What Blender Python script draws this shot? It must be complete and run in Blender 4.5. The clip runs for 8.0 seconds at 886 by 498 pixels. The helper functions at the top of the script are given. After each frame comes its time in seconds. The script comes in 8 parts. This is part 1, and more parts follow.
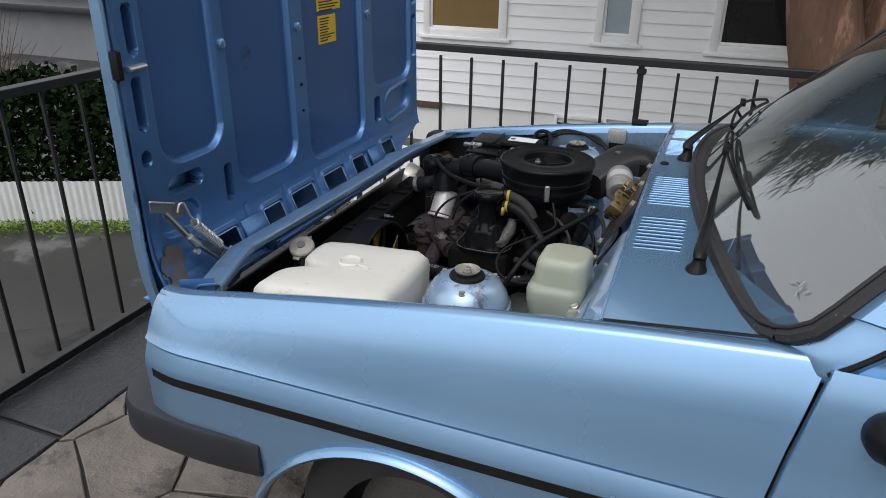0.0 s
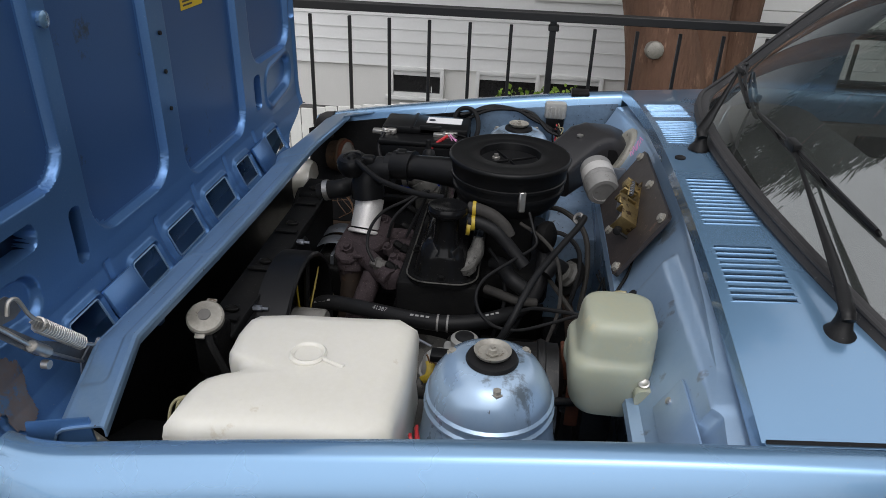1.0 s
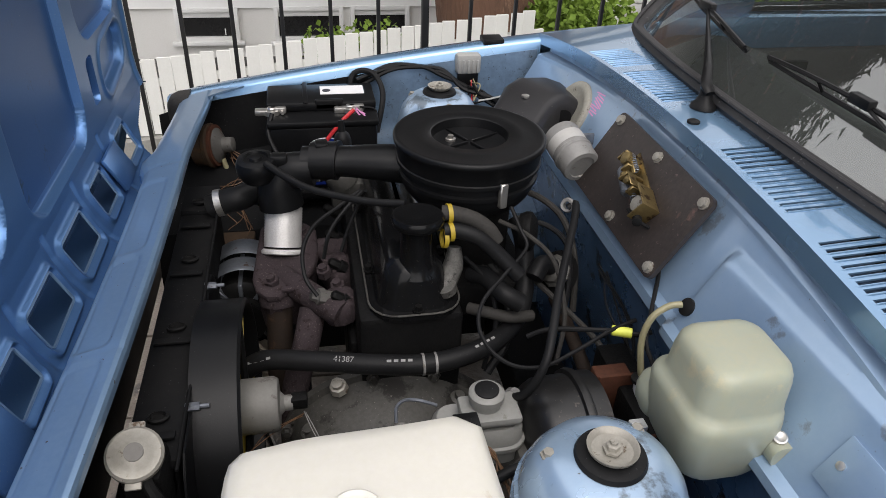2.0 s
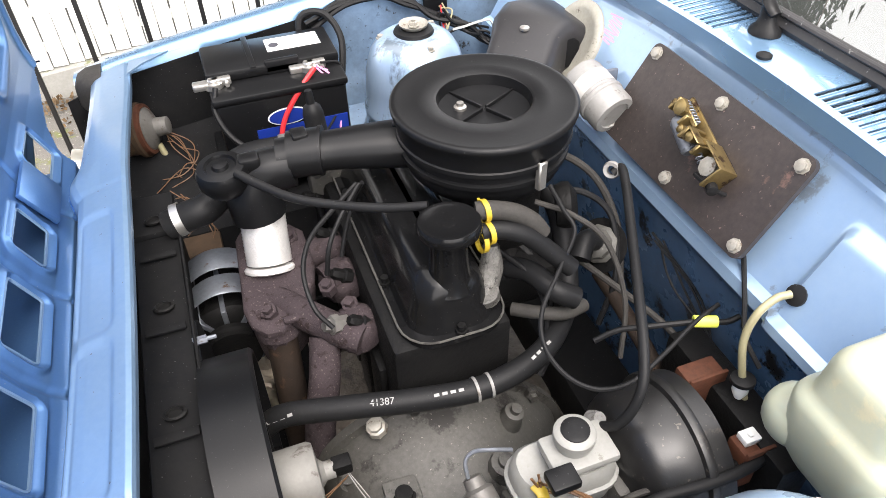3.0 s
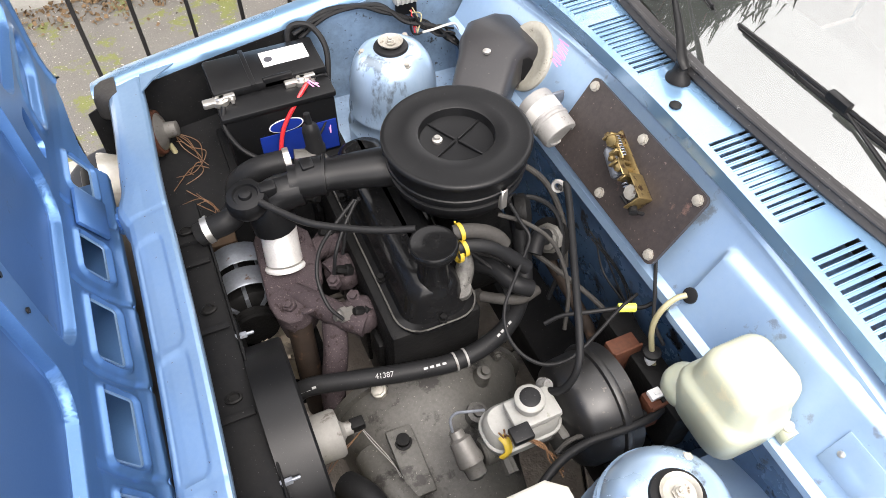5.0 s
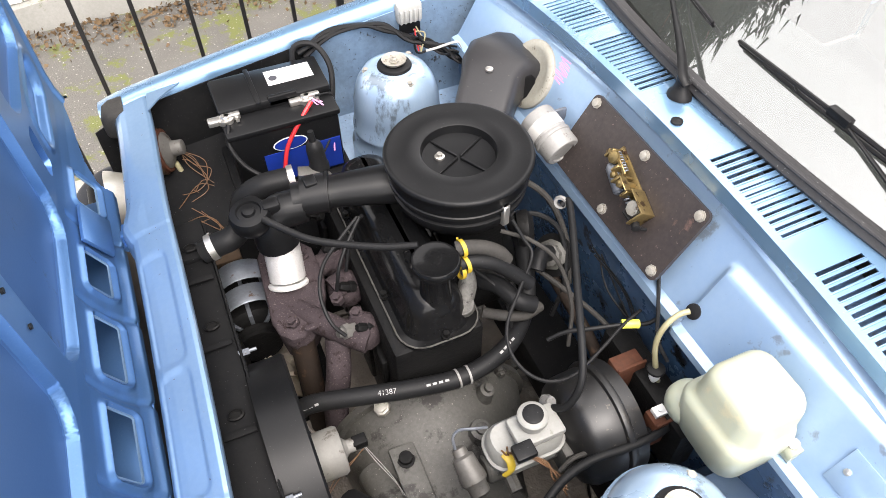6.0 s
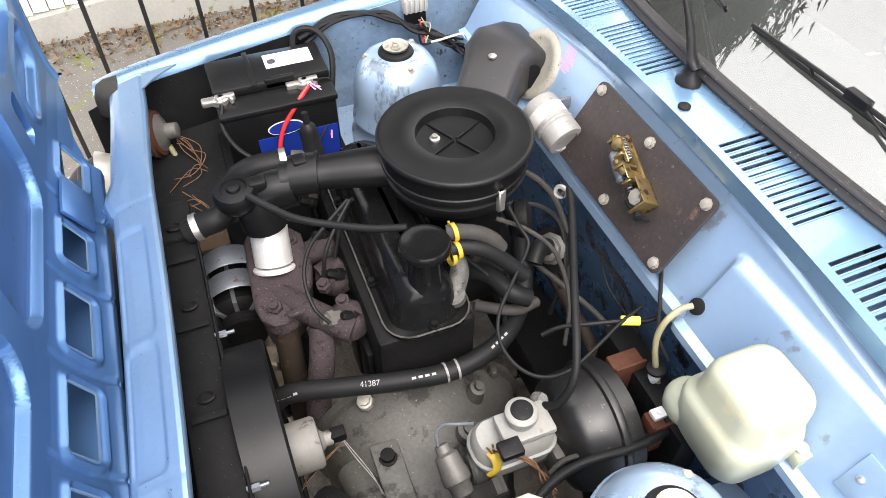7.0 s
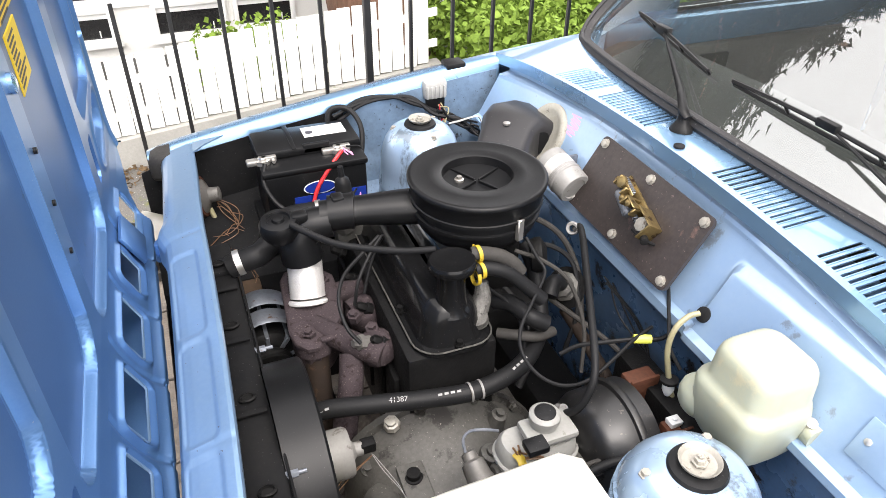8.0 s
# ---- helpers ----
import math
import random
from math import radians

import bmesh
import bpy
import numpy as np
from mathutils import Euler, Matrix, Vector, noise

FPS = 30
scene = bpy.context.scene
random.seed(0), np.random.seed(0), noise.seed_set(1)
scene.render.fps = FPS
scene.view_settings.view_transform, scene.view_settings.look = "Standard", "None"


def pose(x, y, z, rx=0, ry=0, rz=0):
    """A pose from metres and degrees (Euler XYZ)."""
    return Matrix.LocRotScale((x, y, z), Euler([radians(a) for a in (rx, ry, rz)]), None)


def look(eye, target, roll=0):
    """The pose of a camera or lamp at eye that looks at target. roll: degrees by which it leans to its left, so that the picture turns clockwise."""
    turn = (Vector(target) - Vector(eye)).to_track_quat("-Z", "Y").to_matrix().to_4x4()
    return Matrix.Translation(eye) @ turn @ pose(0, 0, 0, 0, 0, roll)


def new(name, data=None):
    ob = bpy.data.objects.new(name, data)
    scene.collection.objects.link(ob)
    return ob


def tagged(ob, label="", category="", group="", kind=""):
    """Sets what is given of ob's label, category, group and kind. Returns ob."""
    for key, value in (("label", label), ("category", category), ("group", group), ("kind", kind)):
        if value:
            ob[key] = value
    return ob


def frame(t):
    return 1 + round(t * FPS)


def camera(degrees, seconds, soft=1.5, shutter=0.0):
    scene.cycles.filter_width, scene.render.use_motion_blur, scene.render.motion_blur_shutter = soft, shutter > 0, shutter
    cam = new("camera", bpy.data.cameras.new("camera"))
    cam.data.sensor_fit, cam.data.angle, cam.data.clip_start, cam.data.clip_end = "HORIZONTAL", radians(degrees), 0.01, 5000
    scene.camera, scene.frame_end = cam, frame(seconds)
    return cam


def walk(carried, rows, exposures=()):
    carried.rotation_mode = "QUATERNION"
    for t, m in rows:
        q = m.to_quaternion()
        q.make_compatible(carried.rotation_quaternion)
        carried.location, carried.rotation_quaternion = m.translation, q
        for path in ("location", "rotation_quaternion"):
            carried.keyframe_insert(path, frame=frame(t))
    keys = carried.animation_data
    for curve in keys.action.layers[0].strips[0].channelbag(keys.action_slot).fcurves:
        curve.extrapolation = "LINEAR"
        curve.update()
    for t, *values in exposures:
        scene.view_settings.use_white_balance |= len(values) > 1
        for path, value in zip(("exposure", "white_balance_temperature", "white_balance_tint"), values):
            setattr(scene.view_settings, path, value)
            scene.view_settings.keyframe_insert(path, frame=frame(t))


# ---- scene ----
cam = camera(64.0, 8.0, soft=0.7)
PATH = [
    (0, (0.413, -1.708, 1.419), (-0.248, -0.008, 0.596), 0.8),
    (0.5, (0.204, -1.487, 1.393), (-0.198, 0.262, 0.51), 2.1),
    (1, (0.006, -1.297, 1.373), (-0.172, 0.461, 0.435), 2.1),
    (1.5, (-0.2, -1.119, 1.351), (-0.09, 0.616, 0.362), 2.8),
    (1.7, (-0.236, -1.055, 1.341), (-0.015, 0.656, 0.329), 3.2),
    (2.8, (-0.328, -0.665, 1.322), (0.177, 0.76, 0.012), -0.4),
    (3, (-0.344, -0.641, 1.344), (0.146, 0.76, 0.003), -1.6),
    (3.5, (-0.383, -0.619, 1.434), (0.112, 0.633, -0.045), -2.3),
    (4, (-0.379, -0.629, 1.542), (0.007, 0.359, -0.153), -2.3),
    (4.5, (-0.38, -0.651, 1.639), (0.095, 0.475, 0.055), -1.6),
    (4.7, (-0.388, -0.665, 1.657), (0.116, 0.476, 0.093), -0.4),
    (5.8, (-0.4, -0.681, 1.656), (0.127, 0.496, 0.128), 0.6),
    (6, (-0.388, -0.681, 1.656), (0.123, 0.513, 0.135), -0.5),
    (6.5, (-0.372, -0.687, 1.623), (0.136, 0.526, 0.116), -0.7),
    (7, (-0.355, -0.708, 1.566), (0.136, 0.557, 0.097), 0.1),
    (7.5, (-0.375, -0.765, 1.502), (0.124, 0.641, 0.17), -0.4),
    (8, (-0.482, -0.898, 1.477), (0.121, 0.627, 0.332), 0.6),
]
EXPOSURES = [(0.0, 0.18, 6250, 11), (0.5, -0.04, 6250, 11), (1.0, 0.12, 6350, 11), (1.7, 0.25, 6550, 12), (2.8, 1.8, 6750, 13), (3.5, 2.45, 6800, 13), (4.0, 2.32, 6800, 13), (4.7, 2.0, 6800, 13), (5.8, 2.04, 6800, 13), (8.0, 1.96, 6750, 13)]
walk(cam, [(t, look(eye, target, roll)) for t, eye, target, roll in PATH], EXPOSURES)

# ---- daylight: bright overcast ----
world = bpy.data.worlds.new("overcast_sky")
scene.world = world
world.use_nodes = True
wn = world.node_tree
sky = wn.nodes.new("ShaderNodeTexSky")
sky.sky_type = "NISHITA"
sky.sun_disc = False
sky.sun_elevation = radians(62)
sky.sun_rotation = radians(178)
sky.dust_density = 4.0
sky.air_density = 1.0
pale = wn.nodes.new("ShaderNodeHueSaturation")
pale.inputs["Saturation"].default_value = 0.22
wn.links.new(sky.outputs["Color"], pale.inputs["Color"])
wn.links.new(pale.outputs["Color"], wn.nodes["Background"].inputs["Color"])
wn.nodes["Background"].inputs["Strength"].default_value = 0.15
sun = new("sun", bpy.data.lights.new("sun", "SUN"))
sun.data.energy = 1.5
sun.data.angle = radians(178)
sun.data.color = (1.0, 0.98, 0.95)
sun.matrix_world = look((0.1, -1.3, 5.5), (0, 0, 0.5))

# ---- shaping tools ----
def add_box(bm, x0, x1, y0, y1, z0, z1, bev=0.0, m=None, seg=2):
    vs = [bm.verts.new((x, y, z)) for x in (x0, x1) for y in (y0, y1) for z in (z0, z1)]
    if m is not None:
        for v in vs:
            v.co = m @ v.co
    fs = [bm.faces.new([vs[i] for i in q]) for q in ((0, 1, 3, 2), (4, 6, 7, 5), (0, 4, 5, 1), (2, 3, 7, 6), (0, 2, 6, 4), (1, 5, 7, 3))]
    if bev > 0:
        es = list({e for f in fs for e in f.edges})
        bmesh.ops.bevel(bm, geom=es, offset=bev, segments=seg, profile=0.5, affect="EDGES")


def frame_of(axis):
    a = Vector(axis).normalized()
    h = Vector((0, 0, 1)) if abs(a.z) < 0.9 else Vector((1, 0, 0))
    u = h.cross(a).normalized()
    return a, u, a.cross(u)


def add_lathe(bm, profile, origin=(0, 0, 0), axis=(0, 0, 1), n=24, cap=True, squash=1.0):
    """profile: radius, height pairs along the axis."""
    a, u, w = frame_of(axis)
    o = Vector(origin)
    rings = []
    for r, h in profile:
        rings.append([bm.verts.new(o + a * h + (u * math.cos(2 * math.pi * i / n) + w * math.sin(2 * math.pi * i / n) * squash) * r) for i in range(n)])
    for p, q in zip(rings, rings[1:]):
        for i in range(n):
            bm.faces.new((p[i], p[(i + 1) % n], q[(i + 1) % n], q[i]))
    if cap:
        bm.faces.new(list(reversed(rings[0])))
        bm.faces.new(rings[-1])


def add_cyl(bm, p0, p1, r, r1=None, n=16, bev=0.0):
    p0, p1 = Vector(p0), Vector(p1)
    d = (p1 - p0).length
    r1 = r if r1 is None else r1
    prof = [(r, 0), (r1, d)] if bev <= 0 else [(r - bev, 0), (r, bev), (r1, d - bev), (r1 - bev, d)]
    add_lathe(bm, prof, p0, p1 - p0, n)


def smooth_line(pts, k=6):
    pts = [Vector(p) for p in pts]
    if len(pts) < 3:
        return pts
    ext = [pts[0] * 2 - pts[1]] + pts + [pts[-1] * 2 - pts[-2]]
    out = []
    for i in range(1, len(ext) - 2):
        a, b, c, d = ext[i - 1:i + 3]
        for j in range(k):
            t = j / k
            out.append(0.5 * ((2 * b) + (c - a) * t + (2 * a - 5 * b + 4 * c - d) * t * t + (3 * b - a - 3 * c + d) * t ** 3))
    out.append(pts[-1])
    return out


def add_tube(bm, pts, r, n=8, k=6, cap=True, flat=1.0):
    """A tube along a smooth line; r may be a number or a list along the points."""
    line = smooth_line(pts, k)
    m = len(line)
    rr = (lambda i: r) if isinstance(r, (int, float)) else (lambda i: float(np.interp(i / (m - 1), np.linspace(0, 1, len(r)), r)))
    t0 = (line[1] - line[0]).normalized()
    u = frame_of(t0)[1]
    rings = []
    for i, p in enumerate(line):
        t = (line[min(i + 1, m - 1)] - line[max(i - 1, 0)]).normalized()
        u = (u - t * u.dot(t)).normalized()
        w = t.cross(u)
        rings.append([bm.verts.new(p + (u * math.cos(2 * math.pi * j / n) + w * math.sin(2 * math.pi * j / n) * flat) * rr(i)) for j in range(n)])
    for p, q in zip(rings, rings[1:]):
        for j in range(n):
            bm.faces.new((p[j], p[(j + 1) % n], q[(j + 1) % n], q[j]))
    if cap:
        bm.faces.new(list(reversed(rings[0])))
        bm.faces.new(rings[-1])


def add_loft(bm, rings, cap=True, closed=True):
    vr = [[bm.verts.new(p) for p in ring] for ring in rings]
    n = len(vr[0])
    for p, q in zip(vr, vr[1:]):
        for j in range(n if closed else n - 1):
            bm.faces.new((p[j], p[(j + 1) % n], q[(j + 1) % n], q[j]))
    if cap and closed:
        bm.faces.new(list(reversed(vr[0])))
        bm.faces.new(vr[-1])


def add_grid(bm, nu, nv, f, keep=None):
    vs = [[bm.verts.new(f(i / nu, j / nv)) for j in range(nv + 1)] for i in range(nu + 1)]
    for i in range(nu):
        for j in range(nv):
            if keep is None or keep((i + 0.5) / nu, (j + 0.5) / nv):
                bm.faces.new((vs[i][j], vs[i + 1][j], vs[i + 1][j + 1], vs[i][j + 1]))
    loose = [v for v in bm.verts if not v.link_faces]
    bmesh.ops.delete(bm, geom=loose, context="VERTS")


def rounded(x0, x1, y0, y1, r, n=5):
    """Outline of a rounded rectangle, anticlockwise."""
    out = []
    for cx, cy, a in ((x1 - r, y1 - r, 0), (x0 + r, y1 - r, 90), (x0 + r, y0 + r, 180), (x1 - r, y0 + r, 270)):
        for i in range(n + 1):
            t = radians(a + 90 * i / n)
            out.append((cx + r * math.cos(t), cy + r * math.sin(t)))
    return out


def add_sheet(bm, thick):
    bmesh.ops.recalc_face_normals(bm, faces=bm.faces)
    bmesh.ops.solidify(bm, geom=list(bm.faces), thickness=thick)


def finish(name, bm, material, sharp=38):
    bmesh.ops.recalc_face_normals(bm, faces=bm.faces)
    for e in bm.edges:
        if len(e.link_faces) == 2:
            e.smooth = e.calc_face_angle(0) < radians(sharp)
    for f in bm.faces:
        f.smooth = True
    me = bpy.data.meshes.new(name)
    bm.to_mesh(me)
    bm.free()
    me.materials.append(material)
    return new(name, me)


def base(ob):
    return base(ob.parent) if ob.parent else ob


def part(name, bm, material, parent, label="", sharp=38):
    ob = finish(name, bm, material, sharp)
    ob.parent = parent
    ob.matrix_parent_inverse = Matrix.Translation(-base(parent).location)
    if parent.parent:
        ob.matrix_parent_inverse = Matrix.Identity(4)
    if label:
        tagged(ob, label)
    return ob


def thing(name, label, category, at=(0, 0, 0), group="", kind=""):
    ob = new(name)
    ob.location = at
    ob.empty_display_size = 0.05
    return tagged(ob, label, category, group, kind)


def solo(name, bm, material, label, category, group="", kind="", sharp=38):
    return tagged(finish(name, bm, material, sharp), label, category, group, kind)


def bm_new():
    return bmesh.new()


# ---- materials ----
def surface(name, col, col2=None, rough=0.5, metal=0.0, big=3.0, fine=60.0, amount=0.5, bump=0.15, bump_size=0.002, coat=0.0, coat_rough=0.05,
            spots=None, spot_scale=25.0, spot_level=0.62, random_piece=0.0, rough_var=0.12, spec=0.5, sub=0.0, trans=0.0, stretch=None, dust=None, dust_scale=260.0, dust_level=0.66):
    """A worn real surface: two scales of colour change, spots of dirt or rust, uneven gloss and fine relief."""
    m = bpy.data.materials.new(name)
    m.use_nodes = True
    nt = m.node_tree
    N, L = nt.nodes, nt.links
    b = N["Principled BSDF"]
    tc = N.new("ShaderNodeTexCoord")
    src = tc.outputs["Object"]
    if stretch:
        mp = N.new("ShaderNodeMapping")
        mp.inputs["Scale"].default_value = stretch
        L.new(src, mp.inputs["Vector"])
        src = mp.outputs["Vector"]

    def noise_tex(scale, detail, rough_):
        n = N.new("ShaderNodeTexNoise")
        n.inputs["Scale"].default_value, n.inputs["Detail"].default_value, n.inputs["Roughness"].default_value = scale, detail, rough_
        L.new(src, n.inputs["Vector"])
        return n.outputs["Fac"]

    def mix(fac, a, c):
        x = N.new("ShaderNodeMix")
        x.data_type = "RGBA"
        L.new(fac, x.inputs[0])
        for v, s in ((a, x.inputs[6]), (c, x.inputs[7])):
            if isinstance(v, tuple):
                s.default_value = (*v, 1)
            else:
                L.new(v, s)
        return x.outputs[2]

    def ramp(fac, lo, hi):
        r = N.new("ShaderNodeMapRange")
        r.inputs[1].default_value, r.inputs[2].default_value = lo, hi
        L.new(fac, r.inputs[0])
        return r.outputs[0]

    n1, n2 = noise_tex(big, 5, 0.6), noise_tex(fine, 4, 0.65)
    col2 = col2 or tuple(c * (1 - 0.35 * amount) for c in col)
    mm = N.new("ShaderNodeMath")
    mm.operation = "ADD"
    L.new(ramp(n1, 0.3, 0.7), mm.inputs[0])
    L.new(ramp(n2, 0.25, 0.75), mm.inputs[1])
    half = N.new("ShaderNodeMath")
    half.operation = "MULTIPLY"
    half.inputs[1].default_value = 0.5
    L.new(mm.outputs[0], half.inputs[0])
    c = mix(half.outputs[0], col, col2)
    if spots:
        c = mix(ramp(noise_tex(spot_scale, 6, 0.7), spot_level, spot_level + 0.06), c, spots)
    if dust:
        c = mix(ramp(noise_tex(dust_scale, 2, 0.5), dust_level, dust_level + 0.05), c, dust)
    if random_piece:
        oi = N.new("ShaderNodeObjectInfo")
        hs = N.new("ShaderNodeHueSaturation")
        L.new(c, hs.inputs["Color"])
        mr = N.new("ShaderNodeMapRange")
        mr.inputs[3].default_value, mr.inputs[4].default_value = 1 - random_piece, 1 + random_piece
        L.new(oi.outputs["Random"], mr.inputs[0])
        L.new(mr.outputs[0], hs.inputs["Value"])
        c = hs.outputs["Color"]
    L.new(c, b.inputs["Base Color"])
    rr = N.new("ShaderNodeMapRange")
    rr.inputs[3].default_value, rr.inputs[4].default_value = max(0.02, rough - rough_var), min(1.0, rough + rough_var)
    L.new(n2 if rough_var > 0.13 else n1, rr.inputs[0])
    L.new(rr.outputs[0], b.inputs["Roughness"])
    b.inputs["Metallic"].default_value = metal
    b.inputs["Coat Weight"].default_value, b.inputs["Coat Roughness"].default_value = coat, coat_rough
    b.inputs["Specular IOR Level"].default_value = spec
    b.inputs["Transmission Weight"].default_value = trans
    if sub:
        b.inputs["Subsurface Weight"].default_value = sub
        b.inputs["Subsurface Radius"].default_value = (0.02, 0.02, 0.015)
        b.inputs["Subsurface Scale"].default_value = 1.0
    if bump:
        bp = N.new("ShaderNodeBump")
        bp.inputs["Strength"].default_value, bp.inputs["Distance"].default_value = bump, bump_size
        L.new(n2, bp.inputs["Height"])
        L.new(bp.outputs["Normal"], b.inputs["Normal"])
    return m


def clear_glass(name, tint=(0.92, 0.95, 0.94), rough=0.0, ior=1.5, film=0.0):
    m = bpy.data.materials.new(name)
    m.use_nodes = True
    b = m.node_tree.nodes["Principled BSDF"]
    b.inputs["Base Color"].default_value = (*tint, 1)
    b.inputs["Roughness"].default_value = rough
    b.inputs["Transmission Weight"].default_value = 1.0
    b.inputs["IOR"].default_value = ior
    if film:
        # thin uneven pale haze that lifts the glass towards reflected sky
        N, L = m.node_tree.nodes, m.node_tree.links
        d = N.new("ShaderNodeBsdfDiffuse")
        d.inputs["Color"].default_value = (0.55, 0.55, 0.54, 1)
        tc, n, r, x = N.new("ShaderNodeTexCoord"), N.new("ShaderNodeTexNoise"), N.new("ShaderNodeMapRange"), N.new("ShaderNodeMixShader")
        n.inputs["Scale"].default_value, n.inputs["Detail"].default_value = 7.0, 6.0
        L.new(tc.outputs["Object"], n.inputs["Vector"])
        r.inputs[3].default_value, r.inputs[4].default_value = film * 0.6, film * 1.4
        L.new(n.outputs["Fac"], r.inputs[0])
        L.new(r.outputs[0], x.inputs[0])
        L.new(b.outputs[0], x.inputs[1])
        L.new(d.outputs[0], x.inputs[2])
        L.new(x.outputs[0], N["Material Output"].inputs["Surface"])
    return m


# Body blue lightened for the lit outer panels; PAINT_INNER is the shaded copy.
PAINT = surface("lightened_blue_car_paint", (0.195, 0.355, 0.555), (0.225, 0.385, 0.58), 0.27, 0.65, 2.0, 900, 0.4, 0.03, 0.0005, coat=0.9, coat_rough=0.04, rough_var=0.06, dust=(0.36, 0.39, 0.43), dust_scale=420, dust_level=0.73)
PAINT_BAY = surface("dusty_blue_bay_paint", (0.25, 0.375, 0.545), (0.31, 0.43, 0.58), 0.32, 0.45, 5.0, 60, 0.6, 0.08, 0.001, coat=0.6, coat_rough=0.07, spots=(0.20, 0.25, 0.31), spot_scale=15, spot_level=0.62, dust=(0.12, 0.11, 0.105), dust_scale=130, dust_level=0.755)
# Body blue darkened to give the louvre slots shade, with brown spots.
PAINT_DARK = surface("shade_darkened_blue_bay_paint", (0.05, 0.10, 0.19), (0.03, 0.045, 0.07), 0.5, 0.2, 7.0, 60, 0.5, 0.15, 0.001, spots=(0.03, 0.025, 0.02), spot_scale=14, spot_level=0.55)
PAINT_GRIMY = surface("tar_splashed_blue_paint", (0.20, 0.30, 0.43), (0.10, 0.14, 0.19), 0.38, 0.35, 9.0, 60, 0.9, 0.15, 0.001, coat=0.4, coat_rough=0.1, spots=(0.030, 0.032, 0.036), spot_scale=26, spot_level=0.61, dust=(0.03, 0.03, 0.03), dust_scale=150, dust_level=0.69)
# Sooty black of the panels; also paints the shade in the duct openings.
SOOT_AND_SHADE = surface("soot_and_shade_black", (0.0062, 0.0067, 0.0078), (0.0135, 0.0133, 0.0132), 0.65, 0.0, 9.0, 80, 0.5, 0.3, 0.001, spots=(0.032, 0.024, 0.018), spot_scale=12, spot_level=0.67, spec=0.06, dust=(0.08, 0.08, 0.08), dust_scale=300, dust_level=0.705)
RUST = surface("rusty_brown_tray", (0.085, 0.052, 0.030), (0.040, 0.028, 0.019), 0.75, 0.0, 10.0, 90, 0.6, 0.4, 0.002, spots=(0.10, 0.055, 0.025), spot_scale=16, spot_level=0.60, spec=0.2)
RUBBER = surface("black_rubber", (0.0072, 0.0074, 0.0081), (0.0150, 0.0152, 0.0157), 0.45, 0.0, 14.0, 220, 0.6, 0.2, 0.0006, spec=0.14, dust=(0.05, 0.05, 0.05), dust_scale=340, dust_level=0.705)
PLASTIC = surface("black_satin_plastic", (0.0050, 0.0052, 0.0058), (0.0088, 0.009, 0.0096), 0.36, 0.0, 8.0, 500, 0.6, 0.35, 0.0003, spec=0.2, dust=(0.06, 0.06, 0.062), dust_scale=380, dust_level=0.715)
BUMPER = surface("grey_black_bumper_plastic", (0.017, 0.018, 0.022), (0.030, 0.032, 0.037), 0.42, 0.0, 6.0, 500, 0.7, 0.4, 0.0005, spec=0.3, dust=(0.08, 0.08, 0.085), dust_scale=240, dust_level=0.70)
GLOSS_BLACK = surface("black_enamel", (0.0048, 0.005, 0.0056), (0.008, 0.008, 0.0082), 0.16, 0.0, 9.0, 70, 0.5, 0.08, 0.0006, coat=0.05, coat_rough=0.08, rough_var=0.08, spec=0.17, dust=(0.06, 0.057, 0.053), dust_scale=320, dust_level=0.71)
CAST_BLACK = surface("oily_black_casting", (0.0045, 0.0046, 0.005), (0.012, 0.0118, 0.0115), 0.5, 0.1, 12.0, 130, 0.6, 0.6, 0.002, rough_var=0.2, spec=0.1, spots=(0.03, 0.028, 0.025), spot_scale=30, spot_level=0.67)
ALLOY = surface("dull_grey_alloy_casting", (0.098, 0.095, 0.086), (0.042, 0.040, 0.036), 0.6, 0.2, 7.0, 150, 0.8, 0.4, 0.001, spots=(0.022, 0.020, 0.018), spot_scale=11, spot_level=0.55, dust=(0.20, 0.185, 0.165), dust_scale=240, dust_level=0.69)
STEEL = surface("bright_zinc_steel", (0.62, 0.61, 0.58), (0.42, 0.40, 0.37), 0.35, 0.85, 14.0, 160, 0.5, 0.2, 0.0008, rough_var=0.15)
FOIL = surface("aluminium_foil_tube", (0.78, 0.77, 0.75), (0.55, 0.53, 0.51), 0.45, 0.45, 20.0, 300, 0.6, 0.5, 0.0015, spots=(0.25, 0.22, 0.19), spot_scale=50, spot_level=0.66)
WHITE_METAL = surface("dull_grey_white_can", (0.25, 0.246, 0.238), (0.165, 0.162, 0.155), 0.5, 0.15, 16.0, 150, 0.6, 0.1, 0.0008, spots=(0.12, 0.11, 0.095), spot_scale=40, spot_level=0.60)
MANIFOLD = surface("purple_brown_heat_shield", (0.034, 0.026, 0.029), (0.064, 0.050, 0.053), 0.8, 0.15, 16.0, 320, 0.8, 0.8, 0.002, spots=(0.026, 0.018, 0.018), spot_scale=60, spot_level=0.56, spec=0.12, dust=(0.11, 0.088, 0.086), dust_scale=300, dust_level=0.64)
TANK = surface("milky_white_plastic", (0.66, 0.645, 0.59), (0.60, 0.58, 0.515), 0.40, 0.0, 6.0, 120, 0.5, 0.10, 0.0008, sub=0.2, spots=(0.54, 0.50, 0.42), spot_scale=20, spot_level=0.64)
BOTTLE = surface("yellowed_milky_plastic", (0.365, 0.355, 0.255), (0.30, 0.34, 0.285), 0.36, 0.0, 8.0, 120, 0.8, 0.1, 0.0008, sub=0.25, spots=(0.40, 0.38, 0.27), spot_scale=14, spot_level=0.60)
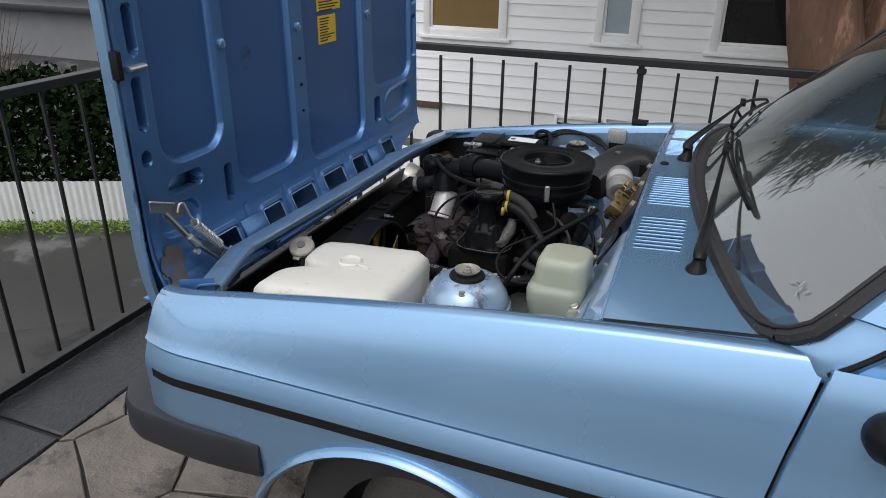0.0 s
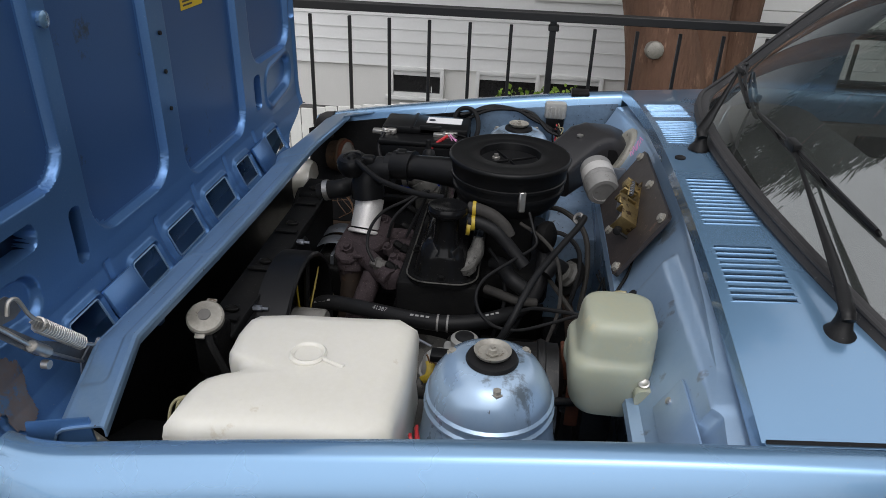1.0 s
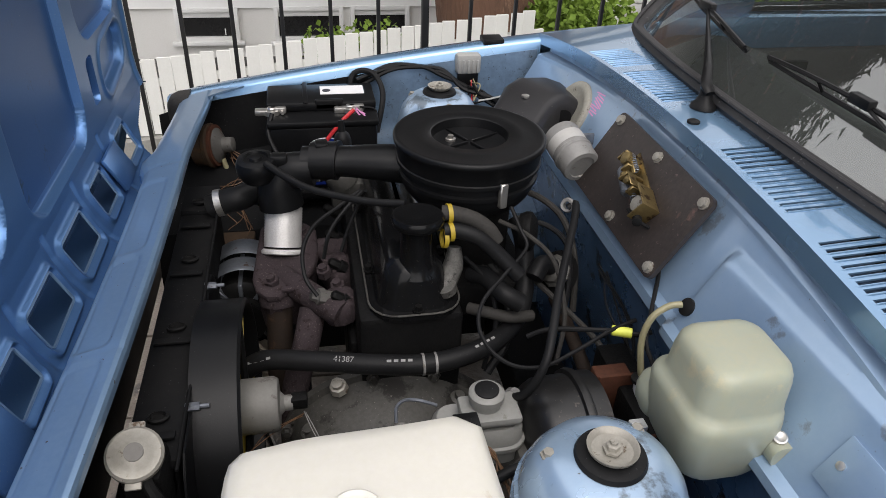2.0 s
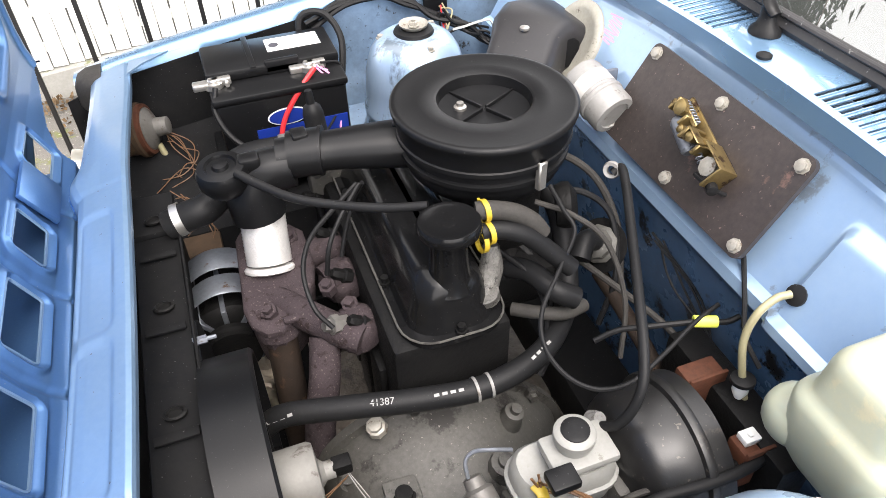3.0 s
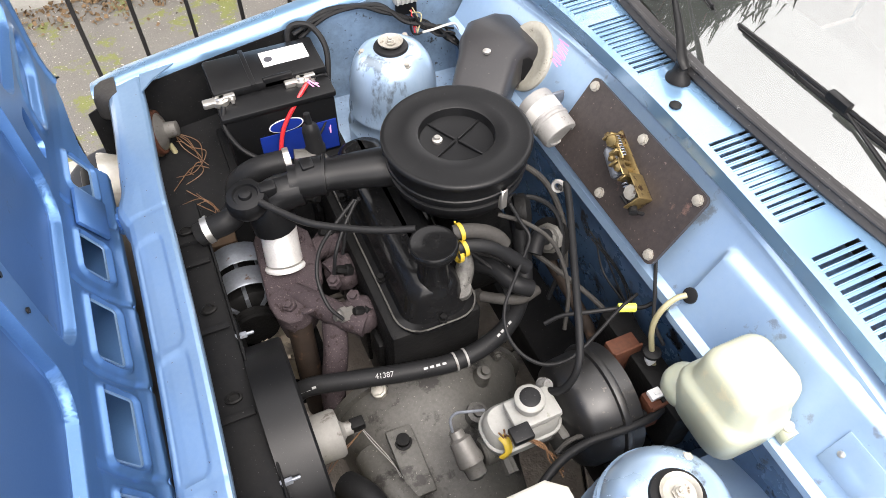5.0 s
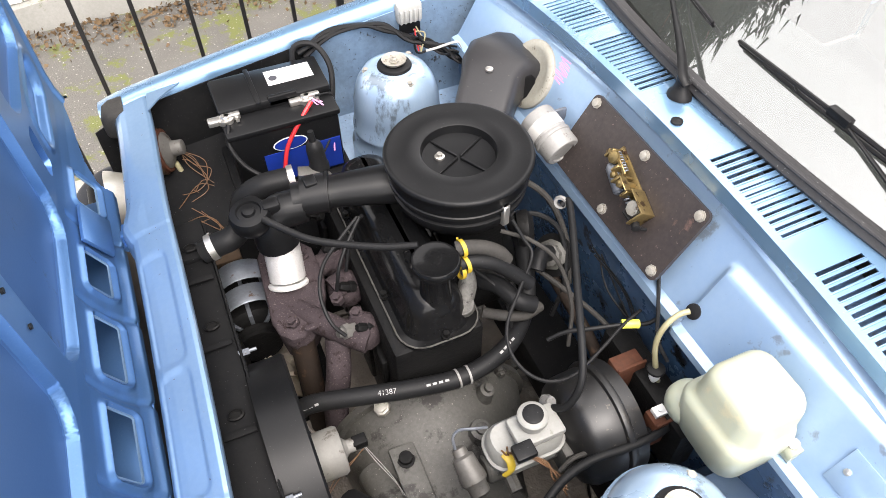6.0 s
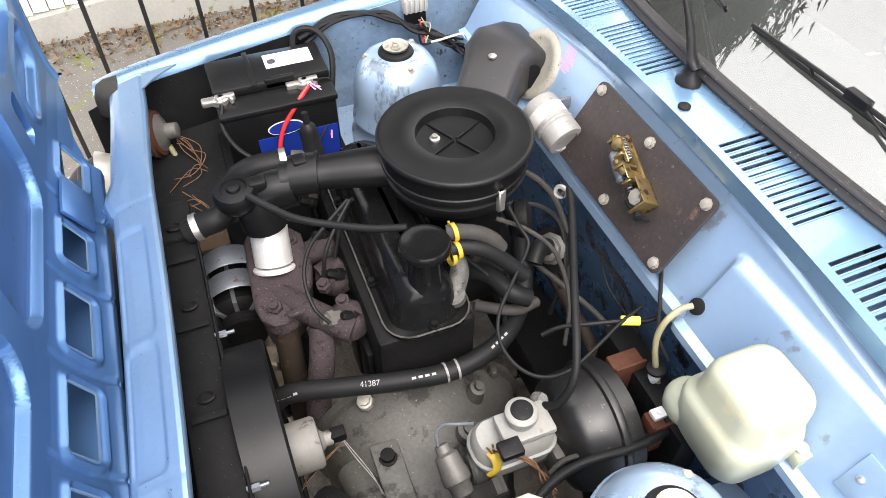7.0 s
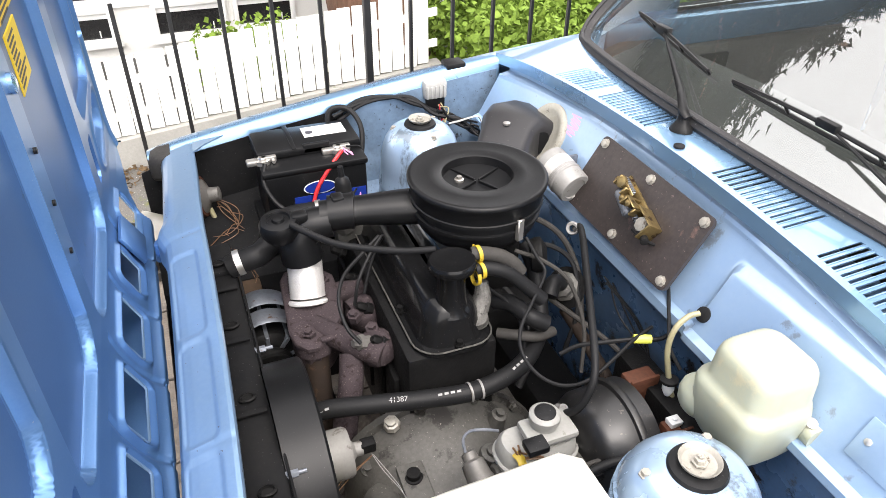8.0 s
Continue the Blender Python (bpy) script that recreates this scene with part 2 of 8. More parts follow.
RESERVOIR = surface("grey_white_reservoir_plastic", (0.27, 0.27, 0.255), (0.20, 0.198, 0.183), 0.45, 0.0, 18.0, 160, 0.6, 0.1, 0.0008, spots=(0.15, 0.14, 0.12), spot_scale=45, spot_level=0.64)
CREAM = surface("cream_grimy_metal", (0.36, 0.345, 0.305), (0.21, 0.198, 0.172), 0.5, 0.3, 22.0, 200, 0.7, 0.2, 0.0008, spots=(0.10, 0.07, 0.045), spot_scale=60, spot_level=0.60)
BRASS = surface("yellow_zinc_latch", (0.30, 0.22, 0.09), (0.17, 0.125, 0.06), 0.42, 0.8, 25.0, 180, 0.6, 0.2, 0.0008, spots=(0.06, 0.035, 0.02), spot_scale=60, spot_level=0.56)
DULL_ALLOY = surface("dull_grey_pressed_metal", (0.15, 0.145, 0.135), (0.09, 0.085, 0.078), 0.5, 0.3, 16.0, 160, 0.7, 0.2, 0.0008, spots=(0.06, 0.04, 0.028), spot_scale=40, spot_level=0.60)
DUCT = surface("charcoal_moulded_duct", (0.018, 0.018, 0.020), (0.030, 0.029, 0.030), 0.38, 0.0, 7.0, 300, 0.6, 0.15, 0.0006, spec=0.3, dust=(0.07, 0.065, 0.06), dust_scale=120, dust_level=0.70)
CRUSTED = surface("crusted_grey_alloy", (0.20, 0.195, 0.18), (0.05, 0.048, 0.045), 0.5, 0.4, 40.0, 300, 0.9, 0.8, 0.003, spots=(0.03, 0.028, 0.026), spot_scale=90, spot_level=0.55)
SERVO_BLACK = surface("greasy_black_steel_drum", (0.0075, 0.0075, 0.0082), (0.015, 0.0145, 0.014), 0.38, 0.0, 9.0, 90, 0.8, 0.25, 0.001, spots=(0.045, 0.038, 0.032), spot_scale=22, spot_level=0.62, dust=(0.07, 0.06, 0.05), dust_scale=160, dust_level=0.68)
DARK_RUST = surface("dark_burnt_rust", (0.030, 0.020, 0.014), (0.016, 0.012, 0.010), 0.75, 0.0, 16.0, 120, 0.6, 0.4, 0.002, spots=(0.055, 0.032, 0.020), spot_scale=30, spot_level=0.60, spec=0.2)
FLANGE = surface("stained_pale_flange", (0.40, 0.39, 0.34), (0.27, 0.255, 0.21), 0.6, 0.2, 14.0, 150, 0.7, 0.25, 0.001, spots=(0.10, 0.08, 0.06), spot_scale=45, spot_level=0.60)
MOTOR_CAN = surface("dusty_grey_motor_can", (0.21, 0.205, 0.19), (0.14, 0.135, 0.125), 0.6, 0.1, 12.0, 150, 0.6, 0.2, 0.001, spots=(0.08, 0.07, 0.06), spot_scale=35, spot_level=0.60)
PLATE = surface("bare_rusting_plate", (0.062, 0.050, 0.046), (0.024, 0.021, 0.021), 0.45, 0.35, 6.0, 120, 0.6, 0.25, 0.001, spots=(0.14, 0.085, 0.070), spot_scale=13, spot_level=0.60, dust=(0.15, 0.11, 0.10), dust_scale=160, dust_level=0.69)
ORANGE_RUST = surface("orange_rusted_bracket", (0.125, 0.045, 0.025), (0.04, 0.020, 0.014), 0.75, 0.1, 18.0, 140, 0.6, 0.4, 0.001, spec=0.2)
YELLOW = surface("yellow_plastic", (0.42, 0.30, 0.02), (0.30, 0.215, 0.02), 0.5, 0.0, 18.0, 160, 0.5, 0.1, 0.0006)
LIME = surface("fluorescent_yellow_tape", (0.80, 0.85, 0.12), (0.68, 0.72, 0.10), 0.45, 0.0, 30.0, 160, 0.3, 0.05, 0.0005)
RED = surface("red_cable_sheath", (0.55, 0.025, 0.03), (0.42, 0.02, 0.025), 0.4, 0.0, 20.0, 150, 0.4, 0.05, 0.0005)
COPPER_WIRE = surface("orange_brown_wire", (0.16, 0.08, 0.035), (0.10, 0.055, 0.03), 0.5, 0.0, 30.0, 150, 0.5, 0.05, 0.0005)
OLIVE_HOSE = surface("yellowed_clear_hose", (0.32, 0.29, 0.17), (0.24, 0.22, 0.13), 0.35, 0.0, 25.0, 150, 0.5, 0.05, 0.0005)
BLUE_LABEL = surface("royal_blue_label", (0.008, 0.032, 0.26), (0.008, 0.026, 0.20), 0.4, 0.0, 12.0, 150, 0.4, 0.0)
CAN_PAPER = surface("greyed_paper_band", (0.42, 0.415, 0.40), (0.34, 0.33, 0.315), 0.6, 0.0, 20.0, 150, 0.5, 0.0)
WHITE_LABEL = surface("white_paper_label", (0.78, 0.78, 0.78), (0.70, 0.70, 0.70), 0.5, 0.0, 12.0, 150, 0.3, 0.0)
YELLOW_LABEL = surface("yellow_paper_sticker", (0.72, 0.52, 0.02), (0.60, 0.42, 0.02), 0.5, 0.0, 15.0, 150, 0.4, 0.05, 0.0004)
PRINT = surface("dark_print", (0.04, 0.04, 0.05), None, 0.6, 0.0, 30.0, 200, 0.3, 0.0)
WHITE_PRINT = surface("white_print", (0.32, 0.32, 0.31), (0.18, 0.18, 0.18), 0.6, 0.0, 120.0, 400, 0.6, 0.0)
PINK = surface("pink_marker", (0.75, 0.30, 0.55), (0.62, 0.28, 0.52), 0.5, 0.0, 60.0, 200, 0.5, 0.0)
LENS = surface("headlamp_reflector", (0.75, 0.74, 0.70), (0.60, 0.56, 0.46), 0.3, 0.5, 15.0, 100, 0.4, 0.0)
# IOR raised beyond glass to brighten the sky reflection; film adds a pale haze.
SCREEN_GLASS = clear_glass("windscreen_glass", (0.62, 0.68, 0.66), ior=2.3, film=0.015)
SIDE_GLASS = clear_glass("side_window_glass", (0.85, 0.88, 0.87), ior=1.45)
ROAD_GRAVEL = surface("gravelly_asphalt_yard", (0.14, 0.132, 0.12), (0.075, 0.072, 0.066), 0.9, 0.0, 1.6, 90, 0.8, 0.8, 0.008, spots=(0.11, 0.12, 0.035), spot_scale=3.5, spot_level=0.54, dust=(0.36, 0.34, 0.31), dust_scale=60, dust_level=0.66)
WET_PATH = surface("damp_concrete_path", (0.05, 0.048, 0.044), (0.028, 0.027, 0.025), 0.5, 0.0, 1.2, 50, 0.6, 0.4, 0.004, spots=(0.02, 0.0195, 0.018), spot_scale=1.8, spot_level=0.52, spec=0.3)
DEAD_LEAF = surface("brown_dead_leaves", (0.15, 0.10, 0.055), (0.09, 0.06, 0.035), 0.8, 0.0, 9.0, 60, 0.7, 0.0, spec=0.2)
PALE_BOX = surface("pale_grey_plastic", (0.36, 0.36, 0.345), (0.28, 0.28, 0.265), 0.5, 0.0, 16.0, 150, 0.5, 0.1, 0.0008, spots=(0.2, 0.19, 0.17), spot_scale=60, spot_level=0.66)
BARE = surface("bare_rust_stained_primer", (0.13, 0.15, 0.18), (0.17, 0.11, 0.08), 0.5, 0.4, 14.0, 90, 0.7, 0.2, 0.001, spots=(0.08, 0.15, 0.26), spot_scale=20, spot_level=0.55)
CLADDING = surface("dark_light_block_cladding", (0.045, 0.038, 0.032), (0.03, 0.026, 0.022), 0.8, 0.0, 1.5, 40, 0.6, 0.3, 0.003, stretch=(1, 1, 6))
DULL_STEEL = surface("dull_zinc_strip", (0.22, 0.24, 0.27), (0.13, 0.14, 0.16), 0.45, 0.6, 14.0, 160, 0.6, 0.2, 0.0008, spots=(0.10, 0.06, 0.04), spot_scale=40, spot_level=0.62)
PAINT_TOWER = surface("grimy_strut_tower_paint", (0.27, 0.39, 0.54), (0.36, 0.47, 0.60), 0.30, 0.45, 9.0, 60, 0.7, 0.08, 0.001, coat=0.6, coat_rough=0.08, spots=(0.14, 0.18, 0.22), spot_scale=10, spot_level=0.57, dust=(0.08, 0.08, 0.08), dust_scale=110, dust_level=0.74, stretch=(1, 1, 0.4))
# Body blue darkened for the shade below the bulkhead lip, plus dirt spots.
PAINT_DEEP = surface("shade_darkened_dirty_blue_paint", (0.090, 0.18, 0.33), (0.050, 0.095, 0.175), 0.28, 0.3, 8.0, 70, 0.6, 0.15, 0.001, coat=0.5, coat_rough=0.1, spots=(0.02, 0.02, 0.022), spot_scale=14, spot_level=0.56, dust=(0.15, 0.14, 0.13), dust_scale=260, dust_level=0.71)
DIRTY_HOSE = surface("greyed_dirty_hose", (0.05, 0.047, 0.043), (0.022, 0.021, 0.02), 0.7, 0.0, 25.0, 250, 0.7, 0.4, 0.001, spec=0.2)
GROUND_GLIMPSE = surface("pale_ground_glimpse", (0.50, 0.44, 0.35), (0.33, 0.28, 0.22), 0.85, 0.0, 14.0, 120, 0.6, 0.3, 0.001)
# Body blue darkened to paint in the shade on the bonnet's inner side.
PAINT_INNER = surface("shade_darkened_inner_blue_paint", (0.078, 0.192, 0.42), (0.108, 0.23, 0.455), 0.36, 0.65, 2.5, 300, 0.5, 0.05, 0.0006, coat=0.3, coat_rough=0.15, rough_var=0.06, spots=(0.06, 0.09, 0.13), spot_scale=26, spot_level=0.70, dust=(0.30, 0.34, 0.40), dust_scale=300, dust_level=0.74)
SEAL = surface("weathered_grey_rubber", (0.022, 0.022, 0.024), (0.038, 0.037, 0.038), 0.6, 0.0, 6.0, 200, 0.7, 0.3, 0.0008, spec=0.3, dust=(0.16, 0.16, 0.155), dust_scale=200, dust_level=0.69)
# Darker copy of the inner blue for the recessed pan floors.
PAN_BLUE = surface("deep_blue_pan_paint", (0.040, 0.112, 0.285), (0.058, 0.138, 0.32), 0.42, 0.5, 2.5, 300, 0.5, 0.06, 0.0006, coat=0.25, coat_rough=0.2, rough_var=0.08, spots=(0.05, 0.075, 0.11), spot_scale=9, spot_level=0.62, dust=(0.22, 0.25, 0.30), dust_scale=240, dust_level=0.76)
PAINT_CHIPPED = surface("rust_specked_blue_paint", (0.20, 0.335, 0.52), (0.26, 0.395, 0.57), 0.33, 0.6, 5.0, 120, 0.6, 0.06, 0.0006, coat=0.5, coat_rough=0.10, rough_var=0.08, spots=(0.17, 0.12, 0.10), spot_scale=30, spot_level=0.70, dust=(0.10, 0.08, 0.07), dust_scale=120, dust_level=0.735)
GREY_WALL = surface("weathered_grey_wall", (0.20, 0.20, 0.20), (0.14, 0.14, 0.145), 0.8, 0.0, 1.2, 40, 0.6, 0.3, 0.003)
TRIM_GREY = surface("grey_vinyl_trim", (0.15, 0.145, 0.14), (0.12, 0.115, 0.11), 0.6, 0.0, 7.0, 300, 0.4, 0.2, 0.0006)
DASH = surface("black_vinyl_dash", (0.03, 0.03, 0.03), (0.045, 0.044, 0.042), 0.6, 0.0, 7.0, 400, 0.4, 0.3, 0.0006)
IRON = surface("black_painted_iron", (0.006, 0.006, 0.0065), (0.012, 0.0115, 0.011), 0.5, 0.0, 8.0, 150, 0.5, 0.15, 0.0008)
BOARD = surface("white_painted_weatherboard", (0.85, 0.85, 0.84), (0.79, 0.79, 0.77), 0.55, 0.0, 1.5, 40, 0.4, 0.1, 0.002, random_piece=0.03)
RENDER_WALL = surface("white_rendered_wall", (0.83, 0.82, 0.79), (0.75, 0.74, 0.70), 0.75, 0.0, 1.2, 60, 0.5, 0.3, 0.003)
PICKET = surface("white_painted_picket", (0.80, 0.80, 0.77), (0.70, 0.70, 0.66), 0.6, 0.0, 3.0, 50, 0.4, 0.1, 0.002, random_piece=0.04)
FRAME_WHITE = surface("white_window_frame", (0.82, 0.82, 0.80), (0.74, 0.74, 0.72), 0.45, 0.0, 4.0, 80, 0.3, 0.05, 0.001)
DARK_PANE = surface("dark_window_pane", (0.012, 0.012, 0.013), (0.02, 0.02, 0.02), 0.06, 0.0, 2.0, 30, 0.4, 0.0, rough_var=0.02, spec=0.6)
BLIND = surface("amber_roller_blind", (0.20, 0.125, 0.035), (0.15, 0.095, 0.03), 0.7, 0.0, 2.0, 60, 0.4, 0.1, 0.002)
SLAT_BLIND = surface("pale_blue_grey_blind", (0.34, 0.40, 0.43), (0.26, 0.31, 0.34), 0.6, 0.0, 2.0, 60, 0.4, 0.1, 0.002)
BARK = surface("red_brown_bark", (0.19, 0.10, 0.062), (0.085, 0.048, 0.032), 0.85, 0.0, 3.0, 20, 0.9, 1.0, 0.03, spots=(0.30, 0.175, 0.115), spot_scale=4, spot_level=0.56, stretch=(1, 1, 0.22))
STONE = surface("stamped_concrete_stone", (0.185, 0.155, 0.128), (0.085, 0.074, 0.064), 0.5, 0.0, 5.0, 14, 0.9, 0.9, 0.014, spots=(0.065, 0.058, 0.052), spot_scale=6, spot_level=0.56, random_piece=0.10, dust=(0.22, 0.195, 0.165), dust_scale=70, dust_level=0.68)
JOINT = surface("dark_joint_concrete", (0.022, 0.020, 0.018), (0.014, 0.013, 0.012), 0.8, 0.0, 8.0, 80, 0.5, 0.4, 0.002)
SLAB = surface("dark_grey_border_slab", (0.022, 0.023, 0.026), (0.013, 0.0135, 0.0155), 0.35, 0.0, 4.0, 40, 0.8, 0.8, 0.008, random_piece=0.15, dust=(0.07, 0.068, 0.063), dust_scale=90, dust_level=0.66)
ASPHALT = surface("damp_asphalt", (0.040, 0.038, 0.035), (0.024, 0.024, 0.022), 0.45, 0.0, 0.35, 60, 0.6, 0.5, 0.004, spots=(0.11, 0.108, 0.104), spot_scale=0.7, spot_level=0.56)
CONCRETE = surface("pale_worn_concrete", (0.34, 0.33, 0.31), (0.22, 0.22, 0.20), 0.75, 0.0, 1.5, 50, 0.6, 0.4, 0.004, spots=(0.12, 0.13, 0.06), spot_scale=5, spot_level=0.60)
CORRUGATED = surface("white_corrugated_sheet", (0.66, 0.66, 0.65), (0.52, 0.52, 0.50), 0.5, 0.1, 2.0, 40, 0.5, 0.1, 0.002)
LEAF = surface("fresh_green_leaves", (0.21, 0.31, 0.045), (0.10, 0.17, 0.028), 0.7, 0.0, 3.0, 30, 0.8, 0.0, spec=0.2)
HEDGE_LEAF = surface("dark_hedge_leaves", (0.012, 0.024, 0.007), (0.007, 0.014, 0.005), 0.85, 0.0, 2.0, 30, 0.7, 0.0, spec=0.05)
NEEDLE = surface("dark_conifer_needles", (0.022, 0.042, 0.018), (0.035, 0.055, 0.022), 0.85, 0.0, 2.0, 30, 0.7, 0.0, spec=0.1)
TWIG = surface("brown_twigs", (0.10, 0.07, 0.05), (0.07, 0.05, 0.04), 0.85, 0.0, 4.0, 40, 0.6, 0.2, 0.003)
TYRE = surface("tyre_rubber", (0.018, 0.018, 0.018), (0.03, 0.03, 0.029), 0.75, 0.0, 9.0, 120, 0.5, 0.3, 0.001)

# ---- setting: ground, drive, retaining edges ----
LOW = -1.65  # the street and the neighbour's yard lie lower than the drive

bm = bm_new()
add_grid(bm, 40, 40, lambda u, v: Vector(((u - 0.5) * 240, (v - 0.5) * 240, LOW - 0.02)))
solo("ground", bm, ASPHALT, "damp dark asphalt of the street below the drive", "ground", kind="structure")

bm = bm_new()
add_box(bm, -1.66, 7.0, -7.0, 1.33, LOW - 0.3, -0.012)
solo("pavement", bm, JOINT, "dark joints and bed of the stamped concrete drive", "drive", kind="structure")


# gravelly yard between the drive and the picket fence
bm = bm_new()
add_grid(bm, 60, 24, lambda u, v: Vector((-3.0 + 14 * u, 1.34 + 4.3 * v, LOW + 0.004 + 0.012 * noise.noise(Vector((u * 40, v * 10, 0))))))
solo("ground_yard", bm, ROAD_GRAVEL, "gravelly mossy yard below the drive", "yard", kind="structure")
bm = bm_new()
add_box(bm, -1.655, 7.0, 1.335, 1.40, LOW - 0.1, -0.004, 0.004)
solo("wall_retaining", bm, CONCRETE, "concrete retaining wall edging the drive", "wall", kind="structure")

# road strips on the lower street
bm = bm_new()
add_grid(bm, 30, 6, lambda u, v: Vector((-8.0 + 6.3 * u, (-1.2 + 5.5 * u) * v - 5.0 * (1 - v), LOW + 0.012)))
tagged(finish("road_path", bm, WET_PATH), "damp worn concrete footpath along the street", "path", kind="structure")


# unseen dark wall added to block sky light from the bonnet's inner side
bm = bm_new()
add_box(bm, 3.3, 3.5, -7.0, 1.1, LOW, 5.2)
solo("wall_garage", bm, CLADDING, "unseen plain dark boarded wall added behind the car to shade the bonnet", "wall", kind="structure")

# ---- neighbour's house beyond the fence ----
HY = 8.5
house = thing("house", "white weatherboard house with a rendered basement and dark windows", "house", (0, HY, LOW))
bm = bm_new()
add_box(bm, -9.0, 2.3, HY + 0.03, HY + 0.25, LOW - 0.1, 4.05)
house_wall = part("wall", bm, RENDER_WALL, house, "white rendered basement wall")
bm = bm_new()
add_loft(bm, [[(x, HY - 0.35, 4.05), (x, HY + 3.5, 4.75), (x, HY + 3.5, 4.87), (x, HY - 0.35, 4.17)] for x in (-9.4, 2.8)])
part("roof", bm, SLAB, house)
WINDOWS = [  # x0, x1, z0, z1, pane
    (-3.80, -2.71, 0.08, 1.50, BLIND), (-1.25, -0.86, 0.12, 1.40, SLAT_BLIND), (0.26, 1.27, 0.09, 1.42, DARK_PANE),
    (-1.77, -1.11, -1.385, -1.08, DARK_PANE), (-0.56, 0.21, -1.40, -1.075, DARK_PANE), (0.41, 1.07, -1.375, -1.07, DARK_PANE)]


def house_window(x0, x1, z0, z1, pane):
    up = z0 > 0
    w = 0.10 if up else 0.055
    bm = bm_new()
    for a, b, c, d in ((x0 - w, x0, z0 - w, z1 + w), (x1, x1 + w, z0 - w, z1 + w), (x0, x1, z1, z1 + w), (x0, x1, z0 - w, z0)):
        add_box(bm, a, b, HY - 0.055, HY + 0.06, c, d, 0.006)
    win = part("window", bm, FRAME_WHITE, house)
    bm = bm_new()
    add_box(bm, x0, x1, HY + 0.0, HY + 0.012, z0, z1)
    part("pane", bm, pane, win)
    bm = bm_new()
    add_box(bm, x0 - w - 0.06, x1 + w + 0.06, HY - 0.085, HY - 0.02, z0 - w - 0.045, z0 - w + 0.002, 0.006)
    part("sill", bm, FRAME_WHITE, win)
    bm = bm_new()
    if up:
        add_box(bm, x0, x0 + 0.035, HY - 0.02, HY - 0.001, z0, z1, 0.004)
        add_box(bm, x1 - 0.035, x1, HY - 0.02, HY - 0.001, z0, z1, 0.004)
        add_box(bm, x0 + 0.035, x1 - 0.035, HY - 0.02, HY - 0.001, z0, z0 + 0.035, 0.004)
    else:
        add_box(bm, x0, x1, HY - 0.015, HY - 0.001, z1 - 0.07, z1, 0.004)
        add_cyl(bm, (x1 - 0.12, HY - 0.03, z0 + 0.02), (x1 - 0.12, HY - 0.03, z0 + 0.10), 0.008, n=6)
    part("sash", bm, FRAME_WHITE, win)


for w in WINDOWS:
    house_window(*w)
bm = bm_new()
add_box(bm, -4.05, -3.62, HY - 0.02, HY + 0.05, -1.135, -1.03, 0.004)
part("vent", bm, TWIG, house, "brown timber vent under the boards")

# small building and board fence past the trees
shed = thing("shed", "small pale timber shed with boarded wall past the trees", "shed", (5.2, 9.4, LOW))
bm = bm_new()
add_box(bm, 3.2, 9.5, 9.4, 12.0, LOW - 0.1, 1.2)
part("wall", bm, RENDER_WALL, shed)
bm = bm_new()
add_box(bm, 3.0, 9.7, 9.1, 12.3, 1.2, 1.34)
part("roof", bm, SLAB, shed)
for i in range(17):
    bm = bm_new()
    z = LOW + 0.05 + i * 0.18
    add_box(bm, 3.18, 9.52, 9.36 - 0.012, 9.40, z, z + 0.172, 0.003, seg=1)
    part("board", bm, BOARD, shed)

# ---- picket fence on its kerb ----
PY = 5.5


def picket_foot(x):
    return -1.43 + 0.11 * (x + 1.675)


pickets = thing("picket_fence", "white painted timber picket fence on a low concrete kerb", "fence", (-1.0, PY, LOW))
bm = bm_new()
n = 40
add_loft(bm, [[(x, PY - 0.05, LOW - 0.05), (x, PY + 0.12, LOW - 0.05), (x, PY + 0.12, picket_foot(x) - 0.01), (x, PY - 0.05, picket_foot(x) - 0.012)] for x in [-7.2 + 9.2 * i / n for i in range(n + 1)]])
part("kerb", bm, CONCRETE, pickets, "mossy concrete kerb")
for dz in (0.14, 0.44):
    bm = bm_new()
    add_loft(bm, [[(x, PY + 0.042, picket_foot(x) + dz), (x, PY + 0.08, picket_foot(x) + dz), (x, PY + 0.08, picket_foot(x) + dz + 0.07), (x, PY + 0.042, picket_foot(x) + dz + 0.07)] for x in (-7.2, 1.98)])
    part("rail", bm, PICKET, pickets)
bm = bm_new()
add_box(bm, -0.059, 0.059, 0.02, 0.04, 0.0, 0.70, 0.004, seg=1)
picket_first = part("picket", bm, PICKET, pickets)
picket_first.location = (-7.1, PY, picket_foot(-7.1))
picket_mesh = picket_first.data
for i in range(1, 71):
    ob = new("picket", picket_mesh)
    x = -7.1 + i * 0.1275
    ob.parent = pickets
    ob.matrix_parent_inverse = Matrix.Translation(-pickets.location)
    ob.location = (x, PY + 0.003 * math.sin(i * 2.7), picket_foot(x) + 0.004 * math.sin(i * 1.9))
    ob.rotation_euler = (0, radians(0.6 * math.sin(i * 3.3)), 0)


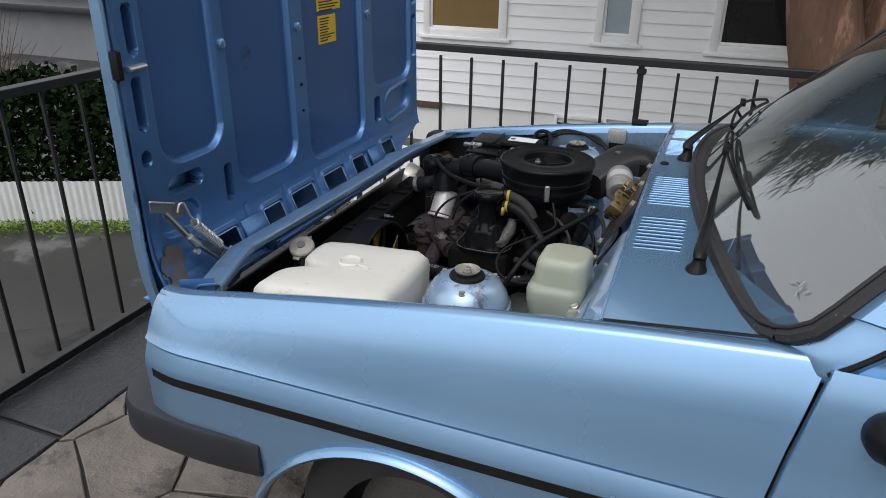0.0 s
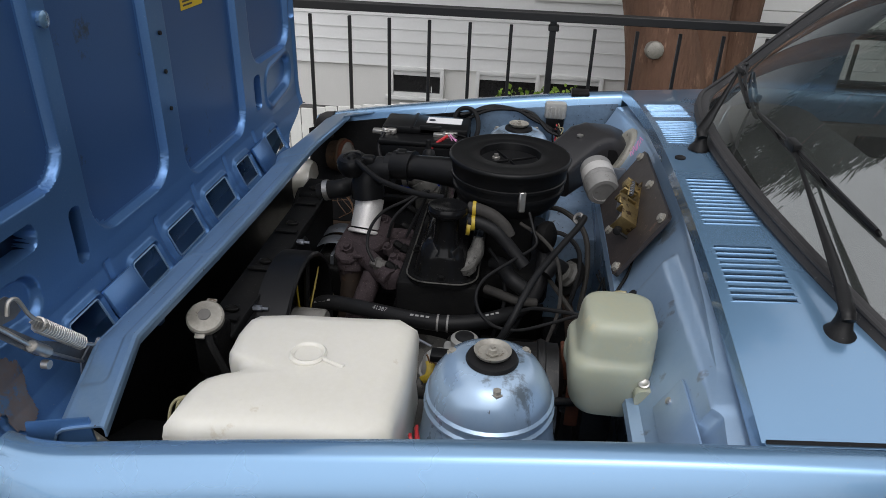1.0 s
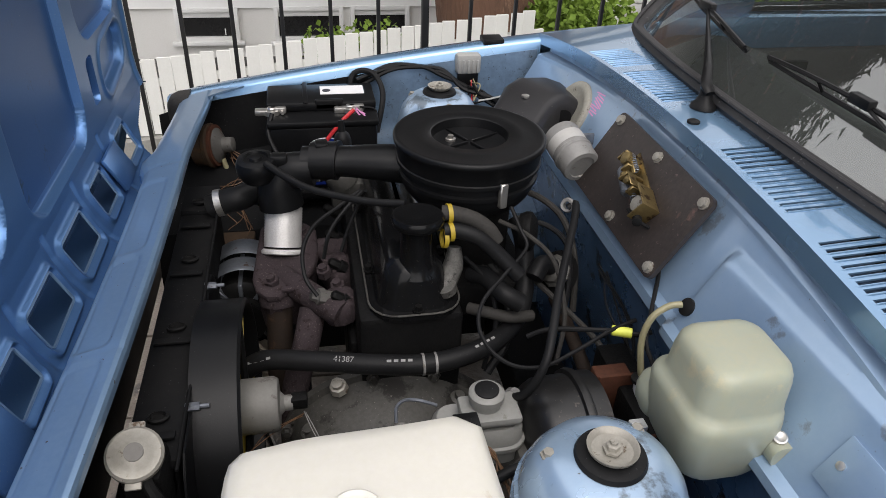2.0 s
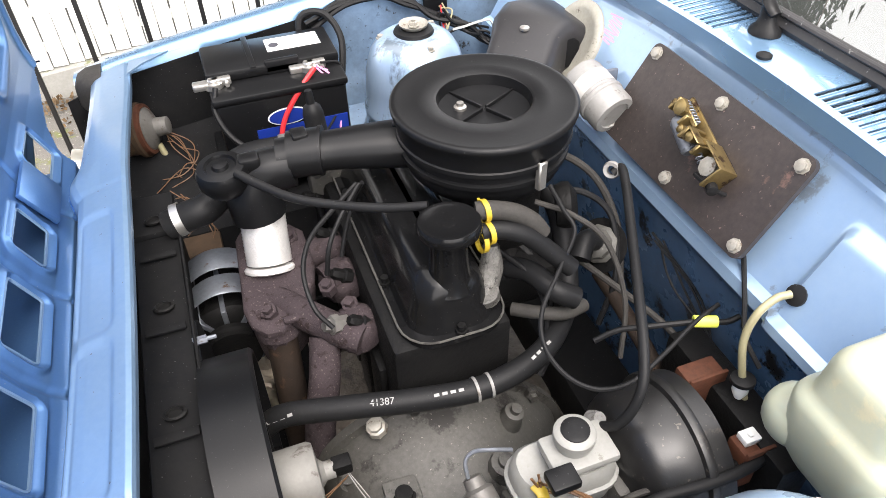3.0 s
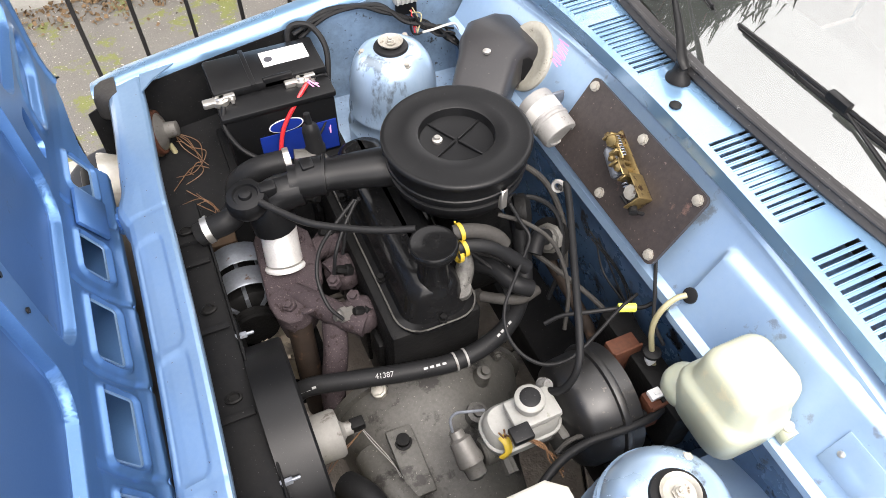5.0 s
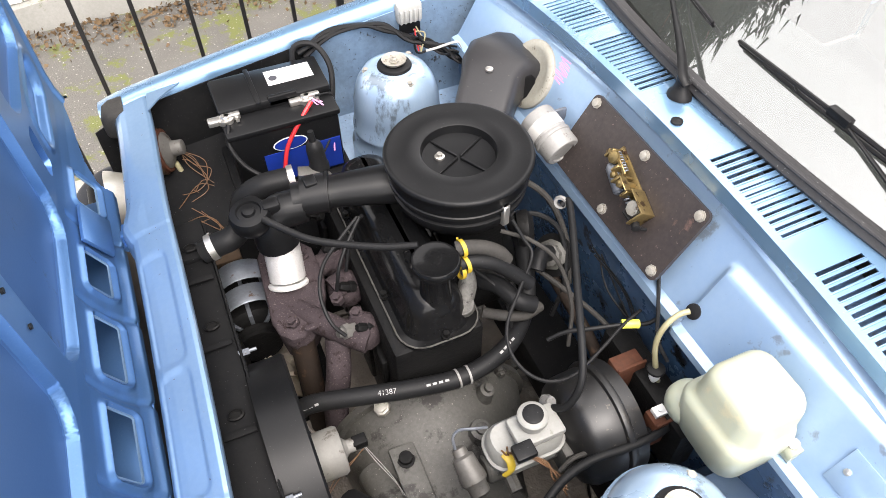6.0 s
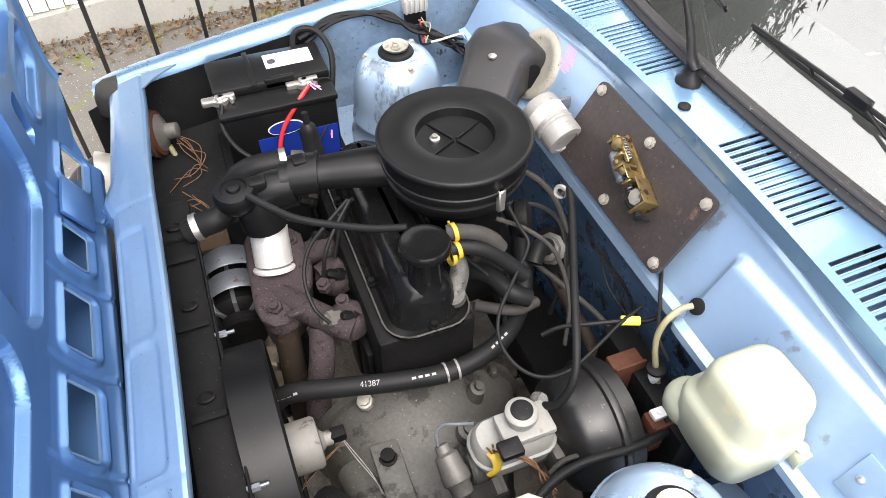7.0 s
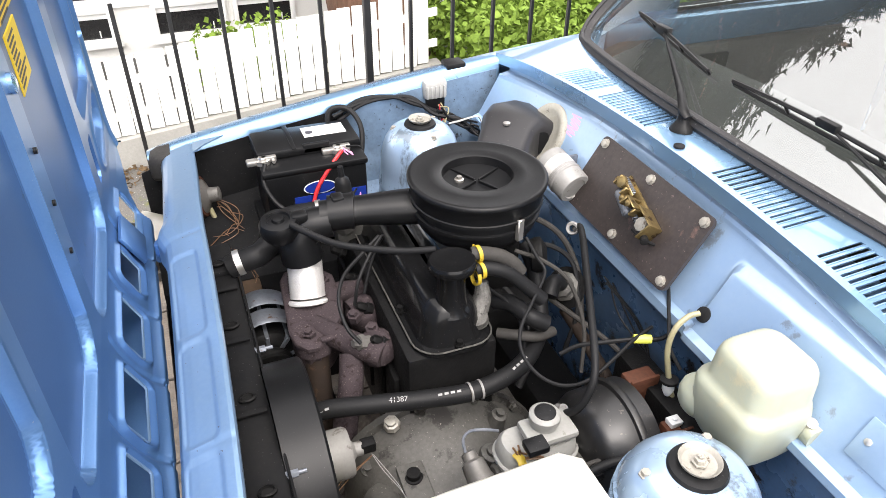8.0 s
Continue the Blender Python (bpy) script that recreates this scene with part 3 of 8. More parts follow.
# ---- black iron railings round the drive ----
def railing(name, at, along, count, first, step, thick, label):
    """Bars along x or y, with top and bottom rail."""
    rail = thing(name, label, "railing", at)
    ax = Vector((1, 0, 0)) if along == "x" else Vector((0, 1, 0))

    def bar_box(bm, s0, s1, w, z0, z1, bev=0.002):
        p0, p1 = Vector(at) + ax * s0, Vector(at) + ax * s1
        side = Vector((ax.y, ax.x, 0)) * w
        add_box(bm, min(p0.x, p1.x) - side.x, max(p0.x, p1.x) + side.x, min(p0.y, p1.y) - side.y, max(p0.y, p1.y) + side.y, z0, z1, bev, seg=1)

    end = first + step * (count - 1)
    bm = bm_new()
    bar_box(bm, first - 0.3, end + 0.3, 0.024, 0.938, 0.966)
    part("top_rail", bm, IRON, rail)
    bm = bm_new()
    bar_box(bm, first - 0.3, end + 0.3, 0.018, 0.012, 0.042)
    part("bottom_rail", bm, IRON, rail)
    bm = bm_new()
    add_box(bm, -0.0058, 0.0058, -0.0058, 0.0058, 0.042, 0.938, 0.0015, seg=1)
    first_bar = part("bar", bm, IRON, rail)
    first_bar.location = Vector(at) + ax * first
    for i in range(1, count):
        if abs(first + i * step - thick) < 0.05:
            continue
        ob = new("bar", first_bar.data)
        ob.parent = rail
        ob.matrix_parent_inverse = Matrix.Translation(-rail.location)
        ob.location = Vector(at) + ax * (first + i * step)
    for s in (thick - 9 * step, thick, thick + 9 * step):
        if first - 0.3 <= s <= end + 0.3:
            p = Vector(at) + ax * s
            bm = bm_new()
            add_box(bm, p.x - 0.011, p.x + 0.011, p.y - 0.011, p.y + 0.011, -0.03, 0.938, 0.002, seg=1)
            add_box(bm, p.x - 0.016, p.x + 0.02, p.y - 0.016, p.y + 0.016, 0.905, 0.925, 0.003, seg=1)
            part("post", bm, IRON, rail)
    return rail


railing("railing", (0, 1.235, -0.02), "x", 42, 0.101 - 12 * 0.1425, 0.1425, 0.101, "black iron railing with square bars along the drive")
railing("railing", (-1.60, 0, 0.012), "y", 48, -0.372 - 36 * 0.147, 0.147, -0.666, "black iron railing with square bars along the street edge")

# ---- across the street: corrugated wall, hedge, shrub ----
A, B = Vector((-6.775, 3.343)), Vector((-5.496, 3.924))
way = (B - A).normalized()
side = Vector((-way.y, way.x))
bm = bm_new()
n = 900
rows = []
for i in range(n + 1):
    s = -5.0 + 7.3 * i / n
    off = 0.009 * math.sin(2 * math.pi * s / 0.076)
    p = A + way * s + side * off
    rows.append(p)
for p, q in zip(rows, rows[1:]):
    bm.faces.new([bm.verts.new(c) for c in ((p.x, p.y, LOW - 0.05), (q.x, q.y, LOW - 0.05), (q.x, q.y, LOW + 0.50), (p.x, p.y, LOW + 0.50))])
bmesh.ops.remove_doubles(bm, verts=bm.verts, dist=0.0005)
add_sheet(bm, 0.004)
solo("corrugated_wall", bm, CORRUGATED, "low white corrugated sheet wall in front of a hedge", "wall")


def leaf_cloud(bm, count, size, place, rng, droop=0.0, slim=0.45):
    """Single leaves, each a folded diamond."""
    for _ in range(count):
        p = Vector(place(rng))
        a = Vector((rng.gauss(0, 1), rng.gauss(0, 1), rng.gauss(0, 0.7) - droop)).normalized()
        b = a.cross(Vector((rng.gauss(0, 1), rng.gauss(0, 1), rng.gauss(0, 1)))).normalized()
        c = a.cross(b) * 0.15
        s = size * rng.uniform(0.6, 1.3)
        v = [bm.verts.new(q) for q in (p, p + (a * 0.5 + b * slim + c) * s, p + a * s, p + (a * 0.5 - b * slim + c) * s)]
        bm.faces.new((v[0], v[1], v[2]))
        bm.faces.new((v[0], v[2], v[3]))


def hedge(name, label, material, box_place, count, size, seed, at):
    rng = random.Random(seed)
    bm = bm_new()
    leaf_cloud(bm, count, size, box_place, rng)
    ob = solo(name, bm, material, label, "hedge", kind="stuff", sharp=180)
    return ob


def street_hedge(rng):
    s, h = rng.uniform(-5, 2.2), rng.random() ** 0.7
    w = rng.uniform(0.05, 0.75)
    top = 1.40 + 0.12 * math.sin(s * 2.1) + 0.08 * math.sin(s * 5.3)
    p = A + way * s + side * w
    return (p.x, p.y, LOW + 0.1 + h * top)


hedge("hedge", "dark green hedge behind the low corrugated wall", HEDGE_LEAF, street_hedge, 26000, 0.075, 3, None)


def far_hedge(rng):
    s = rng.uniform(-26, 10)
    p = Vector((-20.0, 15.5)) + Vector((0.75, 0.66)) * s
    return (p.x + rng.uniform(-1.0, 1.0), p.y + rng.uniform(-1, 1), LOW + rng.random() * (3.2 + math.sin(s)))


hedge("hedge", "distant mixed green hedge beyond the street", HEDGE_LEAF, far_hedge, 16000, 0.30, 5, None)


def shrub_place(rng):
    x, y = rng.uniform(2.05, 6.2), rng.uniform(4.6, 7.0)
    top = -0.52 + 0.25 * math.sin(x * 3.1) + 0.12 * math.sin(y * 4.0 + x) - 0.12 * abs(y - 5.6)
    return (x, y, LOW + rng.random() ** 0.6 * (top - LOW))


hedge("shrub", "bright green leafy shrub beside the picket fence", LEAF, shrub_place, 22000, 0.08, 7, None)


def low_plants(rng):
    x = rng.uniform(-0.25, 0.65)
    return (x, PY + rng.uniform(0.3, 0.8), picket_foot(x) + rng.uniform(0.0, 0.60))


hedge("shrub", "small green plants behind the picket fence", LEAF, low_plants, 1000, 0.06, 9, None)

rng = random.Random(23)
bm = bm_new()
leaf_cloud(bm, 5000, 0.05, lambda r: ((lambda s, w: (A.x + way.x * s - side.x * w, A.y + way.y * s - side.y * w, LOW + r.random() * 0.06))(r.uniform(-5, 2.3), abs(r.gauss(0, 0.14)) + 0.02)), rng, slim=0.16)
solo("verge_grass", bm, LEAF, "rough grass verge at the foot of the corrugated wall", "grass", kind="stuff", sharp=180)

rng = random.Random(17)
bm = bm_new()
leaf_cloud(bm, 2200, 0.042, lambda r: ((lambda x: (x, PY - 0.08 - abs(r.gauss(0, 0.22)), LOW + 0.012 + r.random() * 0.03))(r.uniform(-6.5, 2.0))), rng)
solo("fallen_leaves", bm, DEAD_LEAF, "brown fallen leaves along the kerb", "leaves", kind="stuff", sharp=180)


# unseen hedge added to darken what the raised bonnet reflects
def back_hedge(rng):
    a = rng.uniform(-75, 62)
    r = rng.uniform(8.6, 10.2)
    return (1.0 + r * math.cos(radians(a)), r * math.sin(radians(a)) + 0.5, LOW + rng.random() ** 0.8 * (4.4 + 0.7 * math.sin(a * 0.4)))


hedge("hedge", "unseen tall dark hedge added behind the car to darken reflections", HEDGE_LEAF, back_hedge, 30000, 0.16, 13, None)

bare = thing("bare_shrub", "bare twiggy brown shrub across the street", "shrub", (-9.6, 5.6, LOW))
rng = random.Random(4)
bm = bm_new()
for i in range(60):
    a = rng.uniform(0, 6.28)
    r = rng.uniform(0.2, 1.0)
    p0 = Vector((-9.6, 5.6, LOW))
    p1 = p0 + Vector((math.cos(a) * r * 0.4, math.sin(a) * r * 0.4, rng.uniform(0.6, 1.2)))
    p2 = p1 + Vector((math.cos(a + rng.uniform(-1, 1)) * r * 0.6, math.sin(a) * r * 0.6, rng.uniform(0.4, 1.0)))
    add_tube(bm, [p0, p1, p2], [0.014, 0.009, 0.003], 4, 3)
part("twigs", bm, TWIG, bare)

garage = thing("garage", "pale grey rendered garage with a dark roof beyond the street hedge", "garage", (-15.0, 13.0, LOW))
bm = bm_new()
add_box(bm, -26.0, -10.4, 11.8, 12.2, LOW - 0.1, -0.55)
part("wall", bm, GREY_WALL, garage)
bm = bm_new()
add_box(bm, -26.2, -10.2, 11.5, 14.0, -0.55, -0.38, 0.02)
part("roof", bm, SLAB, garage)

# ---- conifer with several stems ----
tree = thing("tree", "tall conifer with several rough red-brown stems", "tree", (1.5, 6.7, LOW))


def trunk_ring(cx, cy, z, r, k, n=22):
    out = []
    for i in range(n):
        a = 2 * math.pi * i / n
        rr = r * (1 + 0.16 * noise.noise(Vector((math.cos(a) * 1.7 + k, math.sin(a) * 1.7, z * 0.9))) + 0.06 * noise.noise(Vector((math.cos(a) * 6, math.sin(a) * 6 + k, z * 4))))
        out.append((cx + rr * math.cos(a), cy + rr * math.sin(a), z))
    return out


for k, (x, y, r, lean) in enumerate(((1.37, 6.6, 0.42, -0.27), (1.83, 6.8, 0.33, 0.0), (2.35, 7.2, 0.26, 0.06))):
    bm = bm_new()
    rings = []
    for i in range(48):
        z = LOW - 0.1 + i * 0.27
        h = (z - LOW)
        rings.append(trunk_ring(x + lean * (h - 1.9), y, z, r * (1 + 0.5 * math.exp(-h * 1.3)) * max(0.16, 1 - h * 0.085), k * 7))
    add_loft(bm, rings)
    stem = part("trunk", bm, BARK, tree)
    if k == 0:
        bm = bm_new()
        add_lathe(bm, [(0.10, -0.03), (0.085, 0.05), (0.05, 0.075)], (1.33, 6.22, -0.15), (0.0, -1, 0.1), 12)
        part("knot", bm, CREAM, stem, "pale sawn branch stub")
rng = random.Random(11)
bm, bn = bm_new(), bm_new()
for i in range(118):
    z = 3.9 + 7.0 * rng.random() ** 1.3
    a = rng.uniform(0, 2 * math.pi) if i % 3 == 0 else rng.uniform(radians(150), radians(235))
    ln = float(np.interp(z, [3.4, 4.6, 5.6, 6.6, 8.5, 11.0], [4.2, 4.9, 4.7, 3.6, 2.4, 1.0])) * rng.uniform(0.62, 1.0)
    if math.cos(a) > 0.2:
        ln *= 0.6
    p0 = Vector((1.5 + 0.2 * math.cos(a), 6.8 + 0.2 * math.sin(a), z))
    d = Vector((math.cos(a), math.sin(a), 0.05))
    pts = [p0, p0 + d * ln * 0.5 + Vector((0, 0, 0.12)), p0 + d * ln + Vector((0, 0, -0.5))]
    add_tube(bm, pts, [0.05, 0.03, 0.008], 6, 5)
    line = smooth_line(pts, 11)
    for j, q in enumerate(line[3:]):
        k = 1.15 - 0.5 * j / len(line)
        for _ in range(40):
            off = Vector((rng.gauss(0, 0.26 * k), rng.gauss(0, 0.26 * k), rng.gauss(-0.17, 0.17)))
            w = (d + Vector((rng.gauss(0, 0.6), rng.gauss(0, 0.6), -0.5))).normalized()
            t = w.cross(Vector((0, 0, 1))).normalized() * 0.034
            c = q + off
            bn.faces.new([bn.verts.new(e) for e in (c - t, c + t, c + w * 0.24)])
part("limbs", bm, BARK, tree)
tagged(part("crown", bn, NEEDLE, tree, sharp=180), "drooping dark green needle sprays")

# ---- the car: blue hatchback with its bonnet propped open ----
car = thing("car", "light metallic blue hatchback with its bonnet standing open", "car", (0.6, 0, 0))


def soft(d, w):
    t = min(1.0, max(0.0, 0.5 - d / w))
    return t * t * (3 - 2 * t)


def box_sd(y, z, y0, y1, z0, z1, r):
    cy, cz = (y0 + y1) / 2, (z0 + z1) / 2
    dy, dz = abs(y - cy) - (y1 - y0) / 2 + r, abs(z - cz) - (z1 - z0) / 2 + r
    return math.hypot(max(dy, 0), max(dz, 0)) + min(max(dy, dz), 0) - r


def fender_top(x, s=1):
    return (0.810 if s > 0 else 0.822) + 0.127 * x - 0.045 * x * x - (2.5 * (-0.60 - x) ** 2 if x < -0.60 else 0.0)


def body_half(x):
    """How far the flank stands out from the car's middle line."""
    return 0.787 - (2.6 * (-0.48 - x) ** 2.2 if x < -0.48 else 0.0)


ARCH = (-0.03, 0.215, 0.335)


def arch_z(x, low):
    dx = x - ARCH[0]
    return max(low, ARCH[1] + math.sqrt(ARCH[2] ** 2 - dx * dx)) if abs(dx) < ARCH[2] else low


def fender_profile(x, s):
    t, w = fender_top(x, s), body_half(x)
    zb = arch_z(x, 0.40 if x < 0 else 0.24)
    zc = 0.651
    h = t - zc
    pts = [(w - 0.108, t - 0.045), (w - 0.106, t - 0.006), (w - 0.102, t - 0.001), (w - 0.088, t + 0.003), (w - 0.07, t)] if x < 0.284 and s > 0 else [(w - 0.086, t - 0.03), (w - 0.085, t - 0.012), (w - 0.084, t - 0.004), (w - 0.081, t - 0.0015), (w - 0.072, t)]
    pts += [(w - 0.060, t - 0.001), (w - 0.0565, t - 0.003), (w - 0.054, t - 0.0065)]
    pts += [(w - a, t - f * h) for a, f in ((0.046, 0.10), (0.034, 0.25), (0.0245, 0.42), (0.016, 0.60), (0.0085, 0.78), (0.003, 0.92))]
    zl = 0.622
    pts += [(w + 0.0015, zc + 0.001), (w - 0.008, zc - 0.002), (w - 0.0085, zc - 0.007), (w + 0.0015, zc - 0.011), (w + 0.012, 0.614), (w + 0.015, 0.599), (w + 0.015, 0.582)]
    z0 = min(0.572, zl - 0.03)
    zb = min(zb, z0 - 0.005)
    for k in range(1, 7):
        zz = z0 + (zb - z0) * k / 6
        pts.append((w + 0.013 - 0.07 * max(0.0, 0.5 - zz), zz))
    return pts


XS = sorted(set([-0.600 + 0.02 * i for i in range(61)] + [ARCH[0] + ARCH[2] * math.sin(radians(a)) for a in range(-90, 91, 6)]))
XS = [x for i, x in enumerate(XS) if x <= 0.575 and (i == 0 or x - XS[i - 1] > 0.003)]


def gap_x(z):
    """The shut line between wing and door."""
    return float(np.interp(z, [0.24, 0.45, 0.64, 0.74, 0.82, 0.88], [0.49, 0.535, 0.562, 0.580, 0.598, 0.612]))


def fender(s):
    bm = bm_new()
    vs = []
    for x in XS:
        if s > 0 and x < -0.585:
            continue
        row = []
        for y, z in fender_profile(x, s):
            k = max(0.0, (x - 0.10) / (XS[-1] - 0.10))
            xx = x + (gap_x(z) - XS[-1]) * k * k
            row.append(bm.verts.new((xx, s * y, z)))
        vs.append(row)
    for a, b in zip(vs, vs[1:]):
        for j in range(len(a) - 1):
            q = (a[j], b[j], b[j + 1], a[j + 1])
            bm.faces.new(q if s < 0 else q[::-1])
    add_sheet(bm, -0.004)
    fen = part("fender", bm, PAINT, car)
    # rolled lip of the wheel arch
    bm = bm_new()
    pts = []
    for a in range(-88, 89, 4):
        x = ARCH[0] + (ARCH[2] - 0.004) * math.sin(radians(a))
        z = min(ARCH[1] + (ARCH[2] - 0.004) * math.cos(radians(a)), 0.60)
        pts.append((x, s * (body_half(x) + 0.008), z + 0.006))
    add_tube(bm, pts, 0.026, 10, 1, flat=0.42)
    part("arch_lip", bm, PAINT, fen)
    # black rubbing stripe
    bm = bm_new()
    rows = []
    for x in [-0.575 + 0.03 * i for i in range(38)]:
        w = body_half(x)
        rows.append([(x, s * (w + 0.010), 0.576), (x, s * (w + 0.020), 0.579), (x, s * (w + 0.020), 0.598), (x, s * (w + 0.010), 0.601)])
    add_loft(bm, rows)
    part("side_stripe", bm, RUBBER, fen, "black rubber side stripe")
    return fen


near_wing = fender(-1)
# dark tube laid on the joint to paint in its shade
bm = bm_new()
add_tube(bm, [(0.530, -0.676, 0.862), (0.545, -0.685, 0.866), (0.570, -0.706, 0.870), (0.591, -0.721, 0.870), (0.610, -0.733, 0.868)], 0.0036, 6, 4)
part("shut_line", bm, RUBBER, near_wing, "thin dark strip painting in the shaded gap between wing and scuttle")
fender_far = fender(1)
bm = bm_new()
add_box(bm, 0.150, 0.200, 0.682, 0.730, fender_top(0.17) + 0.001, fender_top(0.17) + 0.014, 0.003, Matrix.Identity(4))
part("bump_stop", bm, RUBBER, fender_far, "small black rubber bonnet stop")


# inner wings and strut towers
TOWER_Y = {-1: -0.507, 1: 0.499}
BEADS = {-1: [(0.0865, -0.066), (0.0905, -0.069), (0.0905, -0.073), (0.0875, -0.076), (0.0885, -0.082), (0.0925, -0.085), (0.0925, -0.089), (0.0895, -0.092), (0.0905, -0.098)], 1: [(0.092, -0.085)]}


def inner_wing(s):
    def half(x0, x1, nx, material, label):
        bm = bm_new()

        def f(u, v):
            x = x0 + (x1 - x0) * u
            w = body_half(x)
            top = fender_top(x, s)
            prof = [(w - 0.088, top - 0.02), (w - 0.091, top - 0.06), (w - 0.095, top - 0.15), (w - 0.13, 0.585), (0.50, 0.555), (0.42, 0.52), (0.385, 0.44), (0.37, 0.30)] if s < 0 else [(w - 0.110, top - 0.02), (w - 0.114, top - 0.06), (w - 0.122, top - 0.15), (w - 0.150, 0.585), (0.50, 0.555), (0.42, 0.52), (0.385, 0.44), (0.37, 0.30)]
            k = v * (len(prof) - 1)
            i = min(int(k), len(prof) - 2)
            a, b, t = prof[i], prof[i + 1], k - i
            d = 0.004 * noise.noise(Vector((x * 9, v * 6, s)))
            return Vector((x, s * (a[0] + (b[0] - a[0]) * t + d), a[1] + (b[1] - a[1]) * t))

        add_grid(bm, nx, 28, f)
        add_sheet(bm, 0.003)
        return part("inner_wing", bm, material, car, label)

    half(-0.60, -0.125, 24, SOOT_AND_SHADE, "sooty black front of the inner wing")
    wing = half(-0.125, 0.28, 20, PAINT_GRIMY if s > 0 else PAINT_BAY, "dirty blue inner wing panel")
    bm = bm_new()
    add_lathe(bm, [(0.030, -0.012), (0.050, -0.014), (0.068, -0.025), (0.081, -0.045), (0.086, -0.060), *BEADS[s], (0.093, -0.108), (0.0965, -0.145), (0.0995, -0.150), (0.0995, -0.156), (0.0975, -0.160), (0.100, -0.19), (0.105, -0.196), (0.105, -0.204), (0.104, -0.21), (0.108, -0.34)], (0.005 + 0.006 * s, TOWER_Y[s], 0.80), n=40, cap=False)
    part("strut_tower", bm, PAINT_TOWER, wing, "domed blue strut tower with beaded seams")
    return wing


wings = {s: inner_wing(s) for s in (-1, 1)}


def strut_mount(s):
    o = (0.005 + 0.006 * s, TOWER_Y[s], 0.763)
    mount = thing("strut_mount", "black rubber strut top mount with a cream metal cup", "strut mount", (0.005 + 0.006 * s, TOWER_Y[s], 0.75), group="strut mounts")
    bm = bm_new()
    add_lathe(bm, [(0.042, 0.014), (0.0415, 0.0185), (0.036, 0.0205), (0.0355, 0.023), (0.0365, 0.0255), (0.0345, 0.030), (0.026, 0.033), (0.020, 0.032)], o, n=32)
    part("rubber_cup", bm, RUBBER, mount)
    bm = bm_new()
    add_lathe(bm, [(0.012, 0.0315), (0.0195, 0.0325), (0.0245, 0.0365), (0.026, 0.041), (0.0245, 0.0405), (0.0205, 0.0355), (0.010, 0.0335), (0.002, 0.0335)], o, n=28)
    part("dish", bm, CREAM, mount, "grimy cream metal dish")
    bm = bm_new()
    add_lathe(bm, [(0.010, 0.035), (0.010, 0.0375), (0.007, 0.0375), (0.007, 0.043), (0.004, 0.044), (0.004, 0.047)], o, n=6)
    part("nut", bm, CREAM, mount)
    for a in (40, 160, 280):
        bm = bm_new()
        p = (o[0] + 0.060 * math.cos(radians(a)), o[1] + 0.060 * math.sin(radians(a)), o[2] + 0.012)
        add_lathe(bm, [(0.0085, -0.006), (0.0085, 0.003), (0.0058, 0.003), (0.0058, 0.008)], p, n=6)
        part("bolt", bm, CREAM, mount)


strut_mount(-1)
strut_mount(1)

# front cross panel with pressed bead, bonnet gutter and lower front
bm = bm_new()


def slam(u, v):
    y = -0.68 + 1.345 * v
    prof = [(-0.489, -0.016), (-0.4892, -0.006), (-0.4915, -0.001), (-0.497, 0.0), (-0.505, -0.002), (-0.517, -0.005), (-0.529, -0.008), (-0.540, -0.011), (-0.551, -0.015), (-0.560, -0.022), (-0.565, -0.034), (-0.567, -0.075)]
    k = u * (len(prof) - 1)
    i = min(int(k), len(prof) - 2)
    t = k - i
    x = prof[i][0] + (prof[i + 1][0] - prof[i][0]) * t
    z = prof[i][1] + (prof[i + 1][1] - prof[i][1]) * t
    for y0, y1 in ((-0.60, -0.255), (-0.235, -0.035), (-0.020, 0.205)):
        z -= 0.0035 * soft(box_sd(x, y, -0.556, -0.512, y0, y1, 0.014), 0.006)
    for yc in (-0.245, 0.262):
        z -= 0.002 * math.exp(-((y - yc) / 0.003) ** 2)
    if y < 0.26:
        x -= 0.045 * (0.26 - y) ** 2
        if y < -0.5:
            x += 0.35 * (-y - 0.5)
    else:
        # the far end swells where it meets the wing and the hinge
        k = min(1.0, (y - 0.26) / 0.36)
        k = k * k * (3 - 2 * k)
        x += 0.010 * k + (-0.012 * math.exp(-((y - 0.30) / 0.035) ** 2) if x < -0.53 else 0.0)
        z -= 0.010 * k
    return Vector((x, y, 0.768 + z - 0.012 * (y / 0.7) ** 4))


add_grid(bm, 66, 240, slam)
add_sheet(bm, 0.003)
front = part("front_panel", bm, PAINT_CHIPPED, car, "blue front cross panel with pressed bead and chipped paint")
bm = bm_new()
add_box(bm, -0.66, -0.635, -0.62, 0.62, 0.34, 0.60, 0.008)
part("grille", bm, PLASTIC, car)
bm = bm_new()
gus = [(-0.482, 0.600, 0.7570), (-0.480, 0.676, 0.7450), (-0.405, 0.682, 0.7500), (-0.430, 0.664, 0.7500), (-0.455, 0.640, 0.7530)]
bm.faces.new([bm.verts.new(q) for q in gus])
add_sheet(bm, 0.003)
part("corner_gusset", bm, PAINT_CHIPPED, car)
bm = bm_new()
add_loft(bm, [[(x, y, z) for y, z in rounded(0.640 - g, 0.705 + g, 0.672, 0.736 + g, 0.016, 4)] for x, g in ((-0.530, 0.004), (-0.557, 0.002), (-0.572, -0.004), (-0.580, -0.014))])
part("lamp_corner", bm, DIRTY_HOSE, car, "dull grey lamp housing at the wing's front end")
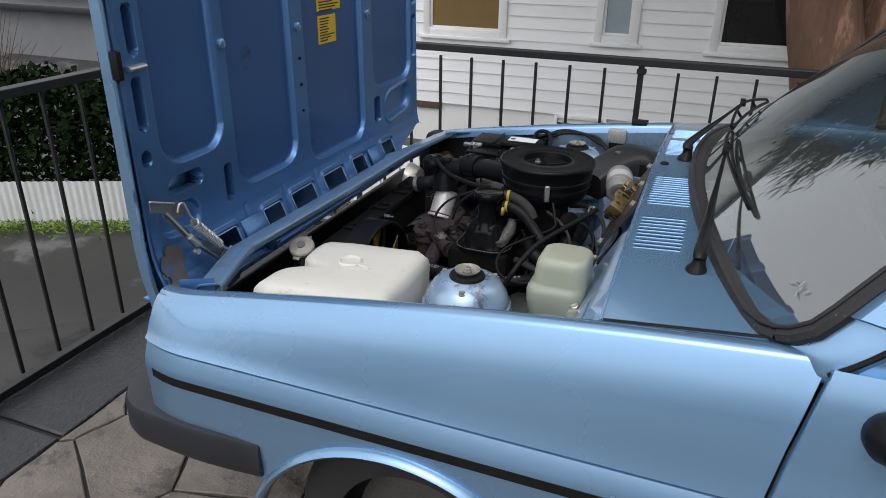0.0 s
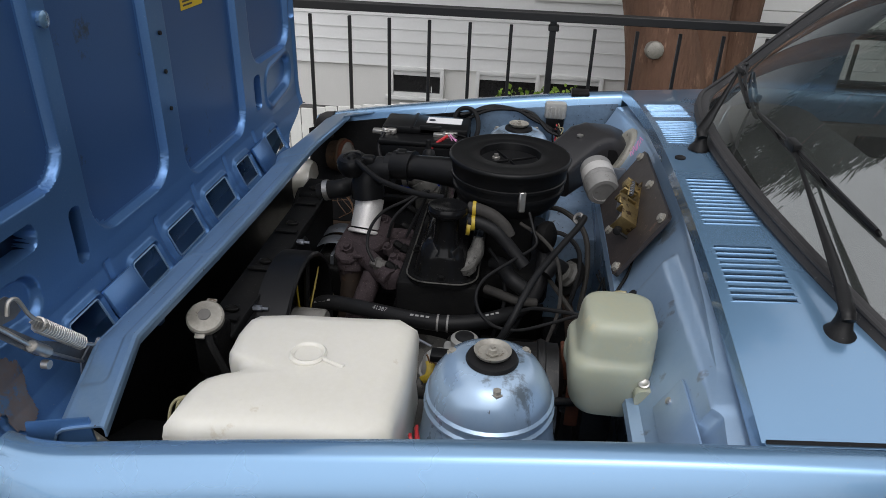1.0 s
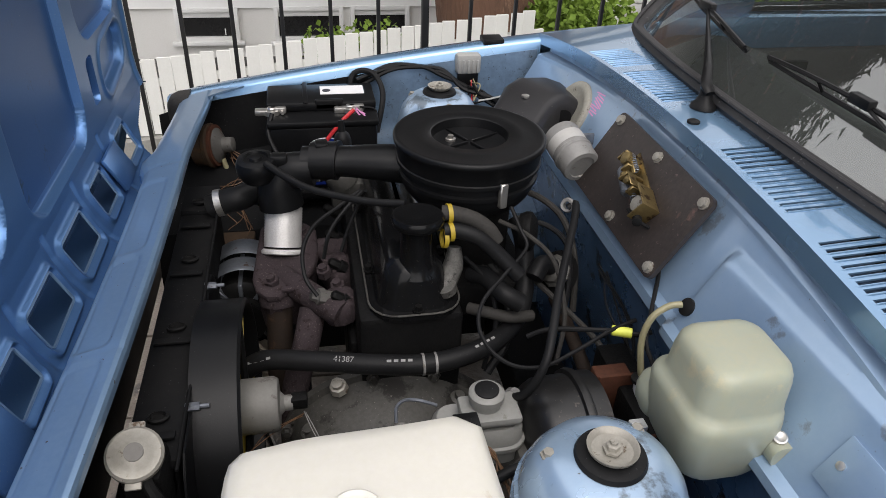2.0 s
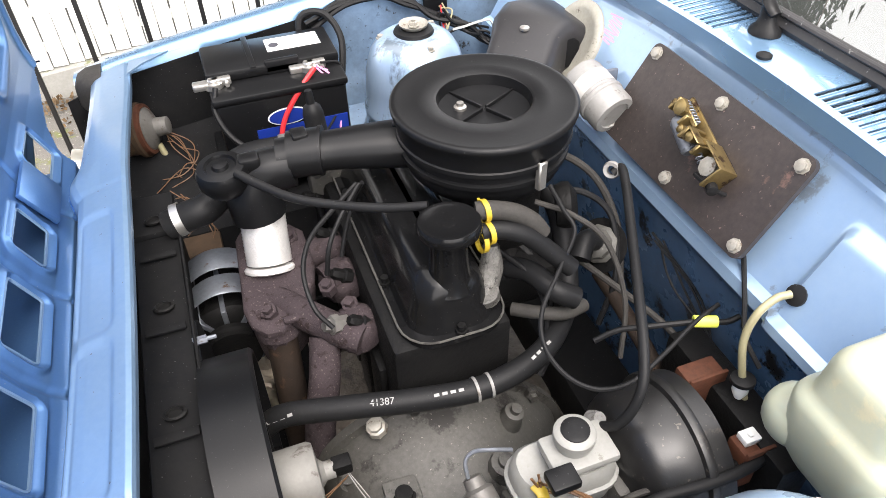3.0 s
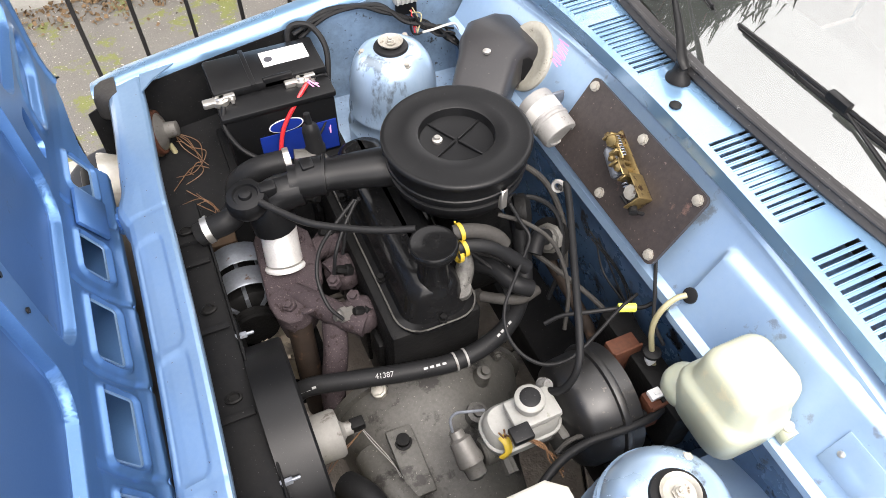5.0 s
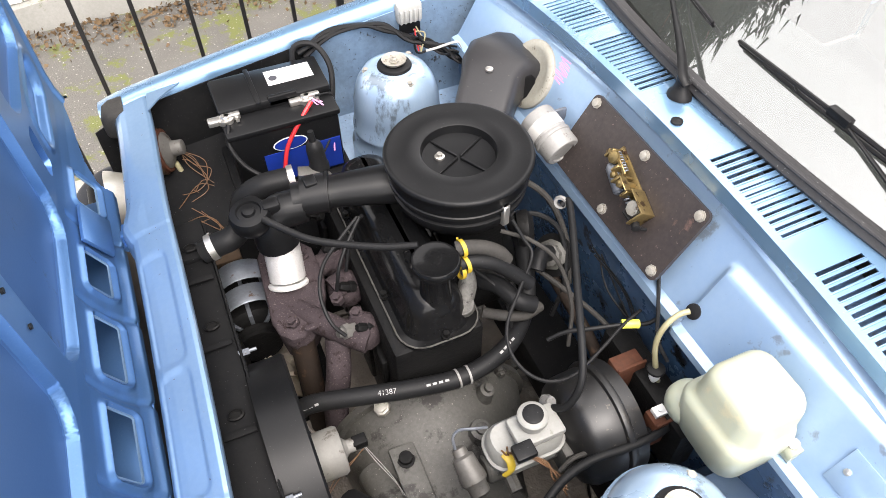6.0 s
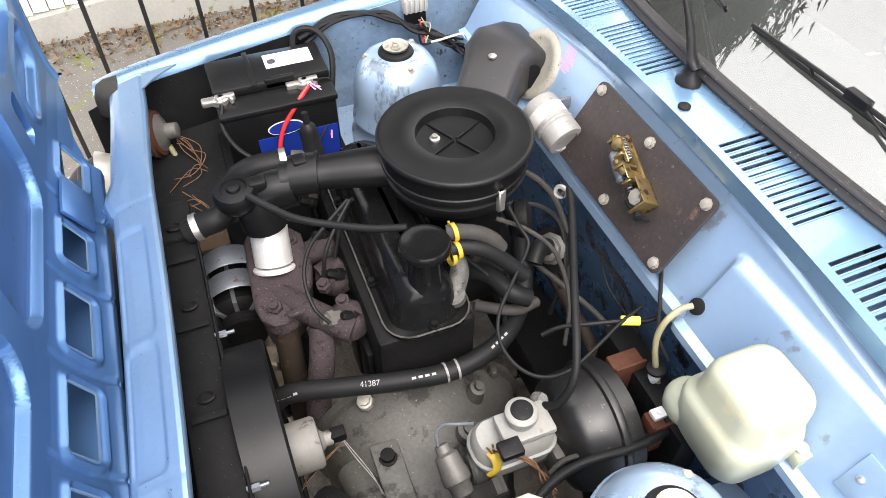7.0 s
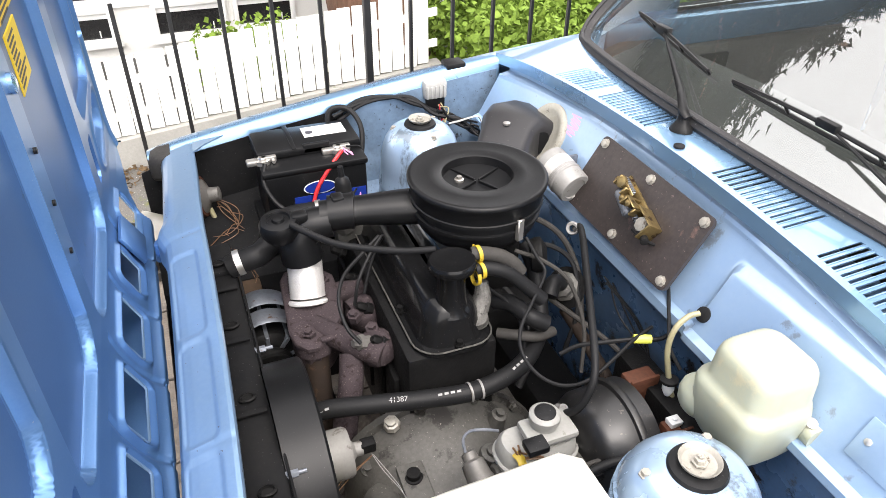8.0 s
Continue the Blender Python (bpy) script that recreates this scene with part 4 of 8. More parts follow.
for s in (-1, 1):
    bm = bm_new()
    add_lathe(bm, [(0.02, -0.04), (0.055, -0.025), (0.070, 0.008), (0.072, 0.016)], (-0.60, s * 0.585, 0.560), (-1, 0, 0), 28, cap=True)
    part("headlight", bm, LENS, car, "round headlamp bowl seen in the bonnet gap")

# bulkhead: sloping upper panel, shade-darkened lower wall, lip
bm = bm_new()


def cowl_z(y):
    return 0.916 - 0.125 * y * y


def bulkhead(u, v):
    y = -0.698 + 1.338 * v
    zt = cowl_z(y)
    zp = min(0.860, zt - 0.052)
    xp = 0.230 + (zp - 0.735) * 0.545
    prof = [(0.300, zt - 0.008), (0.305, zt - 0.020), (0.303, zt - 0.040), (xp + 0.002, zp + 0.006), (xp, zp), (0.264, 0.797), (0.230, 0.735), (0.222, 0.722), (0.207, 0.718), (0.204, 0.706), (0.222, 0.68), (0.245, 0.45), (0.245, 0.28)]
    k = u * (len(prof) - 1)
    i = min(int(k), len(prof) - 2)
    t = k - i
    x = prof[i][0] + (prof[i + 1][0] - prof[i][0]) * t
    z = prof[i][1] + (prof[i + 1][1] - prof[i][1]) * t
    if y < -0.2 and 0.70 < z < 0.84:
        # pressed rectangle in the sloping panel
        d = min(1.0, max(0.0, (-0.235 - y) / 0.009)) * min(1.0, max(0.0, (y + 0.62) / 0.009)) * min(1.0, max(0.0, (z - 0.70) / 0.009)) * min(1.0, max(0.0, (0.832 - z) / 0.009))
        x -= 0.013 * d
    return Vector((x, y, z))


LOW_WALL = 9.2 / 12
add_grid(bm, 92, 200, lambda u, v: bulkhead(u * LOW_WALL, v))
add_sheet(bm, 0.003)
part("bulkhead", bm, PAINT_BAY, car, "blue bulkhead with a pressed rectangular bead")
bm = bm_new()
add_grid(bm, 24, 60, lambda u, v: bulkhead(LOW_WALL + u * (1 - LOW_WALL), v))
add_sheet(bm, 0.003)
part("lower_bulkhead", bm, PAINT_DEEP, car, "blue lower bulkhead darkened for the shade below the lip, with dirt spots")

# cowl panel with four louvre banks
LOUVRES = [(-0.272, -0.098, 13), (-0.470, -0.329, 10), (0.085, 0.255, 13), (0.292, 0.430, 10)]


def cowl_rear(y):
    return 0.374 + 0.30 * y * y


def in_slot(x, y):
    for y0, y1, n in LOUVRES:
        if y0 <= y <= y1 and 0.307 <= x <= 0.388:
            p = (y - y0) / (y1 - y0) * n
            return 0.30 < p % 1 < 0.78
    return False


bm = bm_new()
NV = 420


def cowl(u, v):
    y = -0.698 + 1.396 * v
    x0, x1 = 0.288, cowl_rear(y) + 0.03 + 0.35 * max(0, abs(y) - 0.5)
    xs = [x0, x0 + 0.004, x0 + 0.012, 0.307, 0.388]
    ux = [0, 0.08, 0.16, 0.30, 0.70, 1.0]
    x = float(np.interp(u, ux, xs + [max(x1, 0.395)]))
    z = cowl_z(y) + (0.04 + 0.12 * y * y) * (x - 0.29) - 0.004 * (y / 0.7) ** 4
    if u <= 0.001:
        z -= 0.022
    elif u < 0.1:
        z += 0.004
    return Vector((x, y, z))


def cowl_keep(u, v):
    p = cowl(u, v)
    return not in_slot(p.x, p.y)


add_grid(bm, 50, NV, cowl, cowl_keep)
add_sheet(bm, 0.0025)
cowl_ob = part("cowl_panel", bm, PAINT, car, "blue cowl panel with rows of louvre slots")


def cowl_top(x, y):
    return cowl_z(y) + (0.04 + 0.12 * y * y) * (x - 0.29) - 0.004 * (y / 0.7) ** 4


for y0, y1, n in LOUVRES:
    for k in range(n):
        y = y0 + (k + 0.22) / n * (y1 - y0)
        bm = bm_new()
        add_tube(bm, [(x, y, cowl_top(x, y) + e) for x, e in ((0.304, -0.001), (0.310, 0.0002), (0.385, 0.0002), (0.391, -0.001))], 0.0013, 6, 1)
        part("louvre_lip", bm, PAINT, cowl_ob)
# black tube along the cowl's edge in place of a shaded gap
bm = bm_new()
add_tube(bm, [(x, -0.694, cowl_top(x, -0.694) + 0.0012) for x in (0.295, 0.36, 0.43, 0.50, 0.53)], 0.0026, 6, 1)
part("panel_gap", bm, RUBBER, cowl_ob, "thin dark strip painting in the shaded gap between cowl and wing")
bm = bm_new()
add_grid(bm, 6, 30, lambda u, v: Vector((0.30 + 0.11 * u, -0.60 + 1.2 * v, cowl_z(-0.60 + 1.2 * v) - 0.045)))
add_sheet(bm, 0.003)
part("cowl_tray", bm, PAINT_DARK, car, "blue plenum floor painted dark for the shade under the louvres")
bm = bm_new()
add_lathe(bm, [(0.010, -0.004), (0.010, 0.003), (0.006, 0.005)], (0.313, -0.006, cowl_z(0) + 0.001), n=14)
part("grommet", bm, RUBBER, cowl_ob)

# windscreen, seal, pillars, roof, cabin


def screen(u, v, lift=0.0):
    """u up the glass, v across."""
    s = 2 * v - 1
    yb, yt = 0.735, 0.595
    y = s * (yb + (yt - yb) * u)
    xb = cowl_rear(s * yb) + 0.016
    zb = cowl_z(s * 0.66) + 0.008 - 0.015 * s * s
    xt = 0.93 + 0.05 * s * s
    zt = 1.335 - 0.025 * s * s
    x = xb + (xt - xb) * u + 0.02 * math.sin(math.pi * u) * 0
    z = zb + (zt - zb) * u + 0.028 * math.sin(math.pi * u)
    return Vector((x - lift * 0.6, y, z + lift * 0.8))


bm = bm_new()


def in_corner(u, v):
    r = 0.10
    cu, cv = min(max(u, r * 1.3), 1 - r * 1.3), min(max(v, r * 0.8), 1 - r * 0.8)
    return math.hypot((u - cu) / (r * 1.3), (v - cv) / (r * 0.8)) < 1.02


add_grid(bm, 70, 90, lambda u, v: screen(u, v), in_corner)
add_sheet(bm, 0.005)
glass = part("windscreen", bm, SCREEN_GLASS, car, "curved clear windscreen reflecting the sky")
glass.visible_shadow = False
loop = [(0.0, i / 30) for i in range(31)] + [(i / 20, 1.0) for i in range(1, 21)] + [(1.0, 1 - i / 30) for i in range(1, 31)] + [(1 - i / 20, 0.0) for i in range(1, 20)]


def corner_round(u, v):
    r = 0.10
    cu, cv = min(max(u, r * 1.3), 1 - r * 1.3), min(max(v, r * 0.8), 1 - r * 0.8)
    du, dv = (u - cu) / (r * 1.3), (v - cv) / (r * 0.8)
    d = math.hypot(du, dv)
    if abs(du) > 1e-6 and abs(dv) > 1e-6 and d > 1:
        du, dv = du / d, dv / d
    return cu + du * r * 1.3, cv + dv * r * 0.8


for rad, lift, name, material in ((0.0175, 0.004, "screen_seal", SEAL), (0.005, 0.021, "seal_bead", SEAL)):
    bm = bm_new()
    pts = [screen(*corner_round(u, v), lift) for u, v in loop]
    add_tube(bm, pts + [pts[0]], rad, 8, 1, cap=False, flat=0.75)
    part(name, bm, material, glass)

bm = bm_new()
for i, (du, dv, a) in enumerate(((0.0, 0.0, 0.008), (0.010, 0.004, 0.006), (-0.010, -0.002, 0.006), (0.004, 0.012, 0.005), (-0.006, 0.014, 0.005), (0.008, -0.008, 0.005))):
    p = screen(0.118 + du, 0.058 + dv, 0.0035)
    add_box(bm, -a, a, -0.0008, 0.0008, -0.0002, 0.0002, 0, Matrix.Translation(p) @ Matrix.Rotation(radians(-47), 4, "Y") @ Matrix.Rotation(radians(35 * i), 4, "Z"))
part("etched_mark", bm, PALE_BOX, glass, "small white etched glass mark")

for s in (-1, 1):
    bm = bm_new()
    rings = []
    for i in range(13):
        u = 0.16 + 0.84 * i / 12
        p = screen(u, 0.5 + 0.5 * s)
        q = [(-0.004, 0.0, 0.002), (0.012, 0.030, 0.014), (0.05, 0.047, 0.014), (0.17 - 0.06 * u, 0.049 - 0.02 * u, -0.004), (0.17 - 0.06 * u, 0.03, -0.035), (0.02, 0.0, -0.03)]
        rings.append([(p.x + a, p.y + s * b, p.z + c) for a, b, c in q])
    add_loft(bm, rings)
    part("pillar", bm, PAINT, car)
def scuttle_corner(s):
    """Painted corner between windscreen seal, wing and door."""
    inner = [screen(*corner_round(u, v if s < 0 else 1 - v), 0.0) for u, v in ((0, 0.06), (0, 0.04), (0, 0.02), (0.03, 0), (0.08, 0), (0.16, 0), (0.28, 0), (0.42, 0))]
    outer = [(0.515, 0.696, 0.854), (0.530, 0.698, 0.856), (0.549, 0.704, 0.859), (0.580, 0.728, 0.861), (0.608, 0.748, 0.861), (0.655, 0.752, 0.902), (0.74, 0.742, 0.985), (0.85, 0.722, 1.095)]
    bm = bm_new()
    rings = []
    for i, (p, q) in enumerate(zip(inner, outer)):
        q = Vector((q[0], s * q[1], q[2]))
        row = [p + Vector((0.012, -s * 0.01, -0.012))]
        for t in (0.0, 0.2, 0.4, 0.6, 0.8, 0.95, 1.0):
            row.append(p.lerp(q, t) + Vector((-0.2, s * 0.5, 0.8)) * 0.002 * min(i, 4) * math.sin(math.pi * t))
        row.append(q + Vector((0.006, -s * 0.004, -0.012)))
        rings.append(row)
    for k in range(len(rings[0])):
        line = smooth_line([r[k] for r in rings], 3)
        if k == 0:
            cols = [[p] for p in line]
        else:
            for c, p in zip(cols, line):
                c.append(p)
    add_loft(bm, cols, cap=False, closed=False)
    add_sheet(bm, 0.003)
    part("scuttle_corner", bm, PAINT, car)


scuttle_corner(-1)
scuttle_corner(1)
bm = bm_new()
add_grid(bm, 16, 20, lambda u, v: Vector((0.93 + 0.05 * (2 * v - 1) ** 2 + 1.6 * u, (2 * v - 1) * 0.62, 1.345 + 0.05 * math.sin(math.pi * min(u + 0.1, 1)) - 0.03 * (2 * v - 1) ** 2)))
add_sheet(bm, 0.004)
part("roof", bm, PAINT, car)


def door(s):
    bm = bm_new()

    def f(u, v):
        z = 0.872 - 0.647 * v
        w = float(np.interp(z, [0.22, 0.4, 0.572, 0.602, 0.652, 0.662, 0.72, 0.80, 0.85, 0.872], [0.780, 0.795, 0.802, 0.802, 0.785, 0.788, 0.774, 0.760, 0.748, 0.738]))
        xs = gap_x(z) + 0.0045
        return Vector((xs + 1.15 * u, s * w, z))

    add_grid(bm, 12, 30, f)
    add_sheet(bm, -0.03)
    d = part("door", bm, PAINT, car)
    bm = bm_new()
    add_tube(bm, [(0.86, s * 0.718, 1.10), (1.02, s * 0.67, 1.27), (1.10, s * 0.645, 1.30), (1.3, s * 0.62, 1.345), (1.7, s * 0.62, 1.345)], 0.016, 8, 6)
    add_tube(bm, [(0.74, s * 0.760, 0.893), (1.75, s * 0.745, 0.905)], 0.012, 8, 2)
    part("window_frame", bm, RUBBER, d)
    # thin black tube that paints in the shaded gap between door and pillar
    bm = bm_new()
    add_tube(bm, [(0.612, s * 0.752, 0.866), (0.655, s * 0.753, 0.902), (0.74, s * 0.743, 0.985), (0.86, s * 0.720, 1.105)], 0.0045, 8, 4)
    part("door_seal", bm, RUBBER, d)
    bm = bm_new()
    bm.faces.new([bm.verts.new(c) for c in ((0.86, s * 0.745, 0.90), (1.74, s * 0.742, 0.91), (1.7, s * 0.618, 1.34), (1.06, s * 0.650, 1.28), (0.86, s * 0.715, 1.10))])
    add_sheet(bm, 0.004)
    g = part("window_pane", bm, SIDE_GLASS, d)
    g.visible_shadow = False
    bm = bm_new()
    bm.faces.new([bm.verts.new(c) for c in ((0.622, s * 0.748, 0.868), (0.86, s * 0.744, 0.888), (0.86, s * 0.715, 1.105), (0.70, s * 0.741, 0.940))])
    add_sheet(bm, 0.012)
    part("corner_panel", bm, PAINT, d, "blue triangular panel that carries the mirror")
    bm = bm_new()
    add_box(bm, 0.62, 1.72, min(s * 0.69, s * 0.735), max(s * 0.69, s * 0.735), 0.30, 0.80, 0.012)
    card = part("trim_card", bm, TRIM_GREY, d, "grey vinyl door card")
    bm = bm_new()
    add_box(bm, 0.62, 1.72, min(s * 0.70, s * 0.745), max(s * 0.70, s * 0.745), 0.80, 0.885, 0.012)
    part("door_sill", bm, PAINT, d)
    bm = bm_new()
    add_box(bm, 0.93, 1.03, min(s * 0.675, s * 0.692), max(s * 0.675, s * 0.692), 0.715, 0.775, 0.006)
    add_box(bm, 0.90, 0.95, min(s * 0.665, s * 0.685), max(s * 0.665, s * 0.685), 0.72, 0.735, 0.004)
    part("inner_handle", bm, PLASTIC, card)
    return d


near_door = door(-1)
door(1)
bm = bm_new()
add_lathe(bm, [(0.024, -0.01), (0.034, 0.0), (0.038, 0.025), (0.030, 0.05), (0.012, 0.062)], (0.690, -0.772, 0.812), (0.4, -1, 0.1), 20)
part("mirror", bm, PLASTIC, near_door, "black plastic door mirror stub")

bm = bm_new()
add_loft(bm, [[(0.47 + 0.24 * y * y, y, 0.868 - 0.06 * y * y), (0.62, y, 0.885 - 0.06 * y * y), (0.74, y, 0.88 - 0.06 * y * y), (0.78, y, 0.84), (0.76, y, 0.66), (0.62, y, 0.60)] for y in (-0.64, -0.5, -0.25, 0.0, 0.25, 0.5, 0.64)])
part("dashboard", bm, DASH, car)
for y in (-0.34, 0.34):
    bm = bm_new()
    add_loft(bm, [[Vector((x + (z - 0.45) * 0.35 + 0.05 * math.cos(a), y + w * math.sin(a), z)) for a in [2 * math.pi * i / 14 for i in range(14)]] for x, z, w in ((1.55, 0.42, 0.22), (1.55, 0.6, 0.24), (1.55, 0.85, 0.22), (1.55, 1.0, 0.15), (1.55, 1.06, 0.12), (1.55, 1.18, 0.12))])
    seat = part("seat", bm, TRIM_GREY, car)
bm = bm_new()
add_tube(bm, [(0.86 + 0.05 * math.sin(a), -0.34 + 0.185 * math.cos(a), 0.90 + 0.17 * math.sin(a)) for a in [2 * math.pi * i / 24 for i in range(25)]], 0.013, 8, 1, cap=False)
part("steering_wheel", bm, DASH, car)
bm = bm_new()
add_box(bm, 0.60, 2.6, -0.70, 0.70, 0.24, 0.28)
add_box(bm, 2.55, 2.6, -0.72, 0.72, 0.24, 1.0, 0.01)
part("floor_pan", bm, DASH, car)
for s in (-1, 1):
    bm = bm_new()
    add_box(bm, 1.765, 2.62, s * 0.745 - 0.02, s * 0.745 + 0.02, 0.26, 0.90, 0.01)
    part("rear_quarter", bm, PAINT, car)
    bm = bm_new()
    add_loft(bm, [[(x0, s * y, z), (x1, s * y, z), (x1, s * (y - 0.03), z), (x0, s * (y - 0.03), z)] for x0, x1, y, z in ((2.30, 2.64, 0.755, 0.895), (2.34, 2.60, 0.70, 1.12), (2.30, 2.54, 0.625, 1.335))])
    part("rear_pillar", bm, PAINT, car)
    bm = bm_new()
    bm.faces.new([bm.verts.new(c) for c in ((1.78, s * 0.745, 0.90), (2.30, s * 0.742, 0.90), (2.29, s * 0.618, 1.335), (1.74, s * 0.618, 1.34))])
    add_sheet(bm, 0.004)
    part("quarter_pane", bm, SIDE_GLASS, car)
bm = bm_new()
add_loft(bm, [[(x, -y, z), (x, y, z), (x - 0.03, y, z), (x - 0.03, -y, z)] for x, y, z in ((2.66, 0.74, 0.42), (2.68, 0.745, 0.62), (2.665, 0.74, 0.86), (2.65, 0.735, 0.90))])
tail = part("tailgate", bm, PAINT, car)
bm = bm_new()
add_loft(bm, [[(x, -y, z), (x, y, z), (x - 0.006, y, z), (x - 0.006, -y, z)] for x, y, z in ((2.65, 0.715, 0.90), (2.545, 0.60, 1.345))])
part("rear_window", bm, SIDE_GLASS, tail)
bm = bm_new()
add_box(bm, 2.64, 2.76, -0.77, 0.77, 0.36, 0.47, 0.025)
part("rear_bumper", bm, BUMPER, car)

# wheels
for x in (-0.02, 2.27):
    for s in (-1, 1):
        bm = bm_new()
        add_lathe(bm, [(0.175, -0.07), (0.21, -0.078), (0.25, -0.072), (0.268, -0.05), (0.272, 0.0), (0.268, 0.05), (0.25, 0.072), (0.21, 0.078), (0.175, 0.07)], (x, s * 0.665, 0.272), (0, 1, 0), 40, cap=False)
        wheel = part("wheel", bm, TYRE, car, "black tyre on a steel wheel")
        bm = bm_new()
        add_lathe(bm, [(0.178, -0.06), (0.165, -0.05), (0.15, 0.01), (0.08, 0.02), (0.07, 0.04), (0.02, 0.045)], (x, s * 0.665, 0.272), (0, s, 0), 32)
        part("rim", bm, ALLOY, wheel)

# bumper that wraps round the front corners
bm = bm_new()
line = []
for i in range(13):
    t = i / 12
    line.append((-0.33 - 0.27 * t, -0.786 - 0.008 * math.sin(math.pi * t)))
for a in range(0, 91, 10):
    line.append((-0.60 - 0.10 * math.sin(radians(a)), -0.686 - 0.10 * math.cos(radians(a))))
full = line + [(x, -y) for x, y in reversed(line)]
rings = []
for i, (x, y) in enumerate(full):
    p, q = full[max(i - 1, 0)], full[min(i + 1, len(full) - 1)]
    d = Vector((q[0] - p[0], q[1] - p[1])).normalized()
    nx, ny = d.y, -d.x
    if nx * (x + 0.3) + ny * y < 0:
        nx, ny = -nx, -ny
    prof = [(-0.035, 0.489), (0.008, 0.493), (0.019, 0.489), (0.023, 0.480), (0.025, 0.425), (0.019, 0.410), (0.0, 0.402), (-0.035, 0.403)]
    rings.append([(x + nx * a, y + ny * a, z) for a, z in prof])
for k in (0, -1):
    e = rings[k]
    c = sum((Vector(q) for q in e), Vector()) / len(e)
    tip = [tuple(c.lerp(Vector(q), 0.90) + Vector((0.008, 0, 0))) for q in e]
    mid = [tuple(c.lerp(Vector(q), 0.98) + Vector((0.006, 0, 0))) for q in e]
    rings = [tip, mid] + rings if k == 0 else rings + [mid, tip]
add_loft(bm, rings)
part("bumper", bm, BUMPER, car, "dull black plastic wraparound bumper")

# ---- bonnet standing upright, inner pressing towards the engine ----
BX, BZ0, BZ1, BW, BY = -0.650, 0.662, 1.62, 0.698, 0.020


PANS = [(-0.592, -0.388, 0.953, 1.75), (-0.348, -0.085, 0.832, 1.75), (-0.018, 0.314, 0.800, 1.75), (0.385, 0.680, 0.935, 1.75)]
HOLES = [(c - w, c + w, 0.702, 0.752) for c, w in ((-0.440, 0.040), (-0.248, 0.040), (-0.102, 0.056), (0.070, 0.056), (0.231, 0.040), (0.438, 0.040))]
CUTS = [(-0.588, -0.482, 0.888, 0.926, 0.018), (-0.404, -0.378, 0.815, 0.905, 0.01), (0.385, 0.425, 0.825, 0.908, 0.012), (-0.638, -0.614, 1.19, 1.285, 0.012), (-0.643, -0.619, 1.042, 1.148, 0.012), (-0.649, -0.625, 0.970, 1.000, 0.012), (0.690, 0.712, 1.00, 1.14, 0.011), (0.690, 0.712, 1.18, 1.32, 0.011)]
TRIS = [(-0.628, -0.505, 0.805, 0.872, 0.03), (0.470, 0.655, 0.815, 0.895, 0.035)]


def bonnet_depth(y, z):
    """How far the inner pressing stands back towards the outer skin."""
    d = 0.0
    for y0, y1, z0, z1 in PANS:
        sd = box_sd(y, z, y0, y1, z0, z1, 0.060)
        d = max(d, 0.015 * soft(sd, 0.005))
        if 0 < sd < 0.05:
            d -= 0.0075 * math.exp(-((sd - 0.008) / 0.0034) ** 2) + 0.0065 * math.exp(-((sd - 0.025) / 0.0036) ** 2)
    for y0, y1, z0, z1, r in CUTS:
        d = max(d, 0.034 * soft(box_sd(y, z, y0, y1, z0, z1, r), 0.003))
    for y0, y1, z0, z1, r in TRIS:
        zz = z + 0.35 * (y - y0) * (1 if y0 < 0 else -1) * 0.3
        sd = box_sd(y, zz, y0, y1, z0, z1, r)
        d = max(d, 0.014 * soft(sd, 0.01)) - 0.004 * math.exp(-((sd - 0.012) / 0.006) ** 2)
    if z < 0.79:
        for y0, y1, z0, z1 in HOLES:
            sd = box_sd(y, z, y0, y1, z0, z1, 0.006)
            if sd < 0.06:
                d -= 0.007 * math.exp(-((max(sd, 0.0) - 0.008) / 0.0045) ** 2)
        for c in (-0.175, -0.016, 0.150, -0.345, 0.335):
            d += 0.004 * math.exp(-((y - c) / 0.006) ** 2)
    edge = BW - abs(y - BY)
    if edge < 0.03:
        d -= 0.006 * soft(edge - 0.012, 0.012)
    return d


def bonnet_lean(z):
    """The inner face bends towards the car at the hinge edge."""
    return float(np.interp(z, [0.662, 0.672, 0.686, 0.716, 0.752, 0.782, 0.818, 1.7], [0.060, 0.058, 0.042, 0.024, 0.010, 0.003, 0.0, -0.006]))


bm = bm_new()
BROWS = list(np.linspace(0.662, 0.772, 56)) + list(np.linspace(0.775, 1.0, 94)) + list(np.linspace(1.003, BZ1, 190))


def bonnet_at(u, v):
    y, z = BY - BW + 2 * BW * u, BROWS[round(v * (len(BROWS) - 1))]
    return Vector((BX + bonnet_lean(z) - bonnet_depth(y, z), y, z))


def bonnet_keep(u, v):
    y, k = BY - BW + 2 * BW * u, v * (len(BROWS) - 1)
    z = (BROWS[int(k)] + BROWS[min(int(k) + 1, len(BROWS) - 1)]) / 2
    if y > 0.47 and z < float(np.interp(y, [0.480, 0.505, 0.545, 0.60, 0.66, 0.718], [0.662, 0.694, 0.712, 0.724, 0.736, 0.754])):
        return False
    if any(box_sd(y, z, y0, y1, z0, z1, r) < -0.001 for y0, y1, z0, z1, r in CUTS):
        return False
    return z > 0.785 or all(box_sd(y, z, *h, 0.004) > 0 for h in HOLES)


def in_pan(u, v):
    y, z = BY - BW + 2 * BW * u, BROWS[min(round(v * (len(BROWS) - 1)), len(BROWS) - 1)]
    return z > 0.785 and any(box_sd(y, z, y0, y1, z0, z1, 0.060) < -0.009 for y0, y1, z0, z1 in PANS)


